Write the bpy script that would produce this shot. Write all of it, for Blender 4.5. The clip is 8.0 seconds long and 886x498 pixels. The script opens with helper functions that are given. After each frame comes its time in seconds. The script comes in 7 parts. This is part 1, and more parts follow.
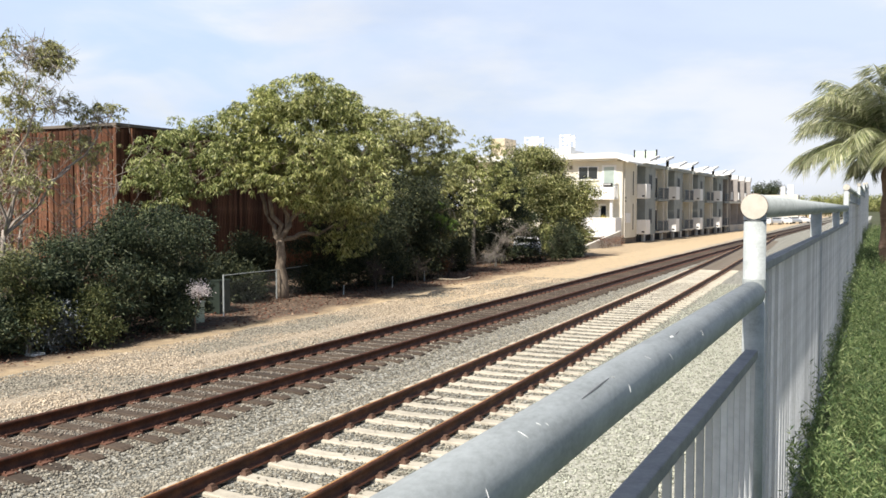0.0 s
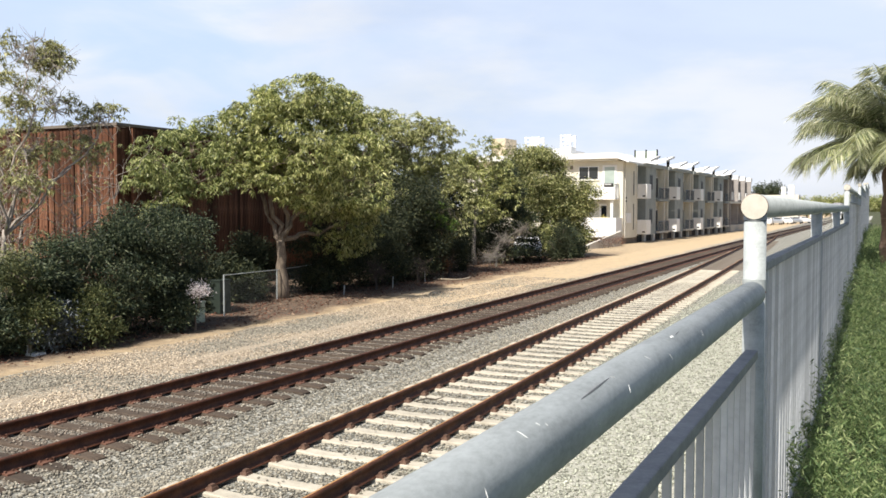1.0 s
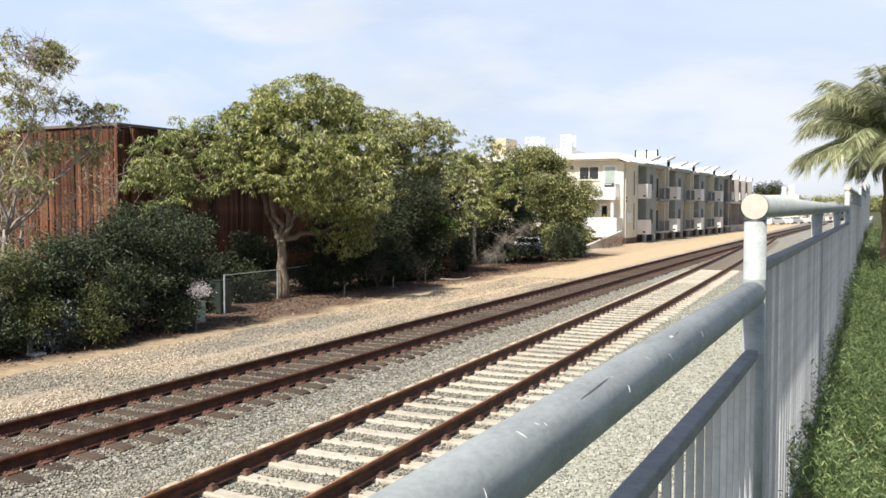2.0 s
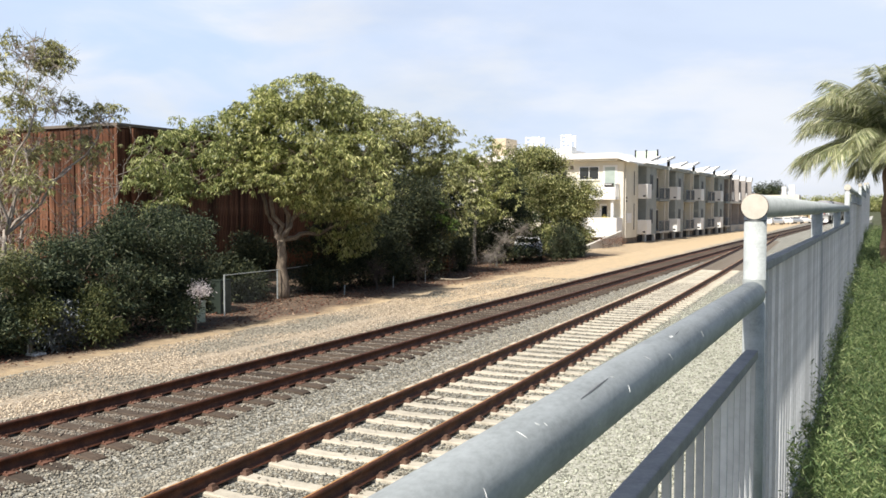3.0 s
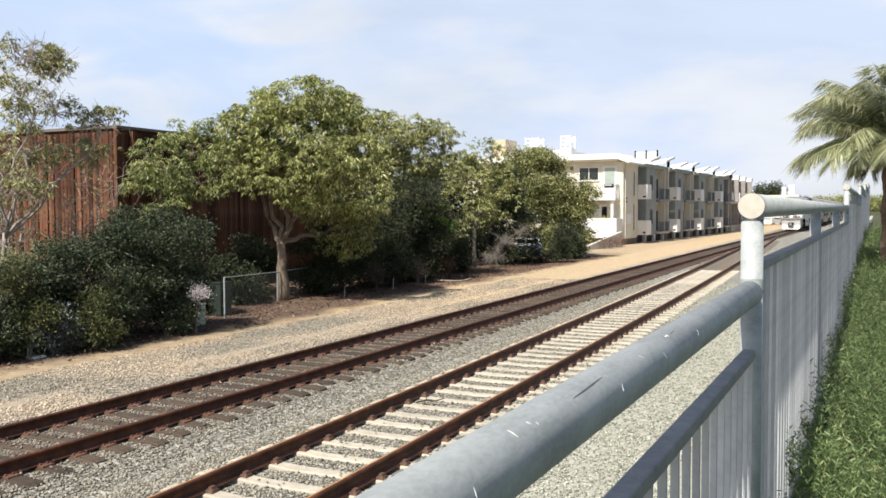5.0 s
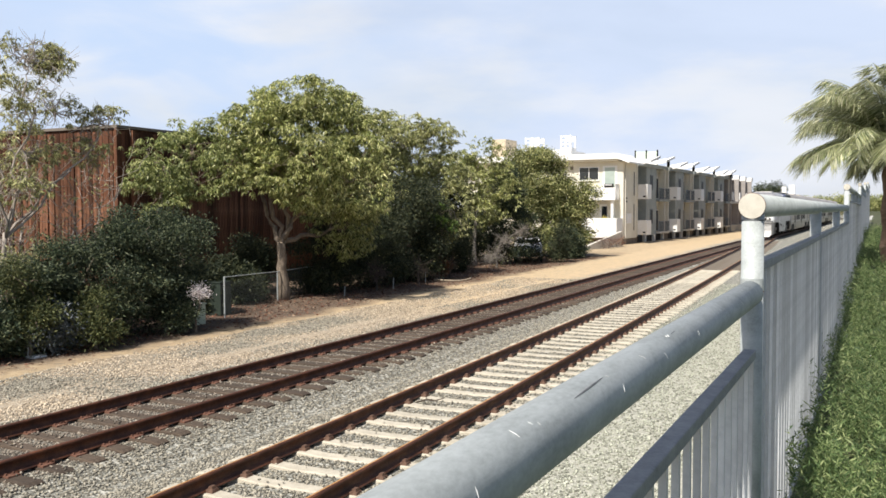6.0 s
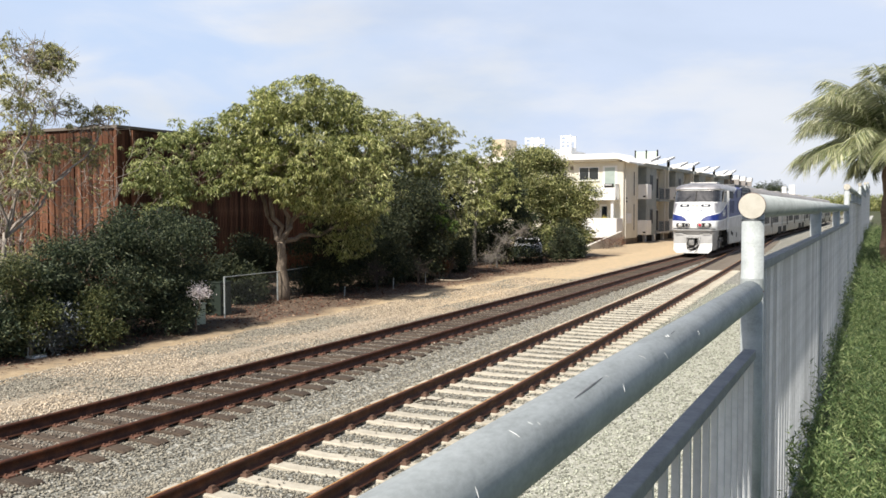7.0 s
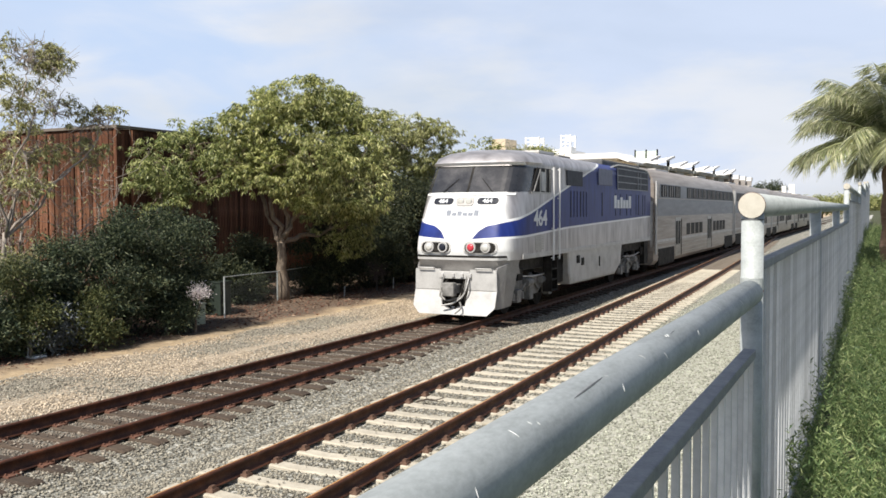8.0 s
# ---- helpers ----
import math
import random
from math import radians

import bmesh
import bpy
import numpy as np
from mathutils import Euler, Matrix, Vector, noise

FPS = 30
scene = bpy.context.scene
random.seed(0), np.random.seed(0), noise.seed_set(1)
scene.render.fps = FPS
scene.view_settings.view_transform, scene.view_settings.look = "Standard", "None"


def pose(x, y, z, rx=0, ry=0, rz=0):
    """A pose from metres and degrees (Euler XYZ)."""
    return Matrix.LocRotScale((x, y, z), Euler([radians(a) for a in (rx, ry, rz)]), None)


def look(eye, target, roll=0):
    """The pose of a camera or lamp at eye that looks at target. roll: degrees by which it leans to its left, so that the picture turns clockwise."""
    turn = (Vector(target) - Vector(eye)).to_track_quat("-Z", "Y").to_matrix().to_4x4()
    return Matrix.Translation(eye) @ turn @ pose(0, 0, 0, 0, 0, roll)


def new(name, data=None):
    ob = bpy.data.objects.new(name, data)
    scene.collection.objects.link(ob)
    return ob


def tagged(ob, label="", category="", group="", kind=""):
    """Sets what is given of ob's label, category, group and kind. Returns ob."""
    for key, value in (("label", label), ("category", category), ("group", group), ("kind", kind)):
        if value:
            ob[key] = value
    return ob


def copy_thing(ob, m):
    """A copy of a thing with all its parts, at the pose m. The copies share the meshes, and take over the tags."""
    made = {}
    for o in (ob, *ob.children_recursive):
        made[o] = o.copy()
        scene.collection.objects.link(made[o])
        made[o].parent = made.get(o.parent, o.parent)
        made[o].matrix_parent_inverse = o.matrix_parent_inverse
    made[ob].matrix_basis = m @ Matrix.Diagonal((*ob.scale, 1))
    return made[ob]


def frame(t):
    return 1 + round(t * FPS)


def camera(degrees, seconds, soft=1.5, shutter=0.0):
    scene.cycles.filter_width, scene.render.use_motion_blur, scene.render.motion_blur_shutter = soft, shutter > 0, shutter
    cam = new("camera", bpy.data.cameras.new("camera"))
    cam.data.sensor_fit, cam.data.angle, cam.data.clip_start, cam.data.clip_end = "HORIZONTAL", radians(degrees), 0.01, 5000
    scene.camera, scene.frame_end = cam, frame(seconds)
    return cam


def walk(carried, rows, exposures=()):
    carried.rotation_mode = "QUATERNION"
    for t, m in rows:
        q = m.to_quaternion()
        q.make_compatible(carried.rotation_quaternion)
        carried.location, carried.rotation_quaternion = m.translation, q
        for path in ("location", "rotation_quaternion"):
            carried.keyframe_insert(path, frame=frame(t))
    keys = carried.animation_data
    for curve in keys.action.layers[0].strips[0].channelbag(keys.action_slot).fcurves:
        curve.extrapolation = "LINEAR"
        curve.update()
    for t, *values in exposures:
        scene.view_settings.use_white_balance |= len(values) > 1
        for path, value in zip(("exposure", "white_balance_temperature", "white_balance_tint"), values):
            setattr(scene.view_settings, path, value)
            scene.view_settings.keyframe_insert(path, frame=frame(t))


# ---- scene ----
# The camera: handheld, standing beside the fence on the ivy bank, drifting by a centimetre.
EYE = Vector((0.0, 0.0, 3.13))
cam = camera(53.68, 8.0, soft=1.6)


def hand_pose(right, down, left_turn, up_turn, roll):
    """The pose for small shifts (metres) and turns (radians) away from the resting view."""
    yaw, pitch = 0.4445 + left_turn, 0.046 - up_turn
    eye = EYE + Vector((math.cos(0.4445) * right, math.sin(0.4445) * right, -down))
    way = Vector((-math.sin(yaw) * math.cos(pitch), math.cos(yaw) * math.cos(pitch), -math.sin(pitch)))
    return look(eye, eye + way * 10, math.degrees(0.001 + roll))


walk(cam, [
    (0.0, hand_pose(-0.003, 0, -0.0011, 0, -0.0003)),
    (0.5, hand_pose(-0.003, 0, -0.0010, 0, -0.0002)),
    (1.0, hand_pose(-0.0015, 0, -0.0005, 0, 0)),
    (1.5, hand_pose(0, 0, 0, 0, 0)),
    (3.0, hand_pose(0, 0, 0, 0, 0)),
    (3.5, hand_pose(0.002, 0.0005, 0, -0.0002, -0.0010)),
    (4.0, hand_pose(0.0085, 0.002, 0.0002, 0.0006, -0.0026)),
    (4.5, hand_pose(0.0143, 0.003, 0.0003, 0.0019, -0.0043)),
    (5.2, hand_pose(0.0125, 0.003, 0.0003, 0.0015, -0.0040)),
    (6.0, hand_pose(0.0110, 0.0025, 0.0003, 0.0013, -0.0037)),
    (7.5, hand_pose(0.0112, 0.0025, 0.0004, 0.0013, -0.0038)),
    (8.0, hand_pose(0.0115, 0.002, 0.0002, 0.0009, -0.0046)),
], exposures=[(0.0, 0.11), (3.0, 0.09), (4.5, 0.05), (6.5, 0.01), (8.0, -0.03)])

# ---- light ----
SUN_WAY = Vector((-0.078, -0.60, 0.80)).normalized()      # towards the sun
world = bpy.data.worlds.new("sky")
scene.world = world
world.use_nodes = True
wn = world.node_tree
wn.nodes.clear()


def node(tree, kind, ins=None, **props):
    n = tree.nodes.new(kind)
    for k, v in props.items():
        setattr(n, k, v)
    for k, v in (ins or {}).items():
        if isinstance(v, bpy.types.NodeSocket):
            tree.links.new(v, n.inputs[k])
        else:
            n.inputs[k].default_value = v
    return n


sky = node(wn, "ShaderNodeTexSky", sky_type="NISHITA", sun_disc=False, sun_elevation=math.asin(SUN_WAY.z),
           sun_rotation=math.atan2(SUN_WAY.x, SUN_WAY.y), air_density=1.0, dust_density=1.5, ozone_density=1.5)
tc = node(wn, "ShaderNodeTexCoord")
mp = node(wn, "ShaderNodeMapping", {"Vector": tc.outputs["Generated"], "Scale": (1.0, 1.0, 3.2), "Location": (3.1, 0.4, 0.2)})
cl = node(wn, "ShaderNodeTexNoise", {"Vector": mp.outputs[0], "Scale": 2.2, "Detail": 5.0, "Roughness": 0.52, "Distortion": 0.35})
cr = node(wn, "ShaderNodeMapRange", {"Value": cl.outputs["Fac"], "From Min": 0.30, "From Max": 0.62, "To Min": 0.76, "To Max": 0.99},
          interpolation_type="SMOOTHSTEP")
c2 = node(wn, "ShaderNodeTexNoise", {"Vector": mp.outputs[0], "Scale": 3.0, "Detail": 6.0, "Roughness": 0.55})
c3 = node(wn, "ShaderNodeMapRange", {"Value": c2.outputs["Fac"], "From Min": 0.38, "From Max": 0.60}, interpolation_type="SMOOTHSTEP")
cc = node(wn, "ShaderNodeMix", {"Factor": c3.outputs[0], "A": (6.85, 7.85, 9.8, 1), "B": (8.5, 8.85, 9.6, 1)}, data_type="RGBA")
blend = node(wn, "ShaderNodeMix", {"Factor": cr.outputs[0], "A": sky.outputs[0], "B": cc.outputs["Result"]}, data_type="RGBA")
up = node(wn, "ShaderNodeSeparateXYZ", {"Vector": tc.outputs["Generated"]}).outputs["Z"]
clear = node(wn, "ShaderNodeMapRange", {"Value": up, "From Min": 0.25, "From Max": 0.58, "To Min": 1.0, "To Max": 0.08}, interpolation_type="SMOOTHSTEP").outputs[0]
toward = node(wn, "ShaderNodeVectorMath", {0: tc.outputs["Generated"], 1: (-0.43, 0.90, 0.0)}, operation="DOT_PRODUCT").outputs["Value"]
bank = node(wn, "ShaderNodeMapRange", {"Value": toward, "From Min": 0.0, "From Max": 0.75, "To Min": 0.10, "To Max": 1.0}, interpolation_type="SMOOTHSTEP").outputs[0]
lowbank = node(wn, "ShaderNodeMath", {0: bank, 1: clear}, operation="MULTIPLY").outputs[0]
cover = node(wn, "ShaderNodeMath", {0: cr.outputs[0], 1: lowbank}, operation="MULTIPLY").outputs[0]
wn.links.new(cover, blend.inputs["Factor"])
# a thin place in the cloud where the blue shows
thin = node(wn, "ShaderNodeVectorMath", {0: tc.outputs["Generated"], 1: (-0.66, 0.715, 0.225)}, operation="DOT_PRODUCT").outputs["Value"]
thin = node(wn, "ShaderNodeMapRange", {"Value": thin, "From Min": 0.955, "From Max": 0.997}, interpolation_type="SMOOTHSTEP").outputs[0]
c4 = node(wn, "ShaderNodeTexNoise", {"Vector": mp.outputs[0], "Scale": 4.5, "Detail": 5.0, "Roughness": 0.5, "Distortion": 0.5})
torn = node(wn, "ShaderNodeMapRange", {"Value": c4.outputs["Fac"], "From Min": 0.30, "From Max": 0.58}, interpolation_type="SMOOTHSTEP").outputs[0]
hole = node(wn, "ShaderNodeMath", {0: thin, 1: torn}, operation="MULTIPLY").outputs[0]
blend = node(wn, "ShaderNodeMix", {"Factor": hole, "A": blend.outputs["Result"], "B": (6.0, 7.4, 9.8, 1)}, data_type="RGBA")
bg = node(wn, "ShaderNodeBackground", {"Color": blend.outputs["Result"], "Strength": 0.10})
wo = node(wn, "ShaderNodeOutputWorld", {"Surface": bg.outputs[0]})

sun = new("sun", bpy.data.lights.new("sun", "SUN"))
sun.data.energy, sun.data.angle, sun.data.color = 6.6, radians(0.8), (1.0, 0.95, 0.86)
sun.matrix_world = look(SUN_WAY * 200, (0, 0, 0))

# ---- materials ----


def material(name):
    m = bpy.data.materials.new(name)
    m.use_nodes = True
    t = m.node_tree
    return m, t, t.nodes["Principled BSDF"]


def ramp(t, fac, stops):
    r = node(t, "ShaderNodeValToRGB", {"Fac": fac})
    while len(r.color_ramp.elements) < len(stops):
        r.color_ramp.elements.new(0.5)
    for e, (p, c) in zip(r.color_ramp.elements, stops):
        e.position = p
        e.color = (*c, 1) if isinstance(c, tuple) else (c, c, c, 1)
    return r.outputs[0]


def surface(name, colors, scale=8.0, rough=0.7, metal=0.0, bump=0.2, fine=60.0, fine_amount=0.25, per_piece=0.0, island=0.0,
            stretch=(1, 1, 1), spec=0.5, bump_distance=0.01):
    """A surface with large stains, a fine grain and relief; colors run dark to light."""
    m, t, b = material(name)
    co = node(t, "ShaderNodeTexCoord").outputs["Object"]
    ma = node(t, "ShaderNodeMapping", {"Vector": co, "Scale": stretch}).outputs[0]
    n1 = node(t, "ShaderNodeTexNoise", {"Vector": ma, "Scale": scale, "Detail": 6.0, "Roughness": 0.6})
    n2 = node(t, "ShaderNodeTexNoise", {"Vector": ma, "Scale": fine, "Detail": 4.0, "Roughness": 0.65})
    mixed = node(t, "ShaderNodeMix", {"Factor": fine_amount, "A": n1.outputs["Fac"], "B": n2.outputs["Fac"]}).outputs["Result"]
    n = len(colors)
    col = ramp(t, mixed, [(0.3 + 0.4 * i / max(1, n - 1), c) for i, c in enumerate(colors)])
    rnd = None
    if per_piece:
        rnd, amount = node(t, "ShaderNodeObjectInfo").outputs["Random"], per_piece
    if island:
        rnd, amount = node(t, "ShaderNodeNewGeometry").outputs["Random Per Island"], island
    if rnd is not None:
        v = node(t, "ShaderNodeMapRange", {"Value": rnd, "To Min": 1 - amount, "To Max": 1 + amount}).outputs[0]
        col = node(t, "ShaderNodeHueSaturation", {"Color": col, "Value": v}).outputs[0]
    t.links.new(col, b.inputs["Base Color"])
    rr = node(t, "ShaderNodeMapRange", {"Value": mixed, "From Min": 0.3, "From Max": 0.7, "To Min": min(1, rough * 1.12), "To Max": rough * 0.88})
    t.links.new(rr.outputs[0], b.inputs["Roughness"])
    b.inputs["Metallic"].default_value = metal
    b.inputs["Specular IOR Level"].default_value = spec
    if bump:
        bu = node(t, "ShaderNodeBump", {"Strength": bump, "Distance": bump_distance, "Height": mixed})
        t.links.new(bu.outputs[0], b.inputs["Normal"])
    return m


def leaf_material(name, colors, gloss=0.4, through_light=0.3):
    m, t, b = material(name)
    isl = node(t, "ShaderNodeNewGeometry").outputs["Random Per Island"]
    col = ramp(t, isl, [(i / (len(colors) - 1), c) for i, c in enumerate(colors)])
    co = node(t, "ShaderNodeTexCoord").outputs["Object"]
    n1 = node(t, "ShaderNodeTexNoise", {"Vector": co, "Scale": 0.7, "Detail": 3.0})
    v = node(t, "ShaderNodeMapRange", {"Value": n1.outputs["Fac"], "From Min": 0.3, "From Max": 0.7, "To Min": 0.7, "To Max": 1.3})
    col = node(t, "ShaderNodeHueSaturation", {"Color": col, "Value": v.outputs[0]}).outputs[0]
    t.links.new(col, b.inputs["Base Color"])
    b.inputs["Roughness"].default_value = gloss
    b.inputs["Specular IOR Level"].default_value = 0.32
    tr = node(t, "ShaderNodeBsdfTranslucent", {"Color": col})
    mx = node(t, "ShaderNodeMixShader", {0: through_light, 1: b.outputs[0], 2: tr.outputs[0]})
    t.links.new(mx.outputs[0], t.nodes["Material Output"].inputs["Surface"])
    return m


def ground_material():
    """Grey crushed rock round the tracks, tan dirt and gravel towards the trees, shade-darkened litter under them."""
    m, t, b = material("ground_rock_and_dirt")
    co = node(t, "ShaderNodeTexCoord").outputs["Object"]
    sx = node(t, "ShaderNodeSeparateXYZ", {"Vector": co})
    big = node(t, "ShaderNodeTexNoise", {"Vector": co, "Scale": 0.55, "Detail": 5.0, "Roughness": 0.6}).outputs["Fac"]
    mid = node(t, "ShaderNodeTexNoise", {"Vector": co, "Scale": 3.0, "Detail": 5.0, "Roughness": 0.65}).outputs["Fac"]
    cell = node(t, "ShaderNodeTexVoronoi", {"Vector": co, "Scale": 24.0, "Randomness": 1.0})
    cellv = node(t, "ShaderNodeSeparateColor", {"Color": cell.outputs["Color"]}).outputs[0]
    fine = node(t, "ShaderNodeTexNoise", {"Vector": co, "Scale": 70.0, "Detail": 3.0}).outputs["Fac"]
    stone = ramp(t, cellv, [(0.0, (0.075, 0.073, 0.06)), (0.35, (0.185, 0.18, 0.155)), (0.7, (0.31, 0.30, 0.26)), (1.0, (0.52, 0.50, 0.44))])
    dirt = ramp(t, node(t, "ShaderNodeMix", {"Factor": 0.4, "A": mid, "B": fine}).outputs["Result"],
                [(0.3, (0.25, 0.175, 0.105)), (0.5, (0.40, 0.295, 0.18)), (0.72, (0.53, 0.42, 0.28))])
    tan_stone = node(t, "ShaderNodeMix", {"Factor": 0.55, "A": stone, "B": (0.54, 0.43, 0.32, 1)}, data_type="RGBA").outputs["Result"]
    # Litter colours are darkened to hold the shade under trees and bushes.
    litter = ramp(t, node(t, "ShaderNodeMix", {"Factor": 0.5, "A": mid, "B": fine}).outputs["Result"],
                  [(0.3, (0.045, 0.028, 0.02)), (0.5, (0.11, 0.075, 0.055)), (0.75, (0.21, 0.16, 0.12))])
    wob = node(t, "ShaderNodeMapRange", {"Value": big, "From Min": 0.2, "From Max": 0.8, "To Min": -0.7, "To Max": 0.7}).outputs[0]
    xw = node(t, "ShaderNodeMath", {0: sx.outputs["X"], 1: wob}, operation="ADD").outputs[0]
    across = node(t, "ShaderNodeMapRange", {"Value": xw, "From Min": -18.0, "From Max": -8.0}).outputs[0]
    # from the trees to the track: litter with shade in it, dirt lane, grey gravel, pale tan shoulder, grey ballast
    lane = ramp(t, across, [(0.20, 0.15), (0.27, 0.95), (0.34, 0.95), (0.39, 0.25), (0.52, 0.35), (0.58, 0.2), (0.68, 0.0)])
    wide = ramp(t, across, [(0.05, 0.85), (0.28, 0.95), (0.58, 0.9), (0.66, 0.25), (0.70, 0.0)])
    along = node(t, "ShaderNodeMapRange", {"Value": sx.outputs["Y"], "From Min": 20.0, "From Max": 30.0}, interpolation_type="SMOOTHSTEP").outputs[0]
    dirty = node(t, "ShaderNodeMix", {"Factor": along, "A": lane, "B": wide}).outputs["Result"]
    shoulder = ramp(t, across, [(0.46, 0.0), (0.54, 0.75), (0.64, 0.75), (0.69, 0.0)])
    c1 = node(t, "ShaderNodeMix", {"Factor": shoulder, "A": stone, "B": tan_stone}, data_type="RGBA").outputs["Result"]
    patch = node(t, "ShaderNodeMath", {0: dirty, 1: node(t, "ShaderNodeMapRange", {"Value": mid, "From Min": 0.30, "From Max": 0.55, "To Min": 0.55}).outputs[0]},
                 operation="MULTIPLY").outputs[0]
    sandy = node(t, "ShaderNodeMix", {"Factor": 0.45, "A": dirt, "B": (0.76, 0.57, 0.35, 1)}, data_type="RGBA").outputs["Result"]
    dirt = node(t, "ShaderNodeMix", {"Factor": along, "A": dirt, "B": sandy}, data_type="RGBA").outputs["Result"]
    c2_ = node(t, "ShaderNodeMix", {"Factor": patch, "A": c1, "B": dirt}, data_type="RGBA").outputs["Result"]
    # The dark band is painted out over the shaded strip before the bushes.
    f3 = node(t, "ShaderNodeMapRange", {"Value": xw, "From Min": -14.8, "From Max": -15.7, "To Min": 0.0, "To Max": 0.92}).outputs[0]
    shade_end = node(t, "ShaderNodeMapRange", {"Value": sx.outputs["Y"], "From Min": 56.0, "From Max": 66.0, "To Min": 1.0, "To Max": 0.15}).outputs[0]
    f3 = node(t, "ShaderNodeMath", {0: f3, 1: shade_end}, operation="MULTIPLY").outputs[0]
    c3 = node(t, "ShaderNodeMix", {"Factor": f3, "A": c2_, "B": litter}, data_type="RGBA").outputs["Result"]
    # oily grime between the main rails
    gap = node(t, "ShaderNodeMath", {0: node(t, "ShaderNodeMath", {0: sx.outputs["X"], 1: 9.84}, operation="ADD").outputs[0]}, operation="ABSOLUTE").outputs[0]
    oil = node(t, "ShaderNodeMapRange", {"Value": gap, "From Min": 0.8, "From Max": 1.5, "To Min": 0.4, "To Max": 0.0}).outputs[0]
    c3 = node(t, "ShaderNodeMix", {"Factor": oil, "A": c3, "B": (0.13, 0.10, 0.078, 1)}, data_type="RGBA").outputs["Result"]
    # paler stone towards the bank
    f4 = node(t, "ShaderNodeMapRange", {"Value": sx.outputs["X"], "From Min": -4.6, "From Max": -3.6, "To Min": 0.0, "To Max": 0.55}).outputs[0]
    c4 = node(t, "ShaderNodeMix", {"Factor": f4, "A": c3, "B": (0.56, 0.55, 0.465, 1)}, data_type="RGBA").outputs["Result"]
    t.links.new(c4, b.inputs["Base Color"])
    b.inputs["Roughness"].default_value = 0.95
    b.inputs["Specular IOR Level"].default_value = 0.2
    hgt = node(t, "ShaderNodeMath", {0: cell.outputs["Distance"], 1: fine}, operation="SUBTRACT").outputs[0]
    bu = node(t, "ShaderNodeBump", {"Strength": 0.6, "Distance": 0.03, "Height": hgt})
    t.links.new(bu.outputs[0], b.inputs["Normal"])
    return m


M_GROUND = ground_material()
M_BANK = surface("bank_soil", [(0.03, 0.035, 0.015), (0.07, 0.08, 0.03), (0.10, 0.09, 0.05)], 3, 0.95)
M_STONE = surface("crushed_rock", [(0.138, 0.125, 0.097), (0.25, 0.228, 0.182), (0.395, 0.362, 0.29)], 20, 0.9, island=0.6, bump=0.3)
M_RAIL = surface("rusty_rail_steel", [(0.030, 0.011, 0.006), (0.076, 0.026, 0.012), (0.18, 0.066, 0.027)], 5, 0.62, 0.2, 0.25, 60, 0.4)
M_CLIP = surface("brown_rail_clip", [(0.05, 0.026, 0.017), (0.12, 0.064, 0.042), (0.20, 0.12, 0.085)], 9, 0.85, 0.1, 0.3, island=0.3)
M_TANSTONE = surface("tan_gravel", [(0.24, 0.195, 0.145), (0.41, 0.335, 0.245), (0.60, 0.505, 0.39)], 20, 0.9, island=0.55, bump=0.3)
# Rust brightened to orange, painting the sunlit sheen along the rail heads.
M_RAILSHEEN = surface("rail_head_steel", [(0.22, 0.095, 0.035), (0.45, 0.22, 0.075), (0.62, 0.35, 0.14)], 6, 0.5, 0.2, 0.1, 50, 0.4, stretch=(1, 0.1, 1))
M_PLATE = surface("rusty_tie_plate", [(0.055, 0.024, 0.015), (0.13, 0.055, 0.034), (0.22, 0.11, 0.072)], 9, 0.85, 0.1, 0.3, island=0.3)
M_WOODTIE = surface("weathered_timber_tie", [(0.026, 0.018, 0.012), (0.066, 0.046, 0.032), (0.13, 0.098, 0.070)], 6, 0.9, 0, 0.5, 40, 0.45,
                    per_piece=0.3, stretch=(0.6, 7, 7))
M_CONCTIE = surface("pale_concrete_tie", [(0.32, 0.28, 0.22), (0.455, 0.41, 0.33), (0.55, 0.505, 0.41)], 5, 0.85, 0, 0.25, 80, 0.35, per_piece=0.10)
M_GALV = surface("galvanised_steel", [(0.275, 0.292, 0.286), (0.405, 0.43, 0.424), (0.51, 0.538, 0.53)], 14, 0.62, 0.06, 0.14, 110, 0.4, stretch=(1, 0.5, 1))
M_FENCEPAINT = surface("grey_painted_steel", [(0.44, 0.45, 0.46), (0.53, 0.54, 0.55), (0.60, 0.61, 0.62)], 9, 0.55, 0.08, 0.06, 90, 0.3, per_piece=0.24)
M_RAILPAINT = surface("dark_grey_rail_paint", [(0.20, 0.205, 0.215), (0.27, 0.275, 0.285), (0.35, 0.352, 0.36)], 12, 0.6, 0.08, 0.1, 90, 0.4)
M_CAP = surface("welded_pipe_cap", [(0.50, 0.46, 0.38), (0.60, 0.56, 0.48), (0.70, 0.66, 0.58)], 12, 0.7, 0.1, 0.1)
M_SCUFF = surface("dark_scuff", [(0.10, 0.105, 0.11), (0.16, 0.165, 0.17)], 30, 0.7)
M_PALESTONE = surface("pale_crushed_rock", [(0.23, 0.235, 0.185), (0.34, 0.345, 0.28), (0.46, 0.465, 0.385)], 20, 0.9, island=0.5, bump=0.3)
M_OILSTONE = surface("grimy_track_rock", [(0.095, 0.073, 0.057), (0.19, 0.158, 0.125), (0.32, 0.278, 0.225)], 20, 0.9, island=0.6, bump=0.3)
M_RUST = surface("rust_stain", [(0.12, 0.05, 0.03), (0.22, 0.10, 0.06)], 20, 0.9)
M_CONCRETE = surface("grey_concrete", [(0.30, 0.29, 0.27), (0.40, 0.39, 0.36), (0.50, 0.48, 0.45)], 2, 0.9, 0, 0.2)
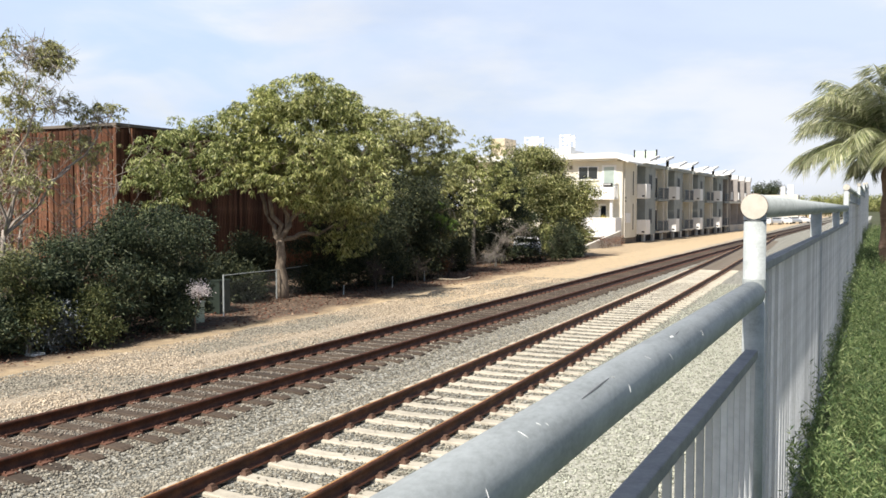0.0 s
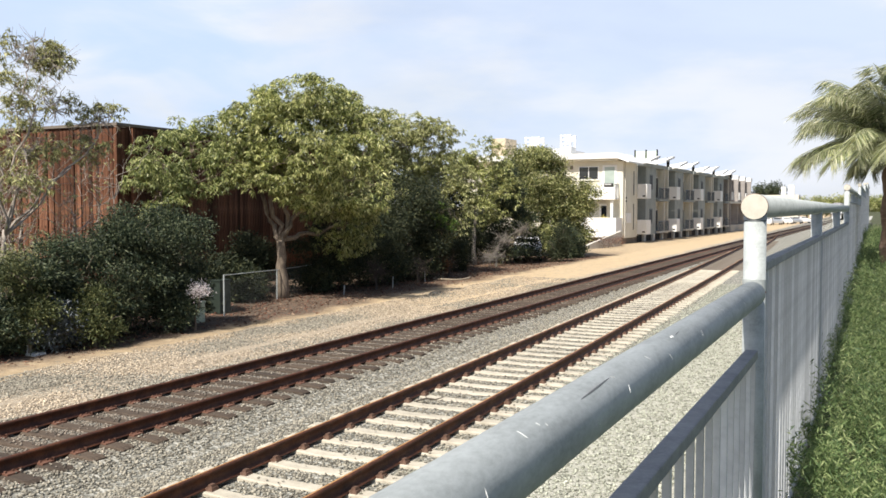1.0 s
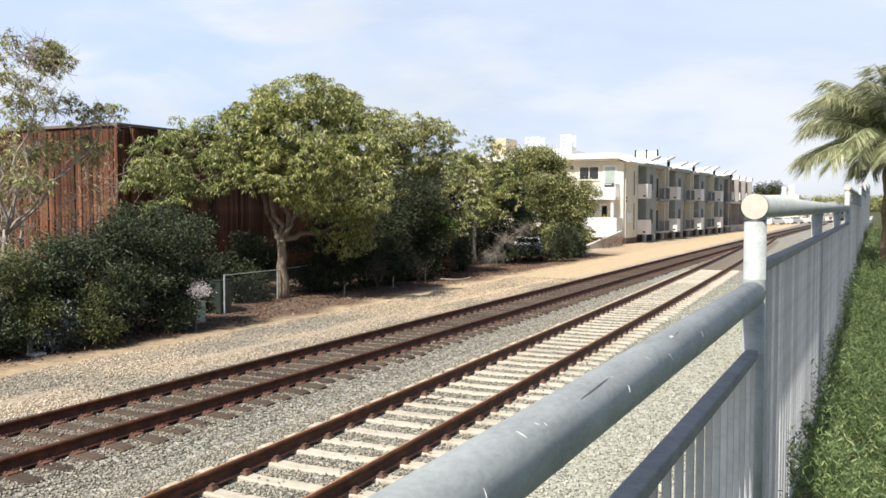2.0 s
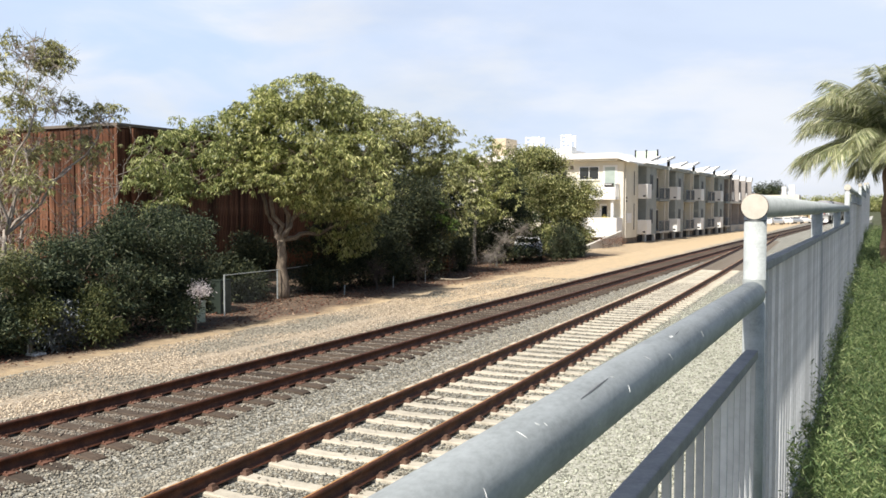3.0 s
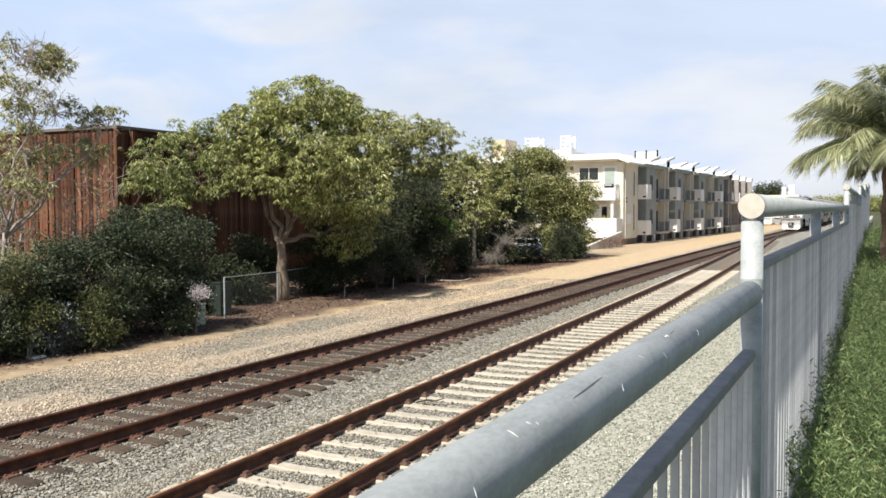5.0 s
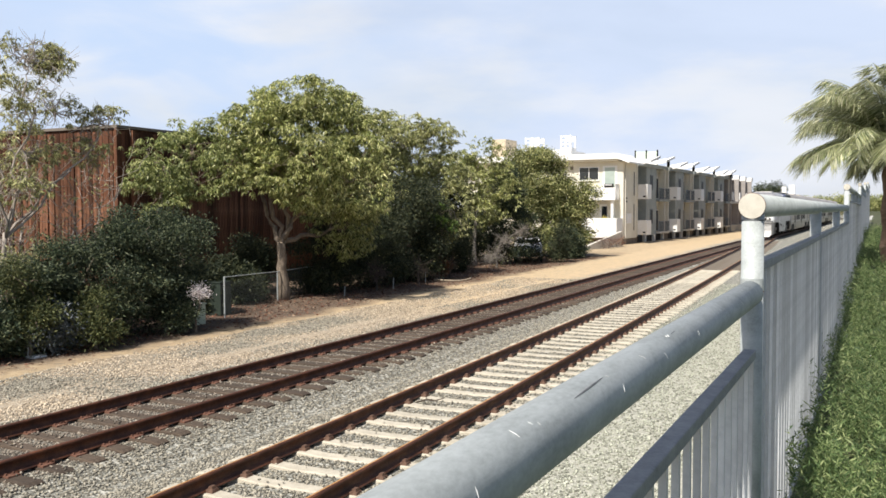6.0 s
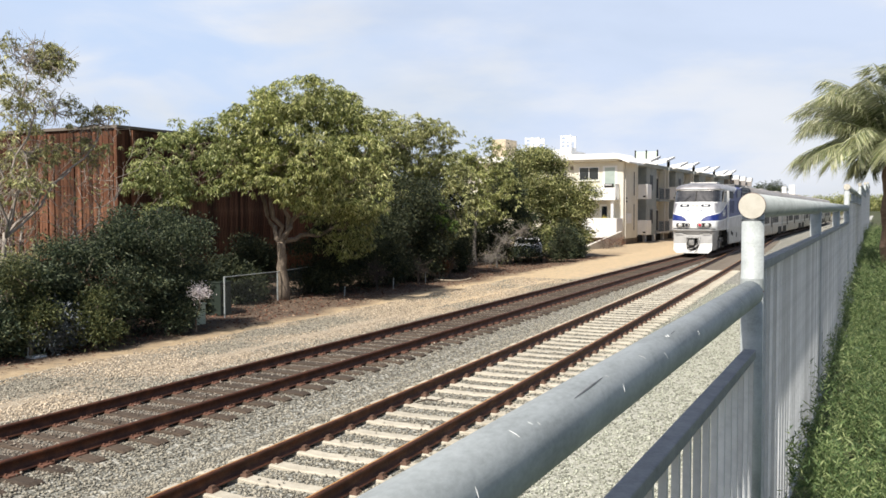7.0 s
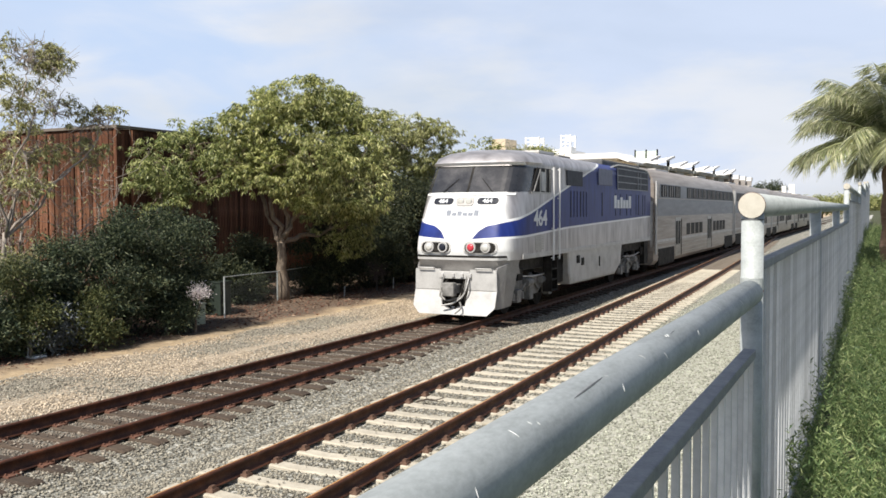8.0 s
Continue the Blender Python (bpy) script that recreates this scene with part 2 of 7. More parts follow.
M_REDWOOD = surface("red_stained_board", [(0.036, 0.0155, 0.010), (0.108, 0.046, 0.026), (0.285, 0.148, 0.086)], 3, 0.9, 0, 0.35, 30, 0.45, per_piece=0.6,
                    stretch=(6, 6, 0.6), spec=0.2)
M_STUCCO = surface("cream_white_stucco", [(0.61, 0.57, 0.475), (0.69, 0.65, 0.55), (0.73, 0.70, 0.60)], 0.8, 0.9, 0, 0.15, 60, 0.3)
M_WHITE = surface("white_paint", [(0.74, 0.73, 0.71), (0.82, 0.81, 0.79)], 1.2, 0.6, 0, 0.05)
M_GREYWALL = surface("grey_green_stucco", [(0.25, 0.27, 0.258), (0.36, 0.382, 0.365)], 1.0, 0.9, 0, 0.1)
M_SLATE = surface("slate_balcony_metal", [(0.10, 0.115, 0.13), (0.17, 0.19, 0.21)], 3, 0.6, 0.2, 0)
M_BEIGE = surface("beige_stucco", [(0.53, 0.495, 0.435), (0.65, 0.615, 0.545)], 0.9, 0.9, 0, 0.15, 60, 0.3)
M_FARWALL = surface("brownish_render", [(0.26, 0.235, 0.22), (0.39, 0.36, 0.34)], 1.0, 0.9)
M_PALEGLASS = surface("pale_green_glass", [(0.50, 0.60, 0.50), (0.62, 0.70, 0.60)], 2, 0.3, 0, 0)
M_BLIND = surface("pale_blind", [(0.33, 0.40, 0.36), (0.44, 0.50, 0.46)], 2, 0.3, 0, 0)
M_BROWN = surface("brown_plinth", [(0.13, 0.105, 0.085), (0.24, 0.205, 0.17)], 1.5, 0.9)
M_BARK = surface("grey_brown_bark", [(0.075, 0.055, 0.04), (0.205, 0.16, 0.12), (0.41, 0.335, 0.26)], 7, 0.95, 0, 0.6, 40, 0.5, stretch=(3, 3, 0.8))
M_TWIG = surface("pale_dry_twigs", [(0.15, 0.13, 0.11), (0.30, 0.27, 0.235)], 6, 0.9)
M_TANTWIG = surface("tan_branches", [(0.23, 0.195, 0.165), (0.41, 0.355, 0.305)], 6, 0.9)
M_PALMBARK = surface("palm_bark", [(0.10, 0.06, 0.04), (0.20, 0.13, 0.09), (0.30, 0.21, 0.15)], 5, 0.95, 0, 0.6, stretch=(1, 1, 5))
M_LEAF = leaf_material("olive_leaf", [(0.07, 0.095, 0.032), (0.225, 0.258, 0.088), (0.47, 0.485, 0.185), (0.78, 0.745, 0.39)], 0.30, 0.40)
M_LEAF_OLD = leaf_material("mid_green_leaf", [(0.06, 0.085, 0.028), (0.165, 0.20, 0.07), (0.34, 0.37, 0.135), (0.62, 0.61, 0.30)], 0.33, 0.37)
M_LEAF_LIME = leaf_material("fresh_green_leaf", [(0.07, 0.13, 0.025), (0.13, 0.21, 0.045), (0.24, 0.33, 0.085)], 0.4, 0.4)
M_LEAF_PALE = leaf_material("pale_dry_leaf", [(0.11, 0.128, 0.05), (0.27, 0.29, 0.115), (0.45, 0.455, 0.20), (0.64, 0.61, 0.34)], 0.38, 0.38)
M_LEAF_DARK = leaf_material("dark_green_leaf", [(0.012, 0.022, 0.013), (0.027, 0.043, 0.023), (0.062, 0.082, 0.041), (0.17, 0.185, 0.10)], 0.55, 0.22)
M_LEAF_MID = leaf_material("dull_green_leaf", [(0.06, 0.075, 0.028), (0.17, 0.195, 0.07), (0.34, 0.35, 0.135), (0.62, 0.58, 0.29)], 0.40, 0.34)
M_LEAF_OLIVE = leaf_material("yellowish_shrub_leaf", [(0.03, 0.042, 0.016), (0.065, 0.082, 0.03), (0.115, 0.132, 0.05), (0.22, 0.22, 0.09)], 0.6, 0.28)
# Darker copy of the dark leaf, with under-tree shade put into the colour.
M_LEAF_SHADED = leaf_material("deep_green_leaf", [(0.014, 0.023, 0.013), (0.026, 0.037, 0.018), (0.045, 0.055, 0.026), (0.10, 0.105, 0.05)], 0.65, 0.2)
M_LEAF_IVY = leaf_material("ground_cover_leaf", [(0.052, 0.092, 0.036), (0.11, 0.168, 0.062), (0.175, 0.238, 0.088), (0.34, 0.38, 0.175)], 0.5, 0.40)
M_LITTER = leaf_material("dry_fallen_leaf", [(0.06, 0.025, 0.017), (0.15, 0.062, 0.04), (0.24, 0.13, 0.085), (0.36, 0.26, 0.18)], 0.8, 0.1)
M_LEAF_SILVER = leaf_material("silvery_leaf", [(0.06, 0.075, 0.08), (0.12, 0.14, 0.15), (0.25, 0.27, 0.285)], 0.5, 0.2)
M_LEAF_GREY = leaf_material("grey_green_leaf", [(0.09, 0.10, 0.045), (0.235, 0.242, 0.10), (0.42, 0.415, 0.185), (0.66, 0.63, 0.34)], 0.4, 0.38)
M_DARKTWIG = surface("dark_brown_twigs", [(0.05, 0.038, 0.03), (0.12, 0.095, 0.075)], 6, 0.9)
M_RUSTLEAF = leaf_material("rust_dead_leaf", [(0.07, 0.03, 0.015), (0.15, 0.065, 0.03), (0.26, 0.13, 0.06)], 0.7, 0.15)
M_FROND = leaf_material("palm_leaflet", [(0.17, 0.21, 0.11), (0.38, 0.42, 0.23), (0.66, 0.66, 0.43), (0.90, 0.87, 0.70)], 0.25, 0.55)
M_GLASS = surface("dark_window_glass", [(0.012, 0.015, 0.018), (0.03, 0.035, 0.04)], 0.7, 0.08, 0, 0, spec=0.8)
M_STAINLESS = surface("brushed_stainless", [(0.26, 0.218, 0.188), (0.375, 0.325, 0.285), (0.47, 0.42, 0.375)], 1.2, 0.42, 0.4, 0.05, 40, 0.3, stretch=(1, 0.3, 6))
# Grimy steel taken near black, so the underbody shade is in its colour.
M_DARKMETAL_SHADE = surface("dark_grimy_steel", [(0.006, 0.0055, 0.005), (0.017, 0.015, 0.013), (0.045, 0.04, 0.034)], 4, 0.8, 0.1, 0.3, spec=0.3)

M_SCREEN = surface("windscreen_glass", [(0.014, 0.015, 0.018), (0.04, 0.04, 0.043), (0.12, 0.115, 0.115)], 1.3, 0.12, 0, 0, spec=0.8)
M_PANE = surface("dark_house_window", [(0.012, 0.014, 0.017), (0.03, 0.034, 0.038)], 1.5, 0.45, 0, 0, spec=0.15)
M_BLUEGLASS = surface("tinted_train_window", [(0.010, 0.009, 0.009), (0.035, 0.032, 0.030)], 0.9, 0.5, 0, 0, spec=0.05)
M_HANDRAIL = surface("white_handrail_paint", [(0.76, 0.76, 0.75), (0.84, 0.84, 0.83)], 6, 0.4, 0, 0)
M_DUSTTIE = surface("dusty_turnout_timber", [(0.07, 0.055, 0.042), (0.14, 0.115, 0.09), (0.23, 0.20, 0.165)], 6, 0.9, 0, 0.4, 40, 0.4, stretch=(0.6, 7, 7))
M_NUMBER = surface("dark_number_board", [(0.014, 0.016, 0.024), (0.03, 0.033, 0.048)], 8, 0.5, 0, 0, spec=0.15)
M_LETTER = surface("pale_grey_lettering", [(0.62, 0.64, 0.67), (0.70, 0.71, 0.73)], 6, 0.5, 0, 0)
M_LETTER_DARK = surface("slate_lettering", [(0.16, 0.18, 0.22), (0.22, 0.24, 0.28)], 6, 0.5, 0, 0)
M_PILOT = surface("worn_silver_paint", [(0.34, 0.33, 0.32), (0.50, 0.49, 0.475), (0.62, 0.61, 0.595)], 2.5, 0.5, 0.1, 0.1, 50, 0.4)
M_BUMPER = surface("dull_bumper_silver", [(0.20, 0.19, 0.185), (0.30, 0.29, 0.28), (0.40, 0.385, 0.375)], 2.0, 0.45, 0.3, 0.05, 40, 0.35)
M_SILVER = surface("grimy_silver_paint", [(0.25, 0.235, 0.215), (0.39, 0.375, 0.35), (0.50, 0.485, 0.46)], 1.6, 0.40, 0.5, 0.05, 30, 0.35, stretch=(1, 0.5, 3))
M_COACH_BLUE = surface("blue_grey_band", [(0.145, 0.145, 0.155), (0.205, 0.205, 0.22)], 1.4, 0.4, 0.25, 0, stretch=(1, 0.4, 3))
M_REDLENS = surface("red_lens", [(0.45, 0.03, 0.05), (0.60, 0.06, 0.08)], 20, 0.15, 0, 0, spec=0.8)
M_CLEARLENS = surface("clear_lens", [(0.60, 0.60, 0.57), (0.75, 0.74, 0.70)], 30, 0.12, 0.2, 0, spec=0.8)
M_GREENBOX = surface("pale_green_cabinet", [(0.42, 0.47, 0.33), (0.54, 0.58, 0.43)], 3, 0.6)
M_DARKGREEN = surface("dark_green_cabinet", [(0.015, 0.024, 0.017), (0.028, 0.04, 0.03)], 3, 0.6)
M_MESH = surface("dull_fence_wire", [(0.05, 0.055, 0.05), (0.10, 0.11, 0.10)], 30, 0.6, 0.4, 0)
M_CREAM = surface("tan_stucco", [(0.55, 0.45, 0.32), (0.64, 0.54, 0.40)], 1.0, 0.9)
M_BLOSSOM = leaf_material("pinkish_white_petal", [(0.70, 0.60, 0.62), (0.82, 0.76, 0.77), (0.85, 0.82, 0.80)], 0.6)
M_YELLOW = leaf_material("yellow_flower", [(0.55, 0.45, 0.10), (0.70, 0.62, 0.25)], 0.6)


def livery():
    """White nose, silver sides and the blue wave between two rising lines, laid out along the body."""
    m, t, b = material("locomotive_paint")
    co = node(t, "ShaderNodeTexCoord").outputs["Object"]
    s = node(t, "ShaderNodeSeparateXYZ", {"Vector": co})
    ax = node(t, "ShaderNodeMath", {0: s.outputs["X"]}, operation="ABSOLUTE").outputs[0]
    q = node(t, "ShaderNodeMath", {0: ax, 1: s.outputs["Y"]}, operation="ADD").outputs[0]
    q20 = node(t, "ShaderNodeMath", {0: q, 1: 20.0}, operation="DIVIDE").outputs[0]
    z6 = node(t, "ShaderNodeMath", {0: node(t, "ShaderNodeMath", {0: s.outputs["Z"], 1: 0.07}, operation="ADD").outputs[0], 1: 6.0}, operation="DIVIDE").outputs[0]

    def line(pts):
        r = ramp(t, q20, [(a / 20.0, c / 6.0) for a, c in pts])
        return r
    up = line([(0.45, 2.10), (0.75, 2.36), (1.05, 2.50), (1.5, 2.57), (2.4, 2.67), (3.25, 2.83), (5.8, 3.43), (8.85, 4.14), (10.6, 4.52), (11.4, 5.8)])
    lo = line([(0.45, 2.14), (1.4, 2.20), (2.8, 2.23), (6.4, 2.39), (10.3, 2.48), (18.0, 2.64)])

    def above(a, c):
        d = node(t, "ShaderNodeMath", {0: a, 1: c}, operation="SUBTRACT").outputs[0]
        return node(t, "ShaderNodeMapRange", {"Value": d, "From Min": -0.001, "From Max": 0.001}).outputs[0]

    def mul(a, c):
        return node(t, "ShaderNodeMath", {0: a, 1: c}, operation="MULTIPLY").outputs[0]

    def shifted(a, d):
        return node(t, "ShaderNodeMath", {0: a, 1: d}, operation="ADD").outputs[0]
    grime = node(t, "ShaderNodeTexNoise", {"Vector": node(t, "ShaderNodeMapping", {"Vector": co, "Scale": (1, 2.5, 0.5)}).outputs[0], "Scale": 2.2, "Detail": 6.0}).outputs["Fac"]
    blue = mul(mul(above(up, z6), above(z6, lo)), above(q20, 0.5 / 20))
    edge = mul(mul(above(shifted(up, 0.011), z6), above(z6, shifted(lo, -0.010))), above(q20, 0.5 / 20))
    white = node(t, "ShaderNodeMapRange", {"Value": q, "From Min": 1.65, "From Max": 2.1, "To Min": 1.0, "To Max": 0.0}).outputs[0]
    below = node(t, "ShaderNodeMapRange", {"Value": s.outputs["Z"], "From Min": 4.18, "From Max": 4.22, "To Min": 1.0, "To Max": 0.0}).outputs[0]
    white = mul(white, below)
    silver = ramp(t, grime, [(0.3, (0.32, 0.30, 0.303)), (0.5, (0.48, 0.455, 0.458)), (0.7, (0.60, 0.575, 0.578))])
    bluec = ramp(t, grime, [(0.3, (0.013, 0.023, 0.125)), (0.7, (0.026, 0.046, 0.225))])
    whitec = ramp(t, grime, [(0.3, (0.74, 0.74, 0.73)), (0.6, (0.84, 0.84, 0.83))])
    c = node(t, "ShaderNodeMix", {"Factor": white, "A": silver, "B": whitec}, data_type="RGBA").outputs["Result"]
    c = node(t, "ShaderNodeMix", {"Factor": edge, "A": c, "B": (0.78, 0.78, 0.78, 1)}, data_type="RGBA").outputs["Result"]
    c = node(t, "ShaderNodeMix", {"Factor": blue, "A": c, "B": bluec}, data_type="RGBA").outputs["Result"]
    t.links.new(c, b.inputs["Base Color"])
    bare = mul(node(t, "ShaderNodeMath", {0: 1.0, 1: white}, operation="SUBTRACT").outputs[0], node(t, "ShaderNodeMath", {0: 1.0, 1: edge}, operation="SUBTRACT").outputs[0])
    t.links.new(mul(bare, 0.65), b.inputs["Metallic"])
    b.inputs["Roughness"].default_value = 0.40
    b.inputs["Specular IOR Level"].default_value = 0.2
    return m


M_LIVERY = livery()

# ---- building helpers ----


def part(name, bm, mat, parent, label="", smooth=False):
    me = bpy.data.meshes.new(name)
    bmesh.ops.recalc_face_normals(bm, faces=bm.faces)
    bm.to_mesh(me)
    bm.free()
    me.materials.append(mat)
    if smooth:
        me.polygons.foreach_set("use_smooth", [True] * len(me.polygons))
    ob = new(name, me)
    ob.parent = parent
    return tagged(ob, label)


def thing(name, at, label, category, group="", kind=""):
    ob = new(name)
    ob.empty_display_size = 0.1
    ob.location = at
    return tagged(ob, label, category, group, kind)


def box(bm, x0, x1, y0, y1, z0, z1, bevel=0.0):
    r = bmesh.ops.create_cube(bm, size=1.0)["verts"]
    bmesh.ops.scale(bm, vec=(x1 - x0, y1 - y0, z1 - z0), verts=r)
    bmesh.ops.translate(bm, vec=((x0 + x1) / 2, (y0 + y1) / 2, (z0 + z1) / 2), verts=r)
    if bevel:
        edges = list({e for v in r for e in v.link_edges})
        bmesh.ops.bevel(bm, geom=edges, offset=bevel, segments=2, affect="EDGES", profile=0.6)
    return bm


def boxes(*dims, bevel=0.0):
    bm = bmesh.new()
    for d in dims:
        box(bm, *d, bevel=bevel)
    return bm


def tube(bm, pts, radii, seg=10, caps=True):
    """A tube through points with a radius at each."""
    pts = [Vector(p) for p in pts]
    rings = []
    for i, p in enumerate(pts):
        d = (pts[min(i + 1, len(pts) - 1)] - pts[max(i - 1, 0)]).normalized()
        a = d.orthogonal().normalized() if abs(d.z) > 0.9 else d.cross(Vector((0, 0, 1))).normalized()
        b = d.cross(a)
        rings.append([bm.verts.new(p + (a * math.cos(k * math.tau / seg) + b * math.sin(k * math.tau / seg)) * radii[i]) for k in range(seg)])
    for r0, r1 in zip(rings, rings[1:]):
        for k in range(seg):
            bm.faces.new((r0[k], r0[(k + 1) % seg], r1[(k + 1) % seg], r1[k]))
    if caps:
        bm.faces.new(rings[0][::-1])
        bm.faces.new(rings[-1])
    return bm


def quick_mesh(name, verts, faces, mat):
    """A mesh of equal polygons from numpy arrays."""
    me = bpy.data.meshes.new(name)
    k = faces.shape[1]
    me.vertices.add(len(verts))
    me.vertices.foreach_set("co", verts.astype(np.float32).ravel())
    me.loops.add(faces.size)
    me.loops.foreach_set("vertex_index", faces.astype(np.int32).ravel())
    me.polygons.add(len(faces))
    me.polygons.foreach_set("loop_start", np.arange(0, faces.size, k, dtype=np.int32))
    me.materials.append(mat)
    me.update(calc_edges=True)
    me.validate()
    return me


def left_track_x(y):
    bend = max(0.0, min(y, 110.0) - 20.0)
    return -9.87 + 1.0e-4 * bend * bend + 0.018 * max(0.0, y - 110.0)


def right_track_x(y):
    return max(-5.70 - 0.0155 * y - 0.00016 * y * y if y < 140 else -99, left_track_x(y))


def fence_x(y):
    return -0.44 + 0.0145 * min(y, 120.0)


def bank_z(y):
    return 1.40 + 0.012 * max(-6.0, min(y, 75.0))


def ground_z(x, y):
    n = noise.noise((x * 0.35, y * 0.35, 0.0)) * 0.04
    if x < -12.4:
        return -0.06 + n - min(0.0, (x + 17) * 0.01)
    mid = (left_track_x(y) + right_track_x(y)) / 2
    wide = max(0.0, right_track_x(y) - left_track_x(y) - 2.9)
    dip = 0.12 * max(0.0, 1 - abs(x - mid) / 0.75) * min(1, wide)
    if x > -3.9:
        dip = min(0.25, (x + 3.9) * 0.12)
    return -0.045 - dip + n * 0.3
# ---- ground ----


def build_ground():
    xs = np.concatenate([[-900, -400, -200, -100, -60, -40, -30], np.arange(-25, -12.4, 0.6), np.arange(-12.4, -3.2, 0.22), np.arange(-3.0, -0.9, 0.5)])
    ys = np.concatenate([[-300, -100, -40, -15], np.arange(-8, 30, 0.5), np.arange(30, 80, 1.5), np.arange(80, 200, 6), [220, 260, 320, 420, 600, 1000, 2200]])
    verts = []
    cols = len(xs) + 3
    for y in ys:
        for x in xs:
            verts.append((x, y, ground_z(x, y)))
        f = fence_x(y)
        verts += [(f - 0.02, y, -0.35), (f + 0.02, y, bank_z(y) - 0.03), (f + 900, y, bank_z(y) + 0.3)]
    i, j = np.meshgrid(np.arange(len(ys) - 1), np.arange(cols - 1), indexing="ij")
    a = (i * cols + j).ravel()
    me = quick_mesh("ground", np.array(verts), np.stack([a, a + 1, a + cols + 1, a + cols], 1), M_GROUND)
    me.materials.append(M_BANK)
    me.polygons.foreach_set("material_index", (j.ravel() >= cols - 3).astype(np.int32))
    tagged(new("ground", me), "grey ballast, tan dirt lane, dark soil and shade-darkened litter along the railway", "ground", kind="structure")
    bm = bmesh.new()
    for k in range(-2, 30):
        y0, y1 = k * 4.0, k * 4.0 + 3.985
        f = (fence_x(y0) + fence_x(y1)) / 2
        box(bm, f - 0.13, f + 0.13, y0, y1, -0.6, bank_z(y0) - 0.02)
    w = part("retaining_wall", bm, M_CONCRETE, None)
    tagged(w, "plain grey concrete retaining wall under the steel fence", "retaining wall", kind="structure")


build_ground()

# ---- railway tracks ----


def rail_mesh(name, xfun, offset, y0, y1, step, parent, bright):
    """One rail with base, web and head, swept along the track; its bright head faces carry a painted sunlit sheen."""
    prof = [(-0.075, 0.0), (-0.075, 0.012), (-0.012, 0.028), (-0.010, 0.125), (-0.037, 0.135), (-0.037, 0.160), (-0.030, 0.170), (-0.004, 0.171),
            (0.030, 0.170), (0.037, 0.160), (0.037, 0.135), (0.010, 0.125), (0.012, 0.028), (0.075, 0.012), (0.075, 0.0)]
    ys = np.arange(y0, y1 + step, step)
    verts = np.array([(xfun(y) + offset + px, y, pz) for y in ys for px, pz in prof])
    k = len(prof)
    i, j = np.meshgrid(np.arange(len(ys) - 1), np.arange(k), indexing="ij")
    a, b = (i * k + j).ravel(), (i * k + (j + 1) % k).ravel()
    me = quick_mesh(name, verts, np.stack([a, b, b + k, a + k], 1), M_RAIL)
    me.materials.append(M_RAILSHEEN)
    me.polygons.foreach_set("material_index", (np.isin(j.ravel(), bright)).astype(np.int32))
    ob = new(name, me)
    ob.parent = parent
    return tagged(ob, "rust-brown steel rail")


def tie_mesh(name, mat, length, width, height, dip=0.0):
    bm = bmesh.new()
    xs = [-length / 2, -length / 2 + 0.06, -0.62, -0.35, 0.35, 0.62, length / 2 - 0.06, length / 2]
    zs = [-0.03, 0, 0, -dip, -dip, 0, 0, -0.03]
    rows = []
    for x, z in zip(xs, zs):
        w = width / 2
        rows.append([bm.verts.new(p) for p in ((x, -w - 0.02, -height), (x, -w, z - 0.015), (x, -w + 0.02, z), (x, w - 0.02, z), (x, w, z - 0.015), (x, w + 0.02, -height))])
    for r0, r1 in zip(rows, rows[1:]):
        for k in range(5):
            bm.faces.new((r0[k], r1[k], r1[k + 1], r0[k + 1]))
    bm.faces.new(rows[0])
    bm.faces.new(rows[-1][::-1])
    bmesh.ops.recalc_face_normals(bm, faces=bm.faces)
    me = bpy.data.meshes.new(name)
    bm.to_mesh(me)
    bm.free()
    me.materials.append(mat)
    return me


def lay_ties(parent, mesh, xfun, y0, y1, spacing, jitter, single_to, seed, wobble=0.02):
    """Ties as pieces up to single_to, the rest joined."""
    rng = random.Random(seed)
    co = np.array([v.co for v in mesh.vertices])
    fs = [list(p.vertices) for p in mesh.polygons]
    verts, faces, base = [], [], 0
    y = y0
    while y < y1:
        x, slope = xfun(y), (xfun(y + 0.5) - xfun(y - 0.5))
        m = Matrix.Translation((x + rng.uniform(-1, 1) * wobble * 2, y, rng.uniform(-0.012, 0.0))) @ Matrix.Rotation(-math.atan(slope) + rng.uniform(-1, 1) * jitter, 4, "Z")
        if y < single_to:
            ob = new("tie", mesh)
            ob.parent = parent
            ob.matrix_basis = m
        else:
            verts += [tuple(m @ Vector(c)) for c in co]
            faces += [[i + base for i in f] for f in fs]
            base += len(co)
        y += spacing
    if verts:
        me = bpy.data.meshes.new("far_ties")
        me.from_pydata(verts, [], faces)
        me.materials.append(mesh.materials[0])
        ob = new("far_ties", me)
        ob.parent = parent
        tagged(ob, kind="stuff")


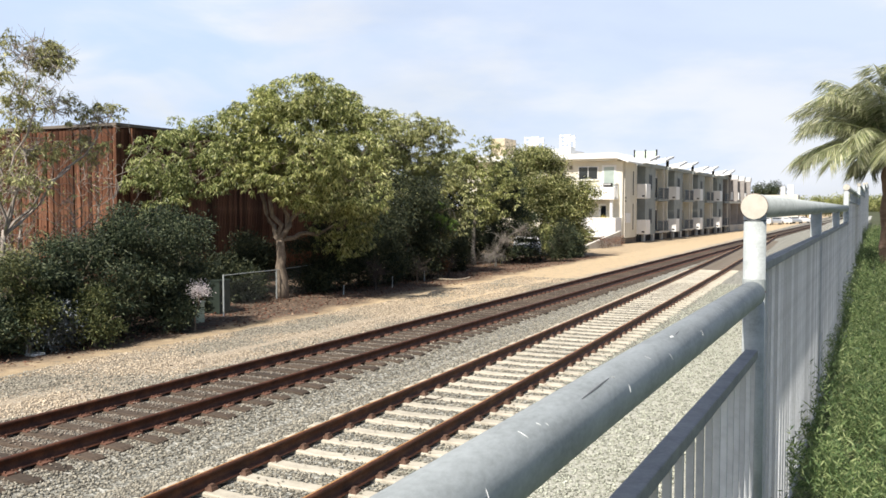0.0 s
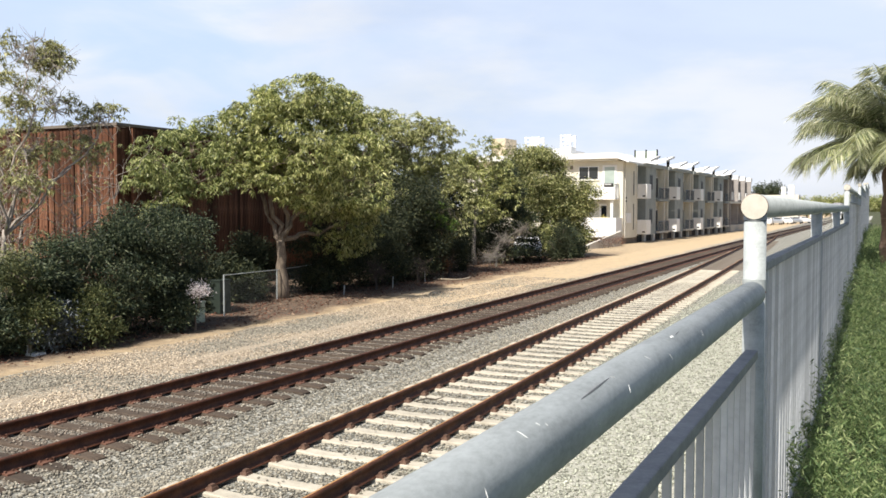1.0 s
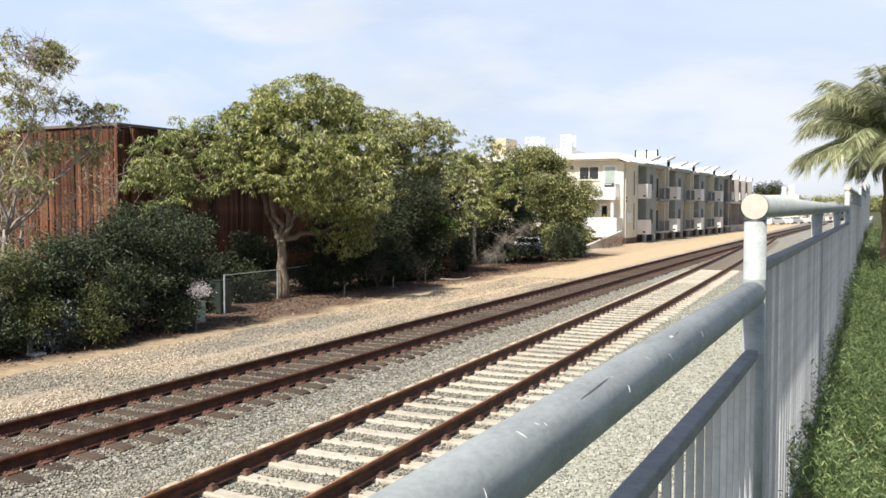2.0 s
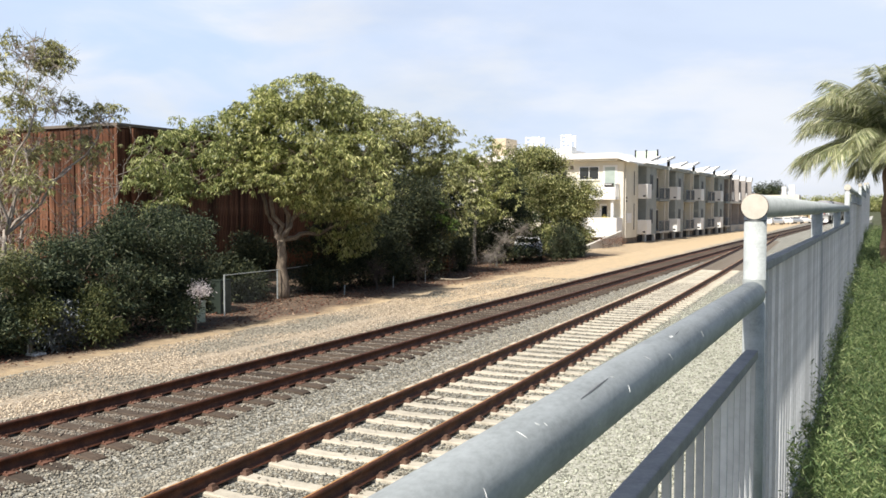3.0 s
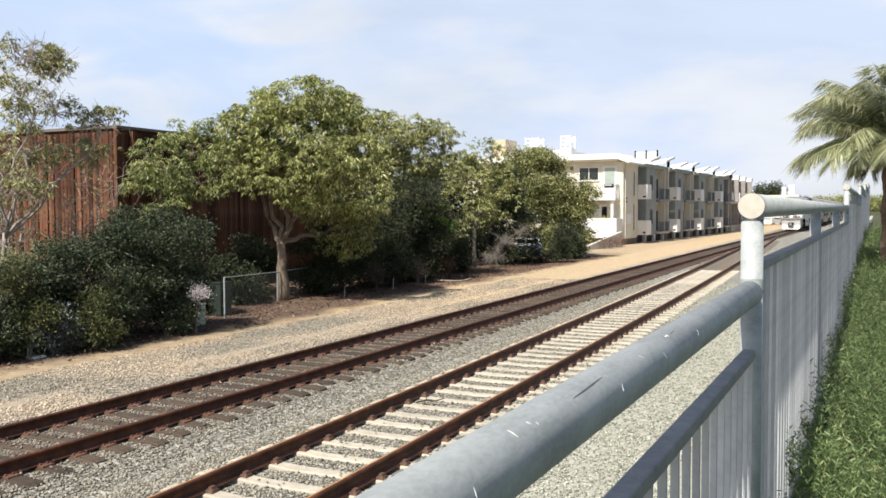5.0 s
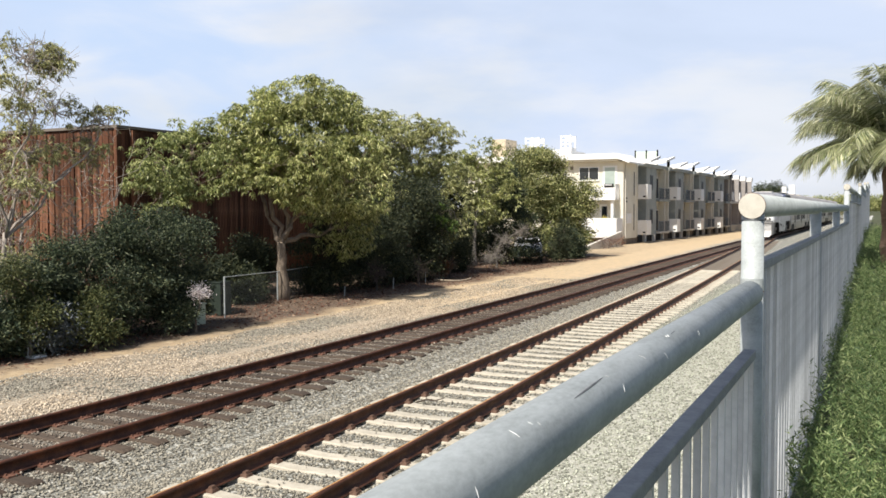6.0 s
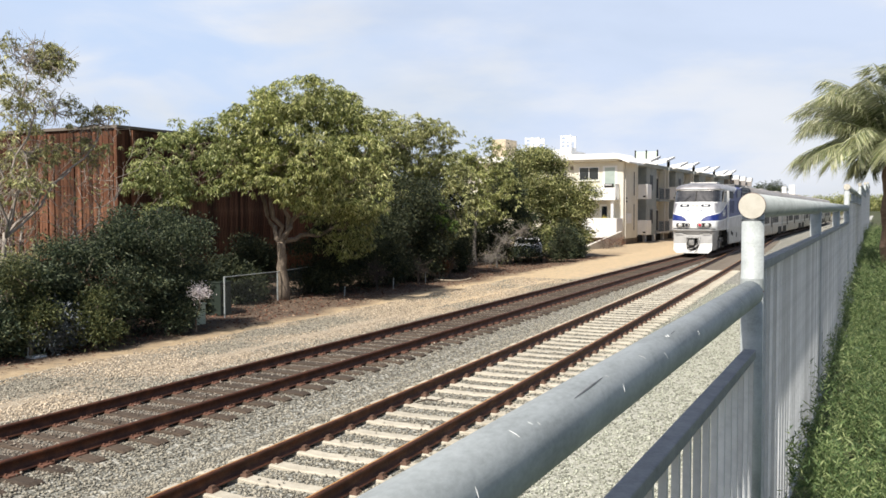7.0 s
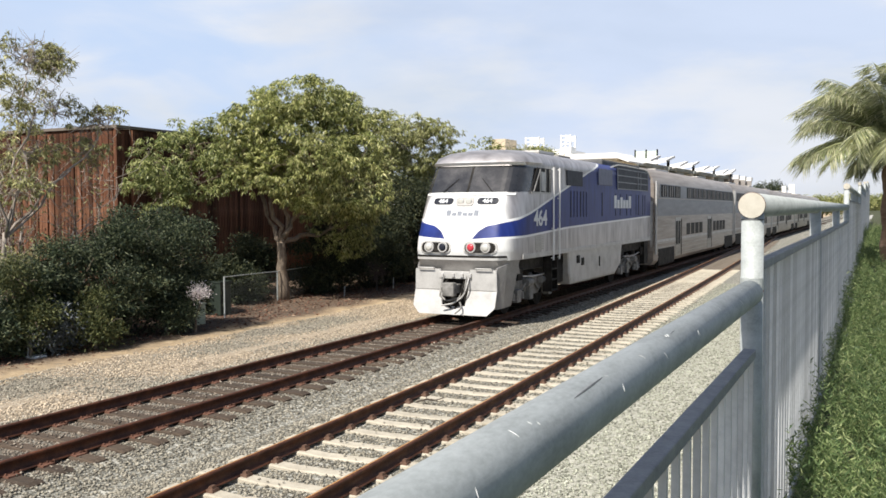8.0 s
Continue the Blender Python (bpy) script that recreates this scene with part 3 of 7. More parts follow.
def fastenings(name, parent, mat, xfun, offset, y0, y1, spacing, shape, single_to):
    """Tie plates with spikes, or clips, along one rail: pieces up to single_to, the rest joined."""
    bm = bmesh.new()
    shape(bm, 0.0, 0.0)
    bmesh.ops.recalc_face_normals(bm, faces=bm.faces)
    me = bpy.data.meshes.new(name)
    bm.to_mesh(me)
    bm.free()
    me.materials.append(mat)
    far = bmesh.new()
    rng = random.Random(len(parent.name) + int(offset * 10))
    y = y0
    while y < y1:
        x = xfun(y) + offset
        if 2.0 < y < single_to:
            ob = new(name, me)
            ob.parent = parent
            ob.matrix_basis = Matrix.Translation((x + rng.uniform(-0.006, 0.006), y + rng.uniform(-0.01, 0.01), 0)) @ Matrix.Rotation(rng.uniform(-0.03, 0.03), 4, "Z")
        else:
            shape(far, x, y)
        y += spacing
    return tagged(part("far_" + name, far, mat, parent), kind="stuff")


def cheap_box(bm, x0, x1, y0, y1, z0, z1, top=0.0):
    v = [bm.verts.new(p) for p in ((x0, y0, z0), (x1, y0, z0), (x1, y1, z0), (x0, y1, z0),
                                   (x0 + top, y0 + top, z1), (x1 - top, y0 + top, z1), (x1 - top, y1 - top, z1), (x0 + top, y1 - top, z1))]
    for q in ((4, 5, 6, 7), (0, 1, 5, 4), (1, 2, 6, 5), (2, 3, 7, 6), (3, 0, 4, 7)):
        bm.faces.new([v[i] for i in q])


def plate_shape(bm, x, y):
    cheap_box(bm, x - 0.18, x + 0.18, y - 0.09, y + 0.09, -0.02, 0.014, 0.006)
    for s in (-1, 1):
        for dy in (-0.055, 0.05):
            cheap_box(bm, x + s * 0.095 - 0.016, x + s * 0.095 + 0.016, y + dy - 0.014, y + dy + 0.014, 0.0, 0.034, 0.003)
    # anchors beside the tie
    cheap_box(bm, x - 0.09, x + 0.10, y + 0.15, y + 0.18, -0.03, 0.022, 0.004)


def clip_shape(bm, x, y):
    cheap_box(bm, x - 0.055, x + 0.055, y - 0.065, y + 0.065, -0.01, 0.030, 0.012)
    cheap_box(bm, x - 0.033, x + 0.033, y - 0.045, y + 0.045, 0.02, 0.062, 0.012)


def build_tracks():
    t = thing("railway_track", (0, 0, 0), "main track with rusty rails spiked to weathered timber ties", "railway track", "parallel railway tracks")
    for s in (-0.7525, 0.7525):
        rail_mesh("rail", left_track_x, s, -14, 330, 1.0, t, [5])
        fastenings("tie_plate", t, M_PLATE, left_track_x, s, 0.1 - 28 * 0.495, 70, 0.495, plate_shape, 45)
    lay_ties(t, tie_mesh("tie", M_WOODTIE, 2.6, 0.23, 0.2), left_track_x, 0.1 - 28 * 0.495, 200, 0.495, 0.02, 75, 4, 0.03)
    t = thing("railway_track", (0, 0, 0), "second track with rusty rails clipped to pale concrete ties", "railway track", "parallel railway tracks")
    for s in (-0.7525, 0.7525):
        rail_mesh("rail", right_track_x, s, -14, 108 if s > 0 else 96, 1.0, t, [4, 5, 6])
        for side in (-0.113, 0.113):
            fastenings("rail_clip", t, M_CLIP, right_track_x, s + side, 0.28 - 23 * 0.6096, 47, 0.6096, clip_shape, 40)
    lay_ties(t, tie_mesh("tie", M_CONCTIE, 2.6, 0.215, 0.2, 0.018), right_track_x, 0.28 - 23 * 0.6096, 47, 0.6096, 0.004, 60, 5, 0.008)
    lay_ties(t, tie_mesh("turnout_timber", M_DUSTTIE, 2.7, 0.23, 0.2), right_track_x, 47.2, 92, 0.53, 0.006, 60, 6, 0.05)


build_tracks()


def crushed_rock():
    """Loose stones over the nearer ballast, as one heap of small faceted rocks."""
    rng = np.random.default_rng(11)
    base = np.array([(1, 0, 0), (-1, 0, 0), (0, 1, 0), (0, -1, 0), (0, 0, 1), (0, 0, -0.6)], float)
    tri = np.array([(0, 2, 4), (2, 1, 4), (1, 3, 4), (3, 0, 4), (2, 0, 5), (1, 2, 5), (3, 1, 5), (0, 3, 5)])
    n = 200000
    y = np.where(rng.random(n) < 0.83, 4.5 + 34 * rng.random(n) ** 1.7, 4.5 - 14 * rng.random(n) ** 1.3)
    x = rng.uniform(-14.6, -2.0, n)
    size = rng.uniform(0.013, 0.031, n)
    keep = np.ones(n, bool)
    z = np.zeros(n)
    lift = np.zeros(n)
    for i in range(n):
        lx, rx = left_track_x(y[i]), right_track_x(y[i])
        for cx, sp, y0, hw in ((lx, 0.495, 0.1, 0.095), (rx, 0.6096, 0.28, 0.09)):
            d = abs(x[i] - cx)
            if d < 1.27:
                ph = (y[i] - y0 + sp / 2) % sp - sp / 2
                if abs(ph) < hw + 0.012:
                    lift[i] = 0.04
                    if rng.random() > (0.16 if cx == lx else 0.05):
                        keep[i] = False
            if abs(d - 0.7525) < 0.11:
                keep[i] = False
        z[i] = ground_z(x[i], y[i]) + size[i] * 0.25 + lift[i]
    x, y, z, size = x[keep], y[keep], z[keep], size[keep]
    n = len(x)
    patch = np.array([noise.noise((a * 0.55, b * 0.4, 5.0)) for a, b in zip(x, y)])
    tan = (x < -11.35 + 0.25 * np.sin(y * 1.3)) & (patch + rng.normal(0, 0.12, n) < 0.12)
    oily = np.abs(x - np.array([left_track_x(b) for b in y])) < 1.0 + rng.normal(0, 0.22, n)
    right = x > np.array([right_track_x(b) for b in y]) + 1.25 + rng.normal(0, 0.18, n)
    v = base[None] * rng.uniform(0.6, 1.25, (n, 6, 1)) + rng.normal(0, 0.12, (n, 6, 3))
    ang = rng.uniform(0, math.tau, n)
    c, s = np.cos(ang), np.sin(ang)
    vx, vy = v[..., 0] * c[:, None] - v[..., 1] * s[:, None], v[..., 0] * s[:, None] + v[..., 1] * c[:, None]
    v = np.stack([vx, vy, v[..., 2] * 0.75], -1) * size[:, None, None] + np.stack([x, y, z], 1)[:, None]
    for name, pick, mat, label in (("track_stones", oily, M_OILSTONE, "grimy dark crushed rock between the main rails"),
                                   ("ballast_stones", ~tan & ~right & ~oily, M_STONE, "loose grey crushed rock ballast round the tracks"),
                                   ("pale_stones", ~tan & right, M_PALESTONE, "loose pale crushed rock between the second track and the bank"),
                                   ("gravel_stones", tan, M_TANSTONE, "loose tan gravel on the shoulder beside the dirt lane")):
        w = v[pick]
        f = (tri[None] + 6 * np.arange(len(w))[:, None, None]).reshape(-1, 3)
        tagged(new(name, quick_mesh(name, w.reshape(-1, 3), f, mat)), label, "gravel", kind="stuff")


crushed_rock()

# ---- steel fence on the bank ----
PIPE_Z = 3.14          # pipe axis of the section beyond the near post
STEP = 0.352
FOOT = 1.50            # lower edge of the pickets, hidden in the ivy
RUN = 12.5             # length of a section
POST_Y = 3.76          # where the near section ends


def fence_section(y0, y1, zp, label):
    f = thing("fence", (fence_x(y0), y0, 0), label, "fence", "stepped steel fence")
    slope = 0.0145
    L = y1 - y0
    dx = -0.02 if zp < PIPE_Z - 0.1 else 0.0      # the near panel hangs a little further out
    bm = bmesh.new()
    tube(bm, [(0, -0.03, zp), (slope * (L - 0.05), L - 0.06, zp)], [0.051, 0.051], 28)
    part("pipe", bm, M_GALV, f, "galvanised steel pipe along the top", True).data.polygons[-1].use_smooth = False
    bm = bmesh.new()
    tube(bm, [(0, -0.034, zp), (0, -0.03, zp)], [0.0515, 0.0515], 28)
    part("pipe_cap", bm, M_CAP, f, "pale welded cap with a rusty rim")
    bm = bmesh.new()
    tube(bm, [(0, -0.029, zp), (0, -0.020, zp)], [0.053, 0.053], 28)
    part("weld_ring", bm, M_RUST, f)
    if zp < PIPE_Z - 0.1:
        rng = random.Random(5)
        marks = [(-2.43, 0.60, 0.17, -0.10, 0.0034, M_SCUFF), (-1.68, 0.45, 0.06, -0.05, 0.0022, M_SCUFF)]
        marks += [(-rng.uniform(0.1, 2.9), rng.uniform(0.35, 1.2), rng.uniform(-0.006, 0.014), rng.uniform(0.08, 0.34), rng.uniform(0.0008, 0.0020), M_HANDRAIL) for _ in range(15)]
        for back, turn, length, sweep, wide, mat in marks:
            bm = bmesh.new()
            y = L + back
            pts = [(slope * (y + q * length) + 0.0512 * math.sin(turn + q * sweep), y + q * length, zp + 0.0512 * math.cos(turn + q * sweep)) for q in (0, 0.33, 0.66, 1)]
            tube(bm, pts, [wide * 0.2, wide * 0.5, wide * 0.5, wide * 0.2], 5)
            part("scratch", bm, mat, f)
    n = max(1, round(L / 4.2))
    for k in range(n + 1):
        y = 0.012 + (L - 0.05) * k / n
        if k == n:
            continue
        bm = bmesh.new()
        tube(bm, [(slope * y, y, FOOT - 0.1), (slope * y, y, zp - 0.03)], [0.044, 0.044], 20)
        post = part("post", bm, M_GALV, f, "", True)
        if k == 0:
            for z, h, r, mat in ((zp - 0.060, 0.005, 0.0448, M_SCUFF), (zp - 0.345, 0.05, 0.0462, M_GALV), (zp - 0.350, 0.005, 0.0464, M_RUST)):
                bm = bmesh.new()
                tube(bm, [(slope * y, y, z), (slope * y, y, z + h)], [r, r], 20)
                part("weld_collar", bm, mat, post)
    bm = boxes((dx - 0.002, dx + 0.047, 0.03, L - 0.06, zp - 0.262, zp - 0.225), bevel=0.005)
    for v in bm.verts:
        v.co.x += slope * v.co.y
    part("top_rail", bm, M_RAILPAINT, f, "darker grey flat rail")
    bm = boxes((dx + 0.017, dx + 0.057, 0.0, L - 0.06, FOOT, FOOT + 0.04), bevel=0.004)
    for v in bm.verts:
        v.co.x += slope * v.co.y
    part("bottom_rail", bm, M_FENCEPAINT, f)
    me = bpy.data.meshes.new("picket")
    bm = bmesh.new()
    cheap_box(bm, -0.0100, 0.0100, -0.0085, 0.0085, -(zp - 0.255 - FOOT), 0.0)
    bmesh.ops.recalc_face_normals(bm, faces=bm.faces)
    bm.to_mesh(me)
    bm.free()
    me.materials.append(M_FENCEPAINT)
    y = 0.10
    while y < L - 0.08:
        ob = new("picket", me)
        ob.parent = f
        ob.location = (slope * y + dx + 0.035, y, zp - 0.255)
        y += 0.145
    return f


fence_section(-4.0, POST_Y - 0.0, PIPE_Z - STEP, "grey steel picket fence with a scratched galvanised top pipe")
for k in range(5):
    fence_section(POST_Y + RUN * k, POST_Y + RUN * (k + 1), PIPE_Z + STEP * k, "grey steel picket fence with a galvanised pipe, stepping upward")
# ---- plants ----


def leaves_mesh(name, centers, dirs, lengths, widths, mat, rng, fold=0.25, flat=0.0):
    """Many small folded leaves, each an island: base, two sides and tip."""
    n = len(centers)
    d = dirs / np.linalg.norm(dirs, axis=1)[:, None]
    side = np.cross(d, rng.normal(0, 1, (n, 3)) * (1 - flat) + np.array([0, 0, 2.0]) * flat)
    side /= np.linalg.norm(side, axis=1)[:, None] + 1e-9
    up = np.cross(side, d)
    L, W = lengths[:, None], widths[:, None]
    mid = centers + d * L * 0.45
    v = np.stack([centers, mid + side * W * 0.5 + up * W * fold, centers + d * L - up * L * 0.06, mid - side * W * 0.5 + up * W * fold], 1)
    f = np.array([(0, 1, 2), (0, 2, 3)])
    f = (f[None] + 4 * np.arange(n)[:, None, None]).reshape(-1, 3)
    return quick_mesh(name, v.reshape(-1, 3), f, mat)


def blob_clusters(blobs, count, rng, shell=0.55, even=0.14):
    """Leaf-cluster centres: clumps of several sizes over ellipsoids (x, y, z, rx, ry, rz), with gaps between the clumps."""
    b = np.array(blobs)
    size = (b[:, 3] * b[:, 4] * b[:, 5]) ** (1 / 3)
    subs = []
    for row, s in zip(b, size):
        for _ in range(int(5 + 9 * s * s)):
            u = rng.normal(0, 1, 3)
            u /= np.linalg.norm(u)
            u[2] = u[2] * 0.9 + 0.12
            c = row[:3] + u * row[3:] * rng.uniform(0.55, 1.05)
            r = (0.16 + 0.20 * s) * rng.uniform(0.65, 1.35)
            subs.append((*c, r * 1.15, r * 1.15, r * 0.75))
    k = np.array(subs)
    wts = (k[:, 3] * k[:, 5])
    inner = int(count * even)
    pick = rng.choice(len(k), count - inner, p=wts / wts.sum())
    u = rng.normal(0, 1, (count - inner, 3))
    u /= np.linalg.norm(u, axis=1)[:, None]
    u[:, 2] = np.where(u[:, 2] < -0.3, -u[:, 2], u[:, 2])
    c1 = k[pick, :3] + u * k[pick, 3:] * (0.5 + 0.55 * rng.random((count - inner, 1)))
    pick = rng.choice(len(b), inner, p=size ** 2 / (size ** 2).sum())
    w = rng.normal(0, 1, (inner, 3))
    w /= np.linalg.norm(w, axis=1)[:, None]
    c2 = b[pick, :3] + w * b[pick, 3:] * (shell + (1.0 - shell) * rng.random((inner, 1)))
    return np.concatenate([c1, c2]), np.concatenate([u, w])


def crown_mesh(name, blobs, clusters, per, leaf, droop, spread, mat, seed, shell=0.5, rosette=False):
    rng = np.random.default_rng(seed)
    c, u = blob_clusters(blobs, clusters, rng, 0.72 if rosette else shell, 0.36 if rosette else 0.2)
    if rosette:
        # bare gaps between the boughs
        solid = np.array([noise.noise((p[0] * 1.05, p[1] * 1.05, p[2] * 1.25)) for p in c]) > -0.22
        c, u = c[solid], u[solid]
        clusters = len(c)
    n = clusters * per
    if rosette:
        # leaves hang in a ring from each shoot tip
        az = np.tile(np.arange(per) * math.tau / per, clusters) + np.repeat(rng.uniform(0, math.tau, clusters), per) + rng.normal(0, 0.25, n)
        d = np.stack([np.cos(az), np.sin(az), rng.uniform(-1.8, -0.4, n)], 1) + np.repeat(u, per, 0) * 0.45
        L = leaf * rng.uniform(0.75, 1.2, n) * np.repeat(rng.uniform(0.75, 1.15, clusters), per)
        cc = np.repeat(c, per, 0) + rng.normal(0, 0.025, (n, 3))
        return leaves_mesh(name, cc, d, L, L * rng.uniform(0.19, 0.27, n), mat, rng, 0.18, 0.45), c
    cc = np.repeat(c, per, 0) + rng.normal(0, spread, (n, 3))
    d = np.repeat(u, per, 0) * 0.6 + rng.normal(0, 0.55, (n, 3)) + np.array([0, 0, -droop])
    L = leaf * rng.uniform(0.65, 1.25, n)
    return leaves_mesh(name, cc, d, L, L * rng.uniform(0.27, 0.40, n), mat, rng), c


def limb(bm, a, b, r0, r1, rng, bend=0.12, n=5):
    a, b = Vector(a), Vector(b)
    L = (b - a).length
    pts = [a.lerp(b, k / n) + Vector([rng.uniform(-1, 1) * bend * L * math.sin(math.pi * k / n) for _ in range(3)]) for k in range(n + 1)]
    tube(bm, pts, [r0 + (r1 - r0) * k / n for k in range(n + 1)], 7)
    return pts


def tree(name, base, blobs, stems, label, category, mat, clusters, per, leaf, droop=0.7, spread=0.13, trunk_r=0.14, seed=1, bare=0, shell=0.5,
         bark=None, group="", forks=(), rosette=False):
    """base: foot of the trunk; blobs: crown ellipsoids in world metres; stems: trunk points above the base."""
    t = thing(name, base, label, category, group)
    o = Vector(base)
    rng = random.Random(seed)
    local = [(b[0] - o.x, b[1] - o.y, b[2] - o.z, *b[3:]) for b in blobs]
    bark = bark or M_BARK
    tips = []
    bm = bmesh.new()
    pts = [Vector((0, 0, -0.1))] + [Vector(s) - o for s in stems]
    rad = [trunk_r * (1.25 if k == 0 else 1 - 0.4 * k / len(pts)) for k in range(len(pts))]
    fine = []
    for k in range(len(pts) - 1):
        for i in range(3):
            q = pts[k].lerp(pts[k + 1], i / 3)
            fine.append((q + Vector((rng.uniform(-1, 1), rng.uniform(-1, 1), 0)) * trunk_r * 0.18, rad[k] + (rad[k + 1] - rad[k]) * i / 3))
    fine.append((pts[-1], rad[-1]))
    tube(bm, [f[0] for f in fine], [f[1] for f in fine], 10)
    part("trunk", bm, bark, t, "", True)
    few = trunk_r < 0.065
    bm = bmesh.new()
    fork = pts[-1]
    joints = [(fork, rad[-1])]
    for e in forks:
        q = Vector(e) - o
        bf = bmesh.new()
        limb(bf, fork - Vector((0, 0, 0.15)), q, rad[-1] * 0.72, rad[-1] * 0.42, rng, 0.07, 6)
        part("limb", bf, bark, t, "", True)
        joints.append((q, rad[-1] * 0.6))
    for b in sorted(local, key=lambda q: (Vector(q[:3]) - fork).length):
        if not few:
            bm = bmesh.new()
        c = Vector(b[:3])
        start, r0 = min(joints, key=lambda j: (j[0] - c).length + 0.25 * (c - fork).length * (0.4 if j[0] == fork else 1) + max(0, j[0].z - c.z))
        d = c - start
        knee = start + Vector((d.x * 0.4 + rng.uniform(-0.12, 0.12), d.y * 0.4 + rng.uniform(-0.12, 0.12), d.z * 0.62))
        r0 = r0 * rng.uniform(0.55, 0.75)
        limb(bm, start, knee, r0, r0 * 0.7, rng, 0.08, 4)
        limb(bm, knee, c, r0 * 0.7, max(0.02, r0 * 0.45), rng, 0.1, 4)
        joints.append((c, max(0.03, r0 * 0.6)))
        for _ in range(4 + bare):
            e = c + Vector([rng.uniform(-0.95, 0.95) * b[3 + i] for i in range(3)])
            q = limb(bm, knee.lerp(c, rng.uniform(0.2, 1)), e, 0.017, 0.005, rng, 0.15, 4)
            for _ in range(bare):
                limb(bm, q[2], q[2] + Vector([rng.uniform(-0.5, 0.5) for _ in range(3)]), 0.007, 0.003, rng, 0.1, 2)
        if not few:
            part("limb", bm, bark, t)
    if few:
        tagged(part("stem_tangle", bm, bark, t), kind="stuff")
    me, c = crown_mesh("crown", local, clusters, per, leaf, droop, spread, mat, seed, shell, rosette)
    ob = new("crown", me)
    ob.parent = t
    tagged(ob, "leafy crown", kind="stuff")
    return t


def yz_blobs(x, rows, depth=0.8):
    """Crown ellipsoids from (y, z, half width, half height) at about x."""
    rng = random.Random(len(rows))
    return [(x + rng.uniform(-0.4, 0.4) * r, y, z, r * depth, r, h) for y, z, r, h in rows]


def disc_blobs(rows, depth=1.0):
    """Crown ellipsoids from (x, y, z, half width, half height)."""
    return [(x, y, z, r * depth, r * depth, h) for x, y, z, r, h in rows]


CROWN_B = [(-17.43, 25.66, 6.75, 1.87, 1.02), (-18.61, 24.81, 5.94, 1.66, 1.17), (-16.73, 26.93, 6.25, 0.91, 1.01), (-17.22, 25.85, 4.9, 1.88, 1.19), (-16.41, 26.98, 4.13, 1.52, 1.62),
           (-18.79, 25.36, 4.41, 1.59, 0.9), (-17.4, 28.0, 2.4, 1.4, 1.2), (-16.6, 27.3, 3.1, 1.0, 1.0), (-18.06, 26.38, 3.9, 1.42, 0.9), (-15.48, 26.78, 5.49, 0.69, 0.99),
           (-17.26, 26.65, 6.75, 1.21, 0.81), (-19.3, 25.4, 5.2, 1.0, 0.9)]
CROWN_L = [(-20.0, 24.67, 5.5, 1.4, 1.09), (-20.9, 23.8, 5.4, 1.0, 0.8), (-20.9, 22.3, 4.6, 1.1, 0.95), (-20.4, 23.2, 4.1, 1.3, 0.7), (-21.6, 22.0, 3.95, 0.7, 0.6),
           (-19.25, 24.07, 4.67, 1.1, 0.8), (-20.9, 22.2, 3.75, 1.0, 0.6), (-20.7, 22.0, 3.1, 0.7, 0.5)]
CROWN_C = [(-19.56, 36.48, 6.62, 1.33, 1.19), (-18.59, 37.81, 6.69, 1.22, 0.95), (-19.81, 37.52, 4.48, 1.91, 1.91), (-18.33, 38.53, 4.77, 1.24, 1.65), (-20.65, 37.35, 2.29, 1.37, 1.65),
           (-18.98, 38.31, 2.57, 1.38, 1.38), (-20.58, 36.67, 5.54, 1.35, 1.62), (-19.35, 37.81, 5.3, 1.64, 1.64), (-17.48, 37.69, 3.12, 1.07, 1.61), (-21.74, 36.52, 4.21, 1.09, 1.63)]
CROWN_D = [(-18.94, 45.49, 5.97, 1.33, 1.33), (-19.99, 45.22, 4.71, 1.53, 1.59), (-20.1, 44.6, 5.5, 1.0, 1.0), (-18.34, 45.56, 4.07, 1.33, 1.58), (-19.75, 45.63, 3.06, 1.54, 1.15), (-19.31, 45.42, 4.39, 1.43, 1.59)]
CROWN_E = [(-19.31, 55.48, 5.0, 1.88, 1.8), (-20.3, 56.04, 3.3, 1.7, 1.5), (-18.1, 56.08, 3.6, 1.5, 1.75), (-17.4, 56.49, 2.7, 1.2, 1.7), (-18.3, 55.6, 0.9, 1.5, 0.9),
           (-21.53, 55.51, 4.65, 1.53, 1.53), (-16.5, 56.47, 3.69, 0.94, 1.12), (-18.45, 56.53, 1.5, 2.0, 1.4), (-20.4, 55.41, 6.1, 1.45, 0.94)]


def spread_low(rows):
    """The middle boughs reach further out from under the crown, towards the tracks."""
    out = []
    for x, y, z, r, h in rows:
        f = 0.96 if 3.5 < z < 5 else 1.0
        out.append((x * f, y * f, 3.13 + (z - 3.13) * f, r * f, h * f))
    return out


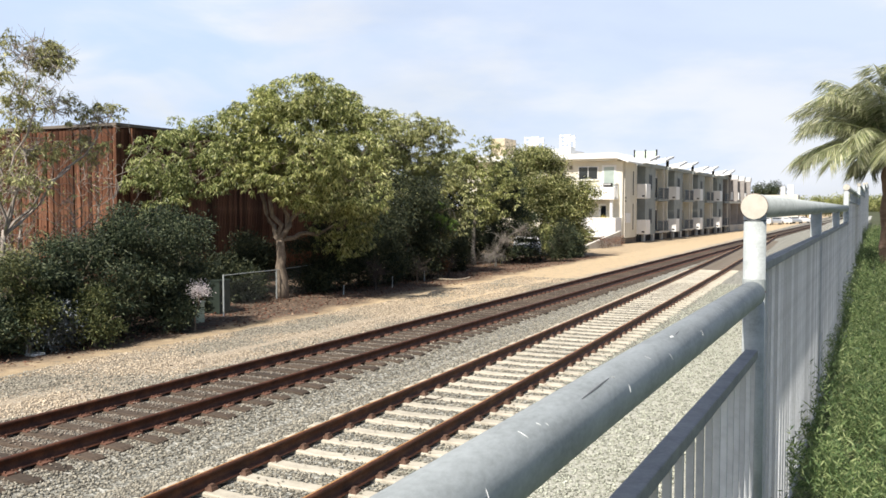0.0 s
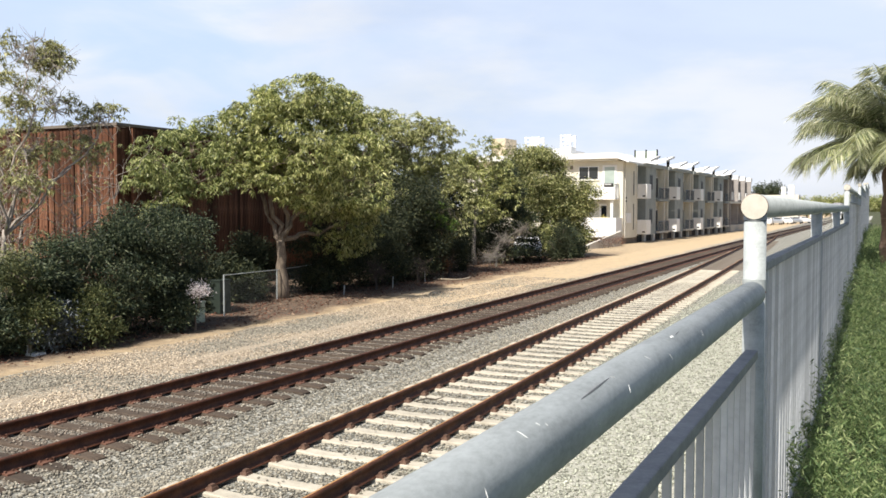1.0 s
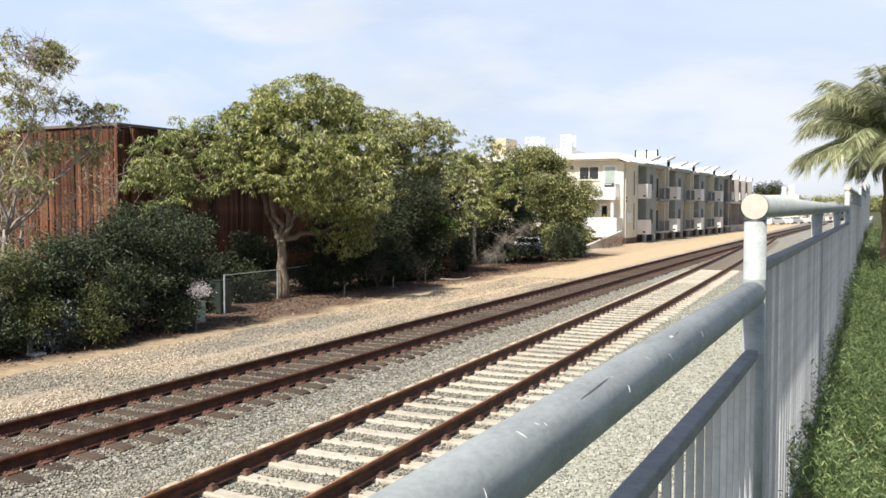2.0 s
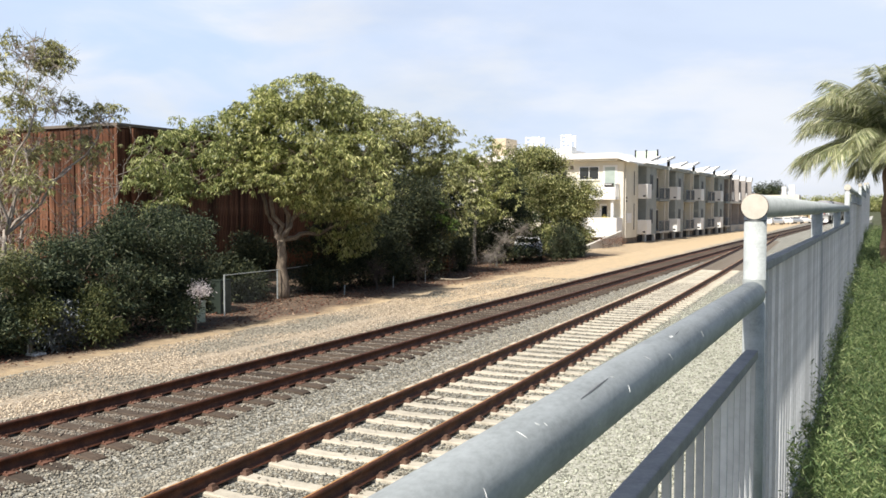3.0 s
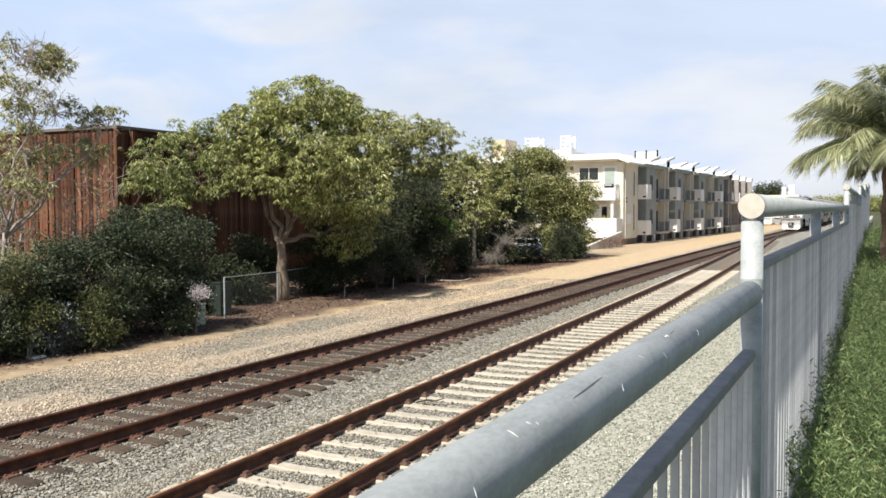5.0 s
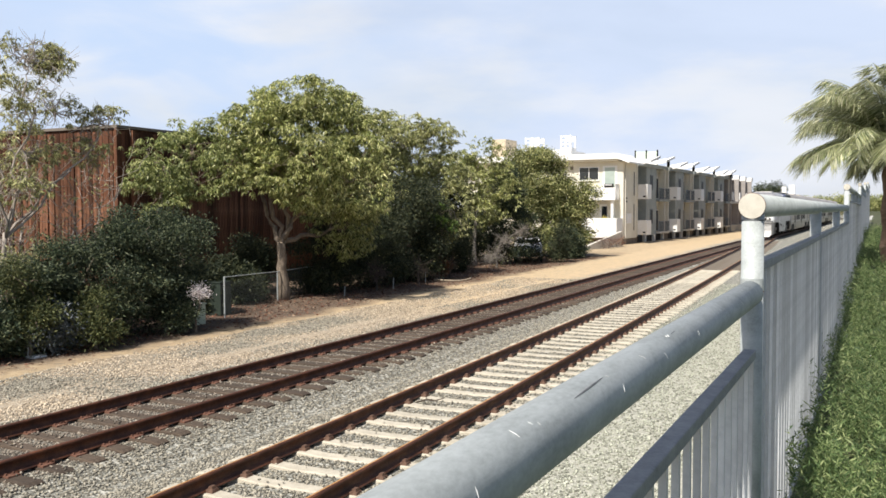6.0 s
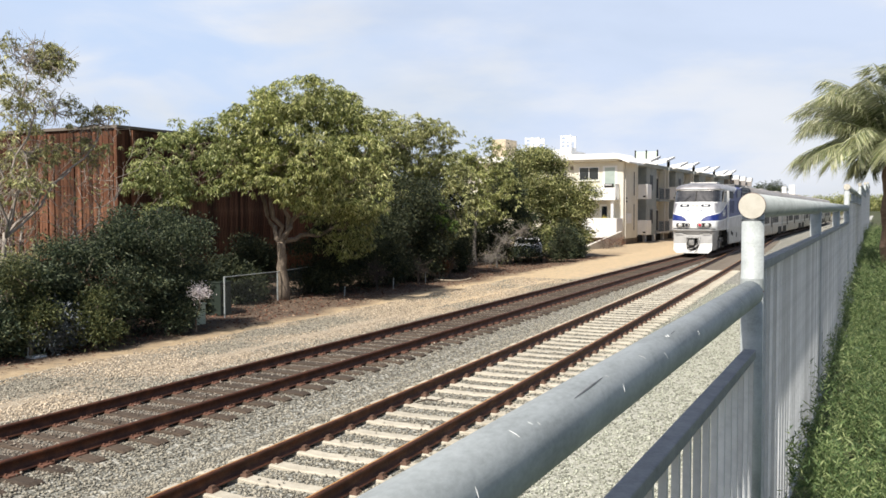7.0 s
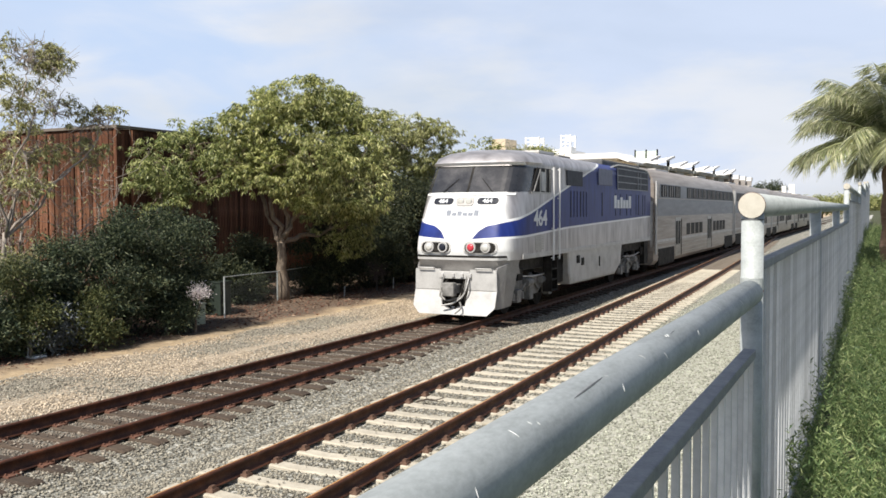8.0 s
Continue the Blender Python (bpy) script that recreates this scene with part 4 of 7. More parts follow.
def twig_thicket(base, group):
    """Long thin arching twigs with short side shoots and a few leaves at their tips."""
    t = thing("thicket", base, "leafless thicket of thin tan twigs before the red wall", "thicket", group)
    rng = random.Random(17)
    tips = []
    for k in range(11):
        bm = bmesh.new()
        foot = Vector((rng.uniform(-0.5, 0.5), -2.1 + 0.45 * k, 0.0))
        top = foot + Vector((rng.uniform(-0.4, 0.5), rng.uniform(-0.8, 1.0), rng.uniform(2.6, 4.2)))
        main = limb(bm, foot, top, 0.032, 0.016, rng, 0.07, 8)
        part("stem", bm, M_TANTWIG, t)
        bm = bmesh.new()
        for _ in range(9):
            q = main[rng.randint(3, 8)]
            end = q + Vector((rng.uniform(-0.5, 0.6), rng.uniform(-1.3, 1.3), rng.uniform(0.2, 1.9)))
            sub = limb(bm, q, end, 0.012, 0.005, rng, 0.16, 6)
            for i in (3, 4, 6):
                e = sub[i] + Vector((rng.uniform(-0.3, 0.3), rng.uniform(-0.55, 0.55), rng.uniform(-0.1, 0.6)))
                limb(bm, sub[i], e, 0.006, 0.003, rng, 0.15, 3)
                tips.append(tuple(e))
        tagged(part("twig", bm, M_TANTWIG, t), kind="stuff")
    nr = np.random.default_rng(17)
    c = np.repeat(np.array(tips), 4, 0)[nr.random(len(tips) * 4) < 0.55]
    c = c + nr.normal(0, 0.03, c.shape)
    L = nr.uniform(0.08, 0.15, len(c))
    ob = new("foliage", leaves_mesh("foliage", c, nr.normal(0, 0.6, c.shape) + np.array([0, 0, -0.8]), L, L * 0.28, M_LEAF_GREY, nr))
    ob.parent = t
    tagged(ob, "sparse grey-green leaves", kind="stuff")


def build_trees():
    g = "trees along the railway"
    tree("tree", (-19.2, 15.0, -0.05), yz_blobs(-19.0, [(15.76, 7.0, 0.86, 0.82), (15.16, 5.77, 0.84, 0.77), (16.61, 5.78, 0.82, 0.59), (17.74, 5.67, 0.7, 0.34),
         (15.71, 4.65, 1.01, 0.76), (17.4, 4.7, 0.7, 0.5), (15.2, 3.7, 0.6, 0.6), (16.5, 7.05, 0.6, 0.5)]), [(-19.3, 14.9, 1.2), (-19.1, 14.9, 2.6)],
         "half-bare tree with thin pale twigs and sparse leaves", "tree", M_LEAF_GREY, 1150, 9, 0.15, 0.6, 0.10, 0.07, 3, 7, 0.3, M_TANTWIG, g,
         [(-18.7, 16.6, 4.2), (-18.8, 17.5, 4.9), (-18.9, 14.4, 4.9), (-18.8, 15.6, 5.6), (-18.7, 15.2, 4.0)], True)
    twig_thicket((-19.7, 16.3, -0.05), g)
    tree("tree", (-18.53, 25.6, -0.05), disc_blobs(spread_low(CROWN_B)), [(-18.5, 25.55, 1.1), (-18.5, 25.5, 2.0)],
         "large broad tree with drooping olive-green leaves and a forked trunk", "tree", M_LEAF, 10500, 8, 0.185, 1.35, 0.13, 0.2, 5, 1, 0.35, None, g,
         [(-19.1, 25.2, 3.7), (-18.75, 25.3, 4.1), (-18.1, 25.7, 3.9), (-17.6, 26.0, 3.6)], True)
    tree("tree", (-20.4, 22.4, -0.05), disc_blobs(CROWN_L), [(-20.35, 22.5, 1.2), (-20.5, 22.7, 2.6)],
         "spreading tree with hanging olive leaves beside the red wall", "tree", M_LEAF_OLD, 3200, 8, 0.185, 1.35, 0.13, 0.12, 15, 1, 0.35, None, g, (), True)
    tree("tree", (-19.5, 37.5, -0.05), disc_blobs(CROWN_C), [(-19.5, 37.4, 1.5), (-19.4, 37.6, 3.0)],
         "tree with thinning grey-olive foliage", "tree", M_LEAF_PALE, 6800, 8, 0.21, 0.8, 0.15, 0.14, 7, 2, 0.3, M_TWIG, g, (), True)
    # Leaf mass added where lower crowns lie dark; its colour carries that shade.
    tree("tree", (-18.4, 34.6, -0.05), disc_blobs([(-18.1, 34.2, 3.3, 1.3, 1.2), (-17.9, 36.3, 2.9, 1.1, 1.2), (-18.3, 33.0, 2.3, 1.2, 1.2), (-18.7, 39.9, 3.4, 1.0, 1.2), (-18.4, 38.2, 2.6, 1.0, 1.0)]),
         [(-18.4, 34.6, 0.8), (-18.3, 34.9, 1.6)], "dark leaf mass added for the shade below paler trees", "tree", M_LEAF_SHADED, 2300, 10, 0.14, 0.5, 0.15, 0.09, 14, 0, 0.35, None, g)
    tree("tree", (-19.59, 45.3, -0.05), disc_blobs(CROWN_D), [(-19.6, 45.2, 1.2), (-19.55, 45.3, 2.4)],
         "small tree with olive leaves and a slim pale trunk", "tree", M_LEAF, 3300, 8, 0.2, 0.8, 0.15, 0.13, 9, 1, 0.3, M_TWIG, g, (), True)
    tree("tree", (-18.4, 47.5, -0.05), disc_blobs([(-18.5, 47.3, 4.9, 0.6, 0.8), (-18.4, 47.4, 3.7, 0.9, 1.0), (-18.3, 47.6, 2.4, 1.1, 1.1), (-18.3, 47.5, 1.0, 1.2, 1.0)]),
         [(-18.4, 47.5, 0.8), (-18.4, 47.5, 1.6)], "narrow dark evergreen between paler trees", "tree", M_LEAF_DARK, 1900, 10, 0.14, 0.3, 0.14, 0.11, 13, 0, 0.35, None, g)
    tree("tree", (-19.3, 56.0, -0.05), disc_blobs(CROWN_E), [(-19.3, 56.0, 1.2), (-19.2, 56.1, 2.2)],
         "dense rounded tree with dull green leaves down to the ground", "tree", M_LEAF_MID, 7500, 9, 0.2, 0.5, 0.17, 0.13, 12, 0, 0.35, None, g)


def build_bushes():
    g = "dark bushes by the railway"
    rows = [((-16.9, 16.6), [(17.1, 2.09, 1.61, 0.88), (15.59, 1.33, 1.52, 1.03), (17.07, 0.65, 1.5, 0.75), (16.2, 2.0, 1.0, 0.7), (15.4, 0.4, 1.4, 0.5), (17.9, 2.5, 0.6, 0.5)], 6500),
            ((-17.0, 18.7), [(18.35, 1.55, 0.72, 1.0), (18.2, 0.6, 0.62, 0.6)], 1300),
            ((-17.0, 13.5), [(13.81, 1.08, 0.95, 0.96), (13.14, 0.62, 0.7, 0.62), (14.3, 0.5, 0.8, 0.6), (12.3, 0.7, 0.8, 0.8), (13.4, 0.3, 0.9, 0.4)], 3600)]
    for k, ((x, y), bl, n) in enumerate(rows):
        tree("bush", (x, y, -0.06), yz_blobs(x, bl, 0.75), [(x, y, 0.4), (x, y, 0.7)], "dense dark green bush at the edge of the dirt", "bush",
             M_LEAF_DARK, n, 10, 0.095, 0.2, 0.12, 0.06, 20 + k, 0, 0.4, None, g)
    for k, (x, y, bl, n, mat, lab) in enumerate((
            (-16.2, 13.2, [(13.0, 1.65, 0.5, 0.35), (13.4, 0.95, 0.5, 0.35), (13.3, 0.4, 0.7, 0.4)], 620, M_LEAF_OLIVE, "yellow-green shrub at the front of the dark bushes"),
            (-15.9, 14.7, [(14.7, 0.95, 0.4, 0.3), (14.6, 0.4, 0.6, 0.35)], 420, M_LEAF_OLIVE, "olive shrub at the front of the dark bushes"),
            (-15.9, 17.7, [(17.42, 0.42, 0.34, 0.38), (17.1, 0.4, 0.4, 0.36)], 420, M_LEAF_DARK, "dark leafy shrub below the white blossom"))):
        tree("bush", (x, y, -0.06), yz_blobs(x, bl, 0.7), [(x, y, 0.25), (x, y, 0.5)], lab, "bush", mat, n, 10, 0.09, 0.2, 0.1, 0.04, 50 + k, 0, 0.4, None, g)
    tree("bush", (-15.6, 17.75, -0.06), [(-15.35, 17.6, 0.95, 0.15, 0.15, 0.2)], [(-15.6, 17.75, 0.3), (-15.4, 17.7, 0.7)], "shrub covered in pinkish white blossom", "flowering bush",
         M_BLOSSOM, 120, 7, 0.055, 0.1, 0.05, 0.03, 56, 0, 0.5, None, g)
    # These bushes wear the darker leaf, which holds the shade beneath the trees.
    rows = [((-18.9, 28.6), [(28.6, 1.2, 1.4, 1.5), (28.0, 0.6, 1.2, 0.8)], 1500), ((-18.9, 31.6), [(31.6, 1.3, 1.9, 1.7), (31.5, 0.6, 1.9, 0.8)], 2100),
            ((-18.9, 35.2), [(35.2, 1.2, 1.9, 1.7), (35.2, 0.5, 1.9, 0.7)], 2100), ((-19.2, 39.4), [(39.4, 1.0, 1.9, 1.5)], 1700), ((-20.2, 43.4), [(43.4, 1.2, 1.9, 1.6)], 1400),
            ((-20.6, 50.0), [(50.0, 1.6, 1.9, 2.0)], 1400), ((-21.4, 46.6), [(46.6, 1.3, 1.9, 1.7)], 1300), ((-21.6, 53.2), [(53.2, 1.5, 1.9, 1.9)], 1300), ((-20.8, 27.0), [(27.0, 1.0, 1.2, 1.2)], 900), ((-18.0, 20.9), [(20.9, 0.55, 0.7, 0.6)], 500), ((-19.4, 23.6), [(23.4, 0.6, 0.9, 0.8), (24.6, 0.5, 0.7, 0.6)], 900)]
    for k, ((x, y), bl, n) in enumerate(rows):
        tree("bush", (x, y, -0.06), yz_blobs(x, bl, 0.75), [(x, y, 0.4), (x, y, 0.7)], "bush under the trees with shade in its dark leaf colour", "bush",
             M_LEAF_SHADED, n, 10, 0.13, 0.3, 0.15, 0.06, 30 + k, 0, 0.35, None, g)
    tree("bush", (-18.1, 44.9, -0.06), disc_blobs([(-17.7, 45.5, 1.45, 0.8, 0.45), (-17.1, 46.1, 1.95, 0.5, 0.3), (-18.0, 44.9, 0.7, 0.8, 0.6), (-18.3, 44.5, 0.4, 0.7, 0.4)]), [(-18.1, 44.9, 0.3), (-18.1, 45.0, 0.6)], "dead grey twiggy bush", "bush",
         M_LEAF_PALE, 20, 6, 0.1, 0.3, 0.2, 0.06, 40, 9, 0.2, M_TWIG, g)
    tree("bush", (-17.3, 35.9, -0.06), disc_blobs([(-17.2, 35.7, 2.95, 0.55, 0.55), (-17.1, 36.2, 2.4, 0.5, 0.45)]), [(-17.3, 35.9, 0.5), (-17.3, 35.9, 1.4)],
         "fresh bright green sapling in front of the darker foliage", "sapling", M_LEAF_LIME, 170, 9, 0.17, 0.6, 0.1, 0.05, 47, 0, 0.3, None, "", (), True)
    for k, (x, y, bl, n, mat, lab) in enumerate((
            (-18.7, 40.4, [(40.4, 0.9, 0.9, 1.0), (40.2, 0.4, 0.8, 0.5)], 700, M_LEAF_SHADED, "bush under the trees with shade in its dark leaf colour"),
            (-22.4, 42.0, [(42.0, 3.1, 1.8, 2.4), (41.6, 1.2, 1.6, 1.2)], 1800, M_LEAF_SHADED, "bush under the trees with shade in its dark leaf colour"),
            (-16.6, 50.9, [(50.9, 1.2, 0.7, 1.2), (50.8, 0.5, 0.7, 0.6)], 600, M_LEAF_SHADED, "dark evergreen bush beside the grey twigs"),
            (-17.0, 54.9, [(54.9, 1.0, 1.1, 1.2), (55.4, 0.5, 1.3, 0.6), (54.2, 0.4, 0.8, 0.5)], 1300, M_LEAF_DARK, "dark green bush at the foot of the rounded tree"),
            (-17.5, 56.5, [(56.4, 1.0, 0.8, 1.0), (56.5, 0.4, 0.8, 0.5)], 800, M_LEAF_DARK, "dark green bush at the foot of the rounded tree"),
            (-17.7, 49.5, [(49.5, 1.0, 0.65, 0.8), (49.3, 0.4, 0.6, 0.4)], 240, M_LEAF_SHADED, "thin dark shrub in front of the white car"),
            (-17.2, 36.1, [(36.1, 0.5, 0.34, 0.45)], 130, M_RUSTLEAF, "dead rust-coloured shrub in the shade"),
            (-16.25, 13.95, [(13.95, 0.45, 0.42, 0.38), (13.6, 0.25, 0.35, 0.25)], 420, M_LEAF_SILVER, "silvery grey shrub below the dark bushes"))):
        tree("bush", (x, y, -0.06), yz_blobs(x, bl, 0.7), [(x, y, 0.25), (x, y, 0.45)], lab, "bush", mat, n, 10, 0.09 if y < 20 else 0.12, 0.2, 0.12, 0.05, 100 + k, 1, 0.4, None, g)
    for k, (x, y, z) in enumerate(((-17.2, 30.0, 0.7), (-17.1, 33.4, 0.7), (-17.2, 36.8, 0.6), (-18.6, 47.0, 0.9))):
        tree("bush", (x, y, -0.06), [(x, y, z, 0.7, 0.9, z * 0.8)], [(x, y, 0.2), (x, y, 0.4)], "tangle of bare brown twigs under the trees", "bush",
             M_LEAF_PALE, 12, 5, 0.09, 0.3, 0.2, 0.05, 120 + k, 10, 0.2, M_DARKTWIG, g)
    tree("bush", (-17.2, 14.0, -0.06), yz_blobs(-17.6, [(14.2, 1.95, 0.55, 0.4), (13.4, 1.7, 0.6, 0.45)]), [(-17.3, 13.9, 0.6), (-17.5, 13.9, 1.3)], "dry grey-green shrub over the dark bushes", "bush",
         M_LEAF_PALE, 240, 8, 0.09, 0.2, 0.12, 0.05, 48, 3, 0.3, M_TWIG, g)


build_trees()
build_bushes()


def palm(base, top, frond_len, fronds, seed):
    t = thing("palm_tree", base, "queen palm with arching feathery fronds, some yellowing", "palm tree")
    rng = random.Random(seed)
    H = top - base[2]
    bm = bmesh.new()
    pts = [(0, 0, -0.3)] + [(0.02 * math.sin(k), 0.02 * math.cos(k * 2), H * k / 24) for k in range(25)]
    tube(bm, pts, [0.2] + [0.175 + (0.012 if k % 2 else 0) - 0.03 * k / 24 for k in range(25)], 14)
    part("trunk", bm, M_PALMBARK, t, "", True)
    for i in range(fronds):
        az = i * 2.39996 + rng.uniform(-0.2, 0.2)
        el = rng.uniform(0.0, 1.35) if i % 9 else rng.uniform(-0.45, -0.1)
        bmr = bmesh.new()
        pts = []
        L = frond_len * rng.uniform(0.85, 1.1) * (1.0 if el >= 0 else 0.5)
        p, a = Vector((0, 0, H - 0.1)), el
        for k in range(13):
            pts.append(p.copy())
            p = p + Vector((math.cos(az) * math.cos(a), math.sin(az) * math.cos(a), math.sin(a))) * L / 12
            a -= (0.78 + 0.28 * el) / 12 * (0.5 + 0.09 * k)
        tube(bmr, pts, [0.03 - 0.0022 * k for k in range(13)], 5)
        fr = part("frond", bmr, M_FROND, t)
        C, D = [], []
        for k in range(2, 13):
            for q in range(15):
                f = q / 15
                c = pts[k - 1].lerp(pts[k], f)
                along = (pts[k] - pts[k - 1]).normalized()
                for s in (-1, 1):
                    sd = along.cross(Vector((0, 0, 1))).normalized() * s
                    d = sd * 0.55 + along * 0.55 + Vector((rng.uniform(-.12, .12), rng.uniform(-.12, .12), -0.62 + rng.uniform(-.3, .3)))
                    C.append(c)
                    D.append(d)
        n = len(C)
        nr = np.random.default_rng(seed + i)
        Ls = frond_len * 0.25 * nr.uniform(0.75, 1.15, n)
        me = leaves_mesh("foliage", np.array([tuple(c) for c in C]), np.array([tuple(d) for d in D]), Ls, nr.uniform(0.008, 0.014, n), M_FROND, nr, 0.1, 0.35)
        ob = new("foliage", me)
        ob.parent = fr
        tagged(ob, kind="stuff")
    return t


palm((0.60, 22.0, bank_z(22.0)), 4.74, 2.1, 66, 5)


def ivy():
    rng = np.random.default_rng(21)
    per = 22
    m = 25000
    y = 1.6 + 42 * rng.random(m) ** 2.2
    fx = np.array([fence_x(v) for v in y])
    x = fx + 0.06 + rng.random(m) ** 1.15 * (1.1 + 0.11 * y)
    lump = np.array([1.6 * noise.noise((a * 1.7, b * 1.7, 3.0)) + 0.9 * noise.noise((a * 5.0, b * 5.0, 7.0)) for a, b in zip(x, y)])
    near = np.exp(-((x - fx) / 0.16) ** 2)
    tall = np.clip(0.20 + 0.42 * lump + 0.20 * near * (0.3 + lump), 0.03, 0.60) * rng.uniform(0.82, 1.2, m)
    lean = rng.normal(0, 0.30, (m, 2))
    keep = (lump > -0.42 + 0.25 * rng.random(m)) & ((x - fx > 0.13 + 0.08 * rng.random(m)) | (rng.random(m) < 0.45))
    x, y, tall, lean = x[keep], y[keep], tall[keep], lean[keep]
    m = len(x)
    k = 5200
    y2 = rng.uniform(-7.5, 14.0, k)
    x2 = np.array([fence_x(v) for v in y2]) + 0.1 + rng.random(k) * 4.2
    x, y = np.concatenate([x, x2]), np.concatenate([y, y2])
    tall, lean = np.concatenate([tall, rng.uniform(0.08, 0.22, k)]), np.concatenate([lean, rng.normal(0, 0.3, (k, 2))])
    m = len(x)
    h = np.tile(np.linspace(0.40, 1.0, per), m) + rng.normal(0, 0.05, m * per)
    X, Y, T = np.repeat(x, per), np.repeat(y, per), np.repeat(tall, per)
    fat = 1 + Y * 0.03
    c = np.stack([X + np.repeat(lean[:, 0], per) * T * h, Y + np.repeat(lean[:, 1], per) * T * h, np.array([bank_z(v) for v in Y]) + T * h], 1)
    az = np.tile(np.arange(per) * 2.4, m) + np.repeat(rng.uniform(0, 6.3, m), per)
    d = np.stack([np.cos(az), np.sin(az), rng.uniform(0.3, 1.3, m * per)], 1) + rng.normal(0, 0.15, (m * per, 3))
    L = rng.uniform(0.022, 0.048, m * per) * fat
    me = leaves_mesh("ivy", c, d, L, L * rng.uniform(0.13, 0.21, m * per), M_LEAF_IVY, rng, 0.2, 0.3)
    tagged(new("ground_cover", me), "low green shrubby ground cover on the bank beside the fence", "ground cover", kind="stuff")
    n = 90
    y = 2.0 + 9 * rng.random(n) ** 1.5
    x = np.array([fence_x(v) for v in y]) + 0.15 + rng.random(n) * 1.6
    pick = np.array([noise.noise((a * 2.8, b * 2.8, 3.0)) for a, b in zip(x, y)])
    z = np.array([bank_z(v) for v in y]) + 0.17 + 0.12 * pick
    c = np.repeat(np.stack([x, y, z], 1), 5, 0)
    me = leaves_mesh("white_flower", c, rng.normal(0, 1, (n * 5, 3)) + np.array([0, -0.3, 0.8]), np.full(n * 5, 0.012), np.full(n * 5, 0.010), M_HANDRAIL, rng, 0.1)
    tagged(new("white_flowers", me), "tiny white flowers scattered in the ground cover", "flowers", kind="stuff")
    n = 16000
    y = 8 + 50 * rng.random(n) ** 1.4
    x = -15.3 - 4.5 * rng.random(n) ** 0.8 + rng.normal(0, 0.25, n)
    z = np.array([ground_z(a, b) for a, b in zip(x, y)]) + 0.01
    d = rng.normal(0, 1, (n, 3)) * np.array([1, 1, 0.25])
    L = rng.uniform(0.05, 0.13, n)
    me = leaves_mesh("leaf_litter", np.stack([x, y, z], 1), d, L, L * 0.4, M_LITTER, rng, 0.1)
    tagged(new("leaf_litter", me), "brown fallen leaves under the trees and bushes", "leaf litter", kind="stuff")


ivy()

# ---- buildings ----


def red_building():
    b = thing("timber_building", (-23.3, 22.66, 0), "low building clad in rust-red vertical timber boards", "building")
    H = 6.0
    part("wall", boxes((-22, -0.03, 0.03, 0.25, -0.2, H), (-0.25, -0.03, 0.25, 20, -0.2, H)), M_REDWOOD, b)
    part("roof", boxes((-22.1, 0.06, -0.06, 20.05, H + 0.002, H + 0.10)), M_BROWN, b, "dark flat roof edge")
    rng = random.Random(8)
    bm = bmesh.new()
    cheap_box(bm, -0.075, 0.075, -0.03, 0.0, 0, H)
    bmesh.ops.recalc_face_normals(bm, faces=bm.faces)
    me = bpy.data.meshes.new("board")
    bm.to_mesh(me)
    bm.free()
    me.materials.append(M_REDWOOD)
    x = -0.08
    while x > -14:
        ob = new("board", me)
        ob.parent = b
        ob.location = (x, 0.03 - rng.choice([0, 0.012, 0.03, 0.05]), -0.1)
        x -= 0.17
    y = 0.12
    while y < 20:
        ob = new("board", me)
        ob.parent = b
        ob.matrix_basis = Matrix.Translation((-0.03 + rng.choice([0, 0.002, 0.004]), y, -0.1)) @ Matrix.Rotation(math.pi / 2, 4, "Z")
        y += 0.17
    part("corner_post", boxes((0.0, 0.14, 0.60, 0.72, -0.1, H - 0.05)), M_REDWOOD, b, "sunlit upright board")
    part("corner_post", boxes((-0.06, 0.05, -0.06, 0.06, -0.1, H)), M_REDWOOD, b)


red_building()


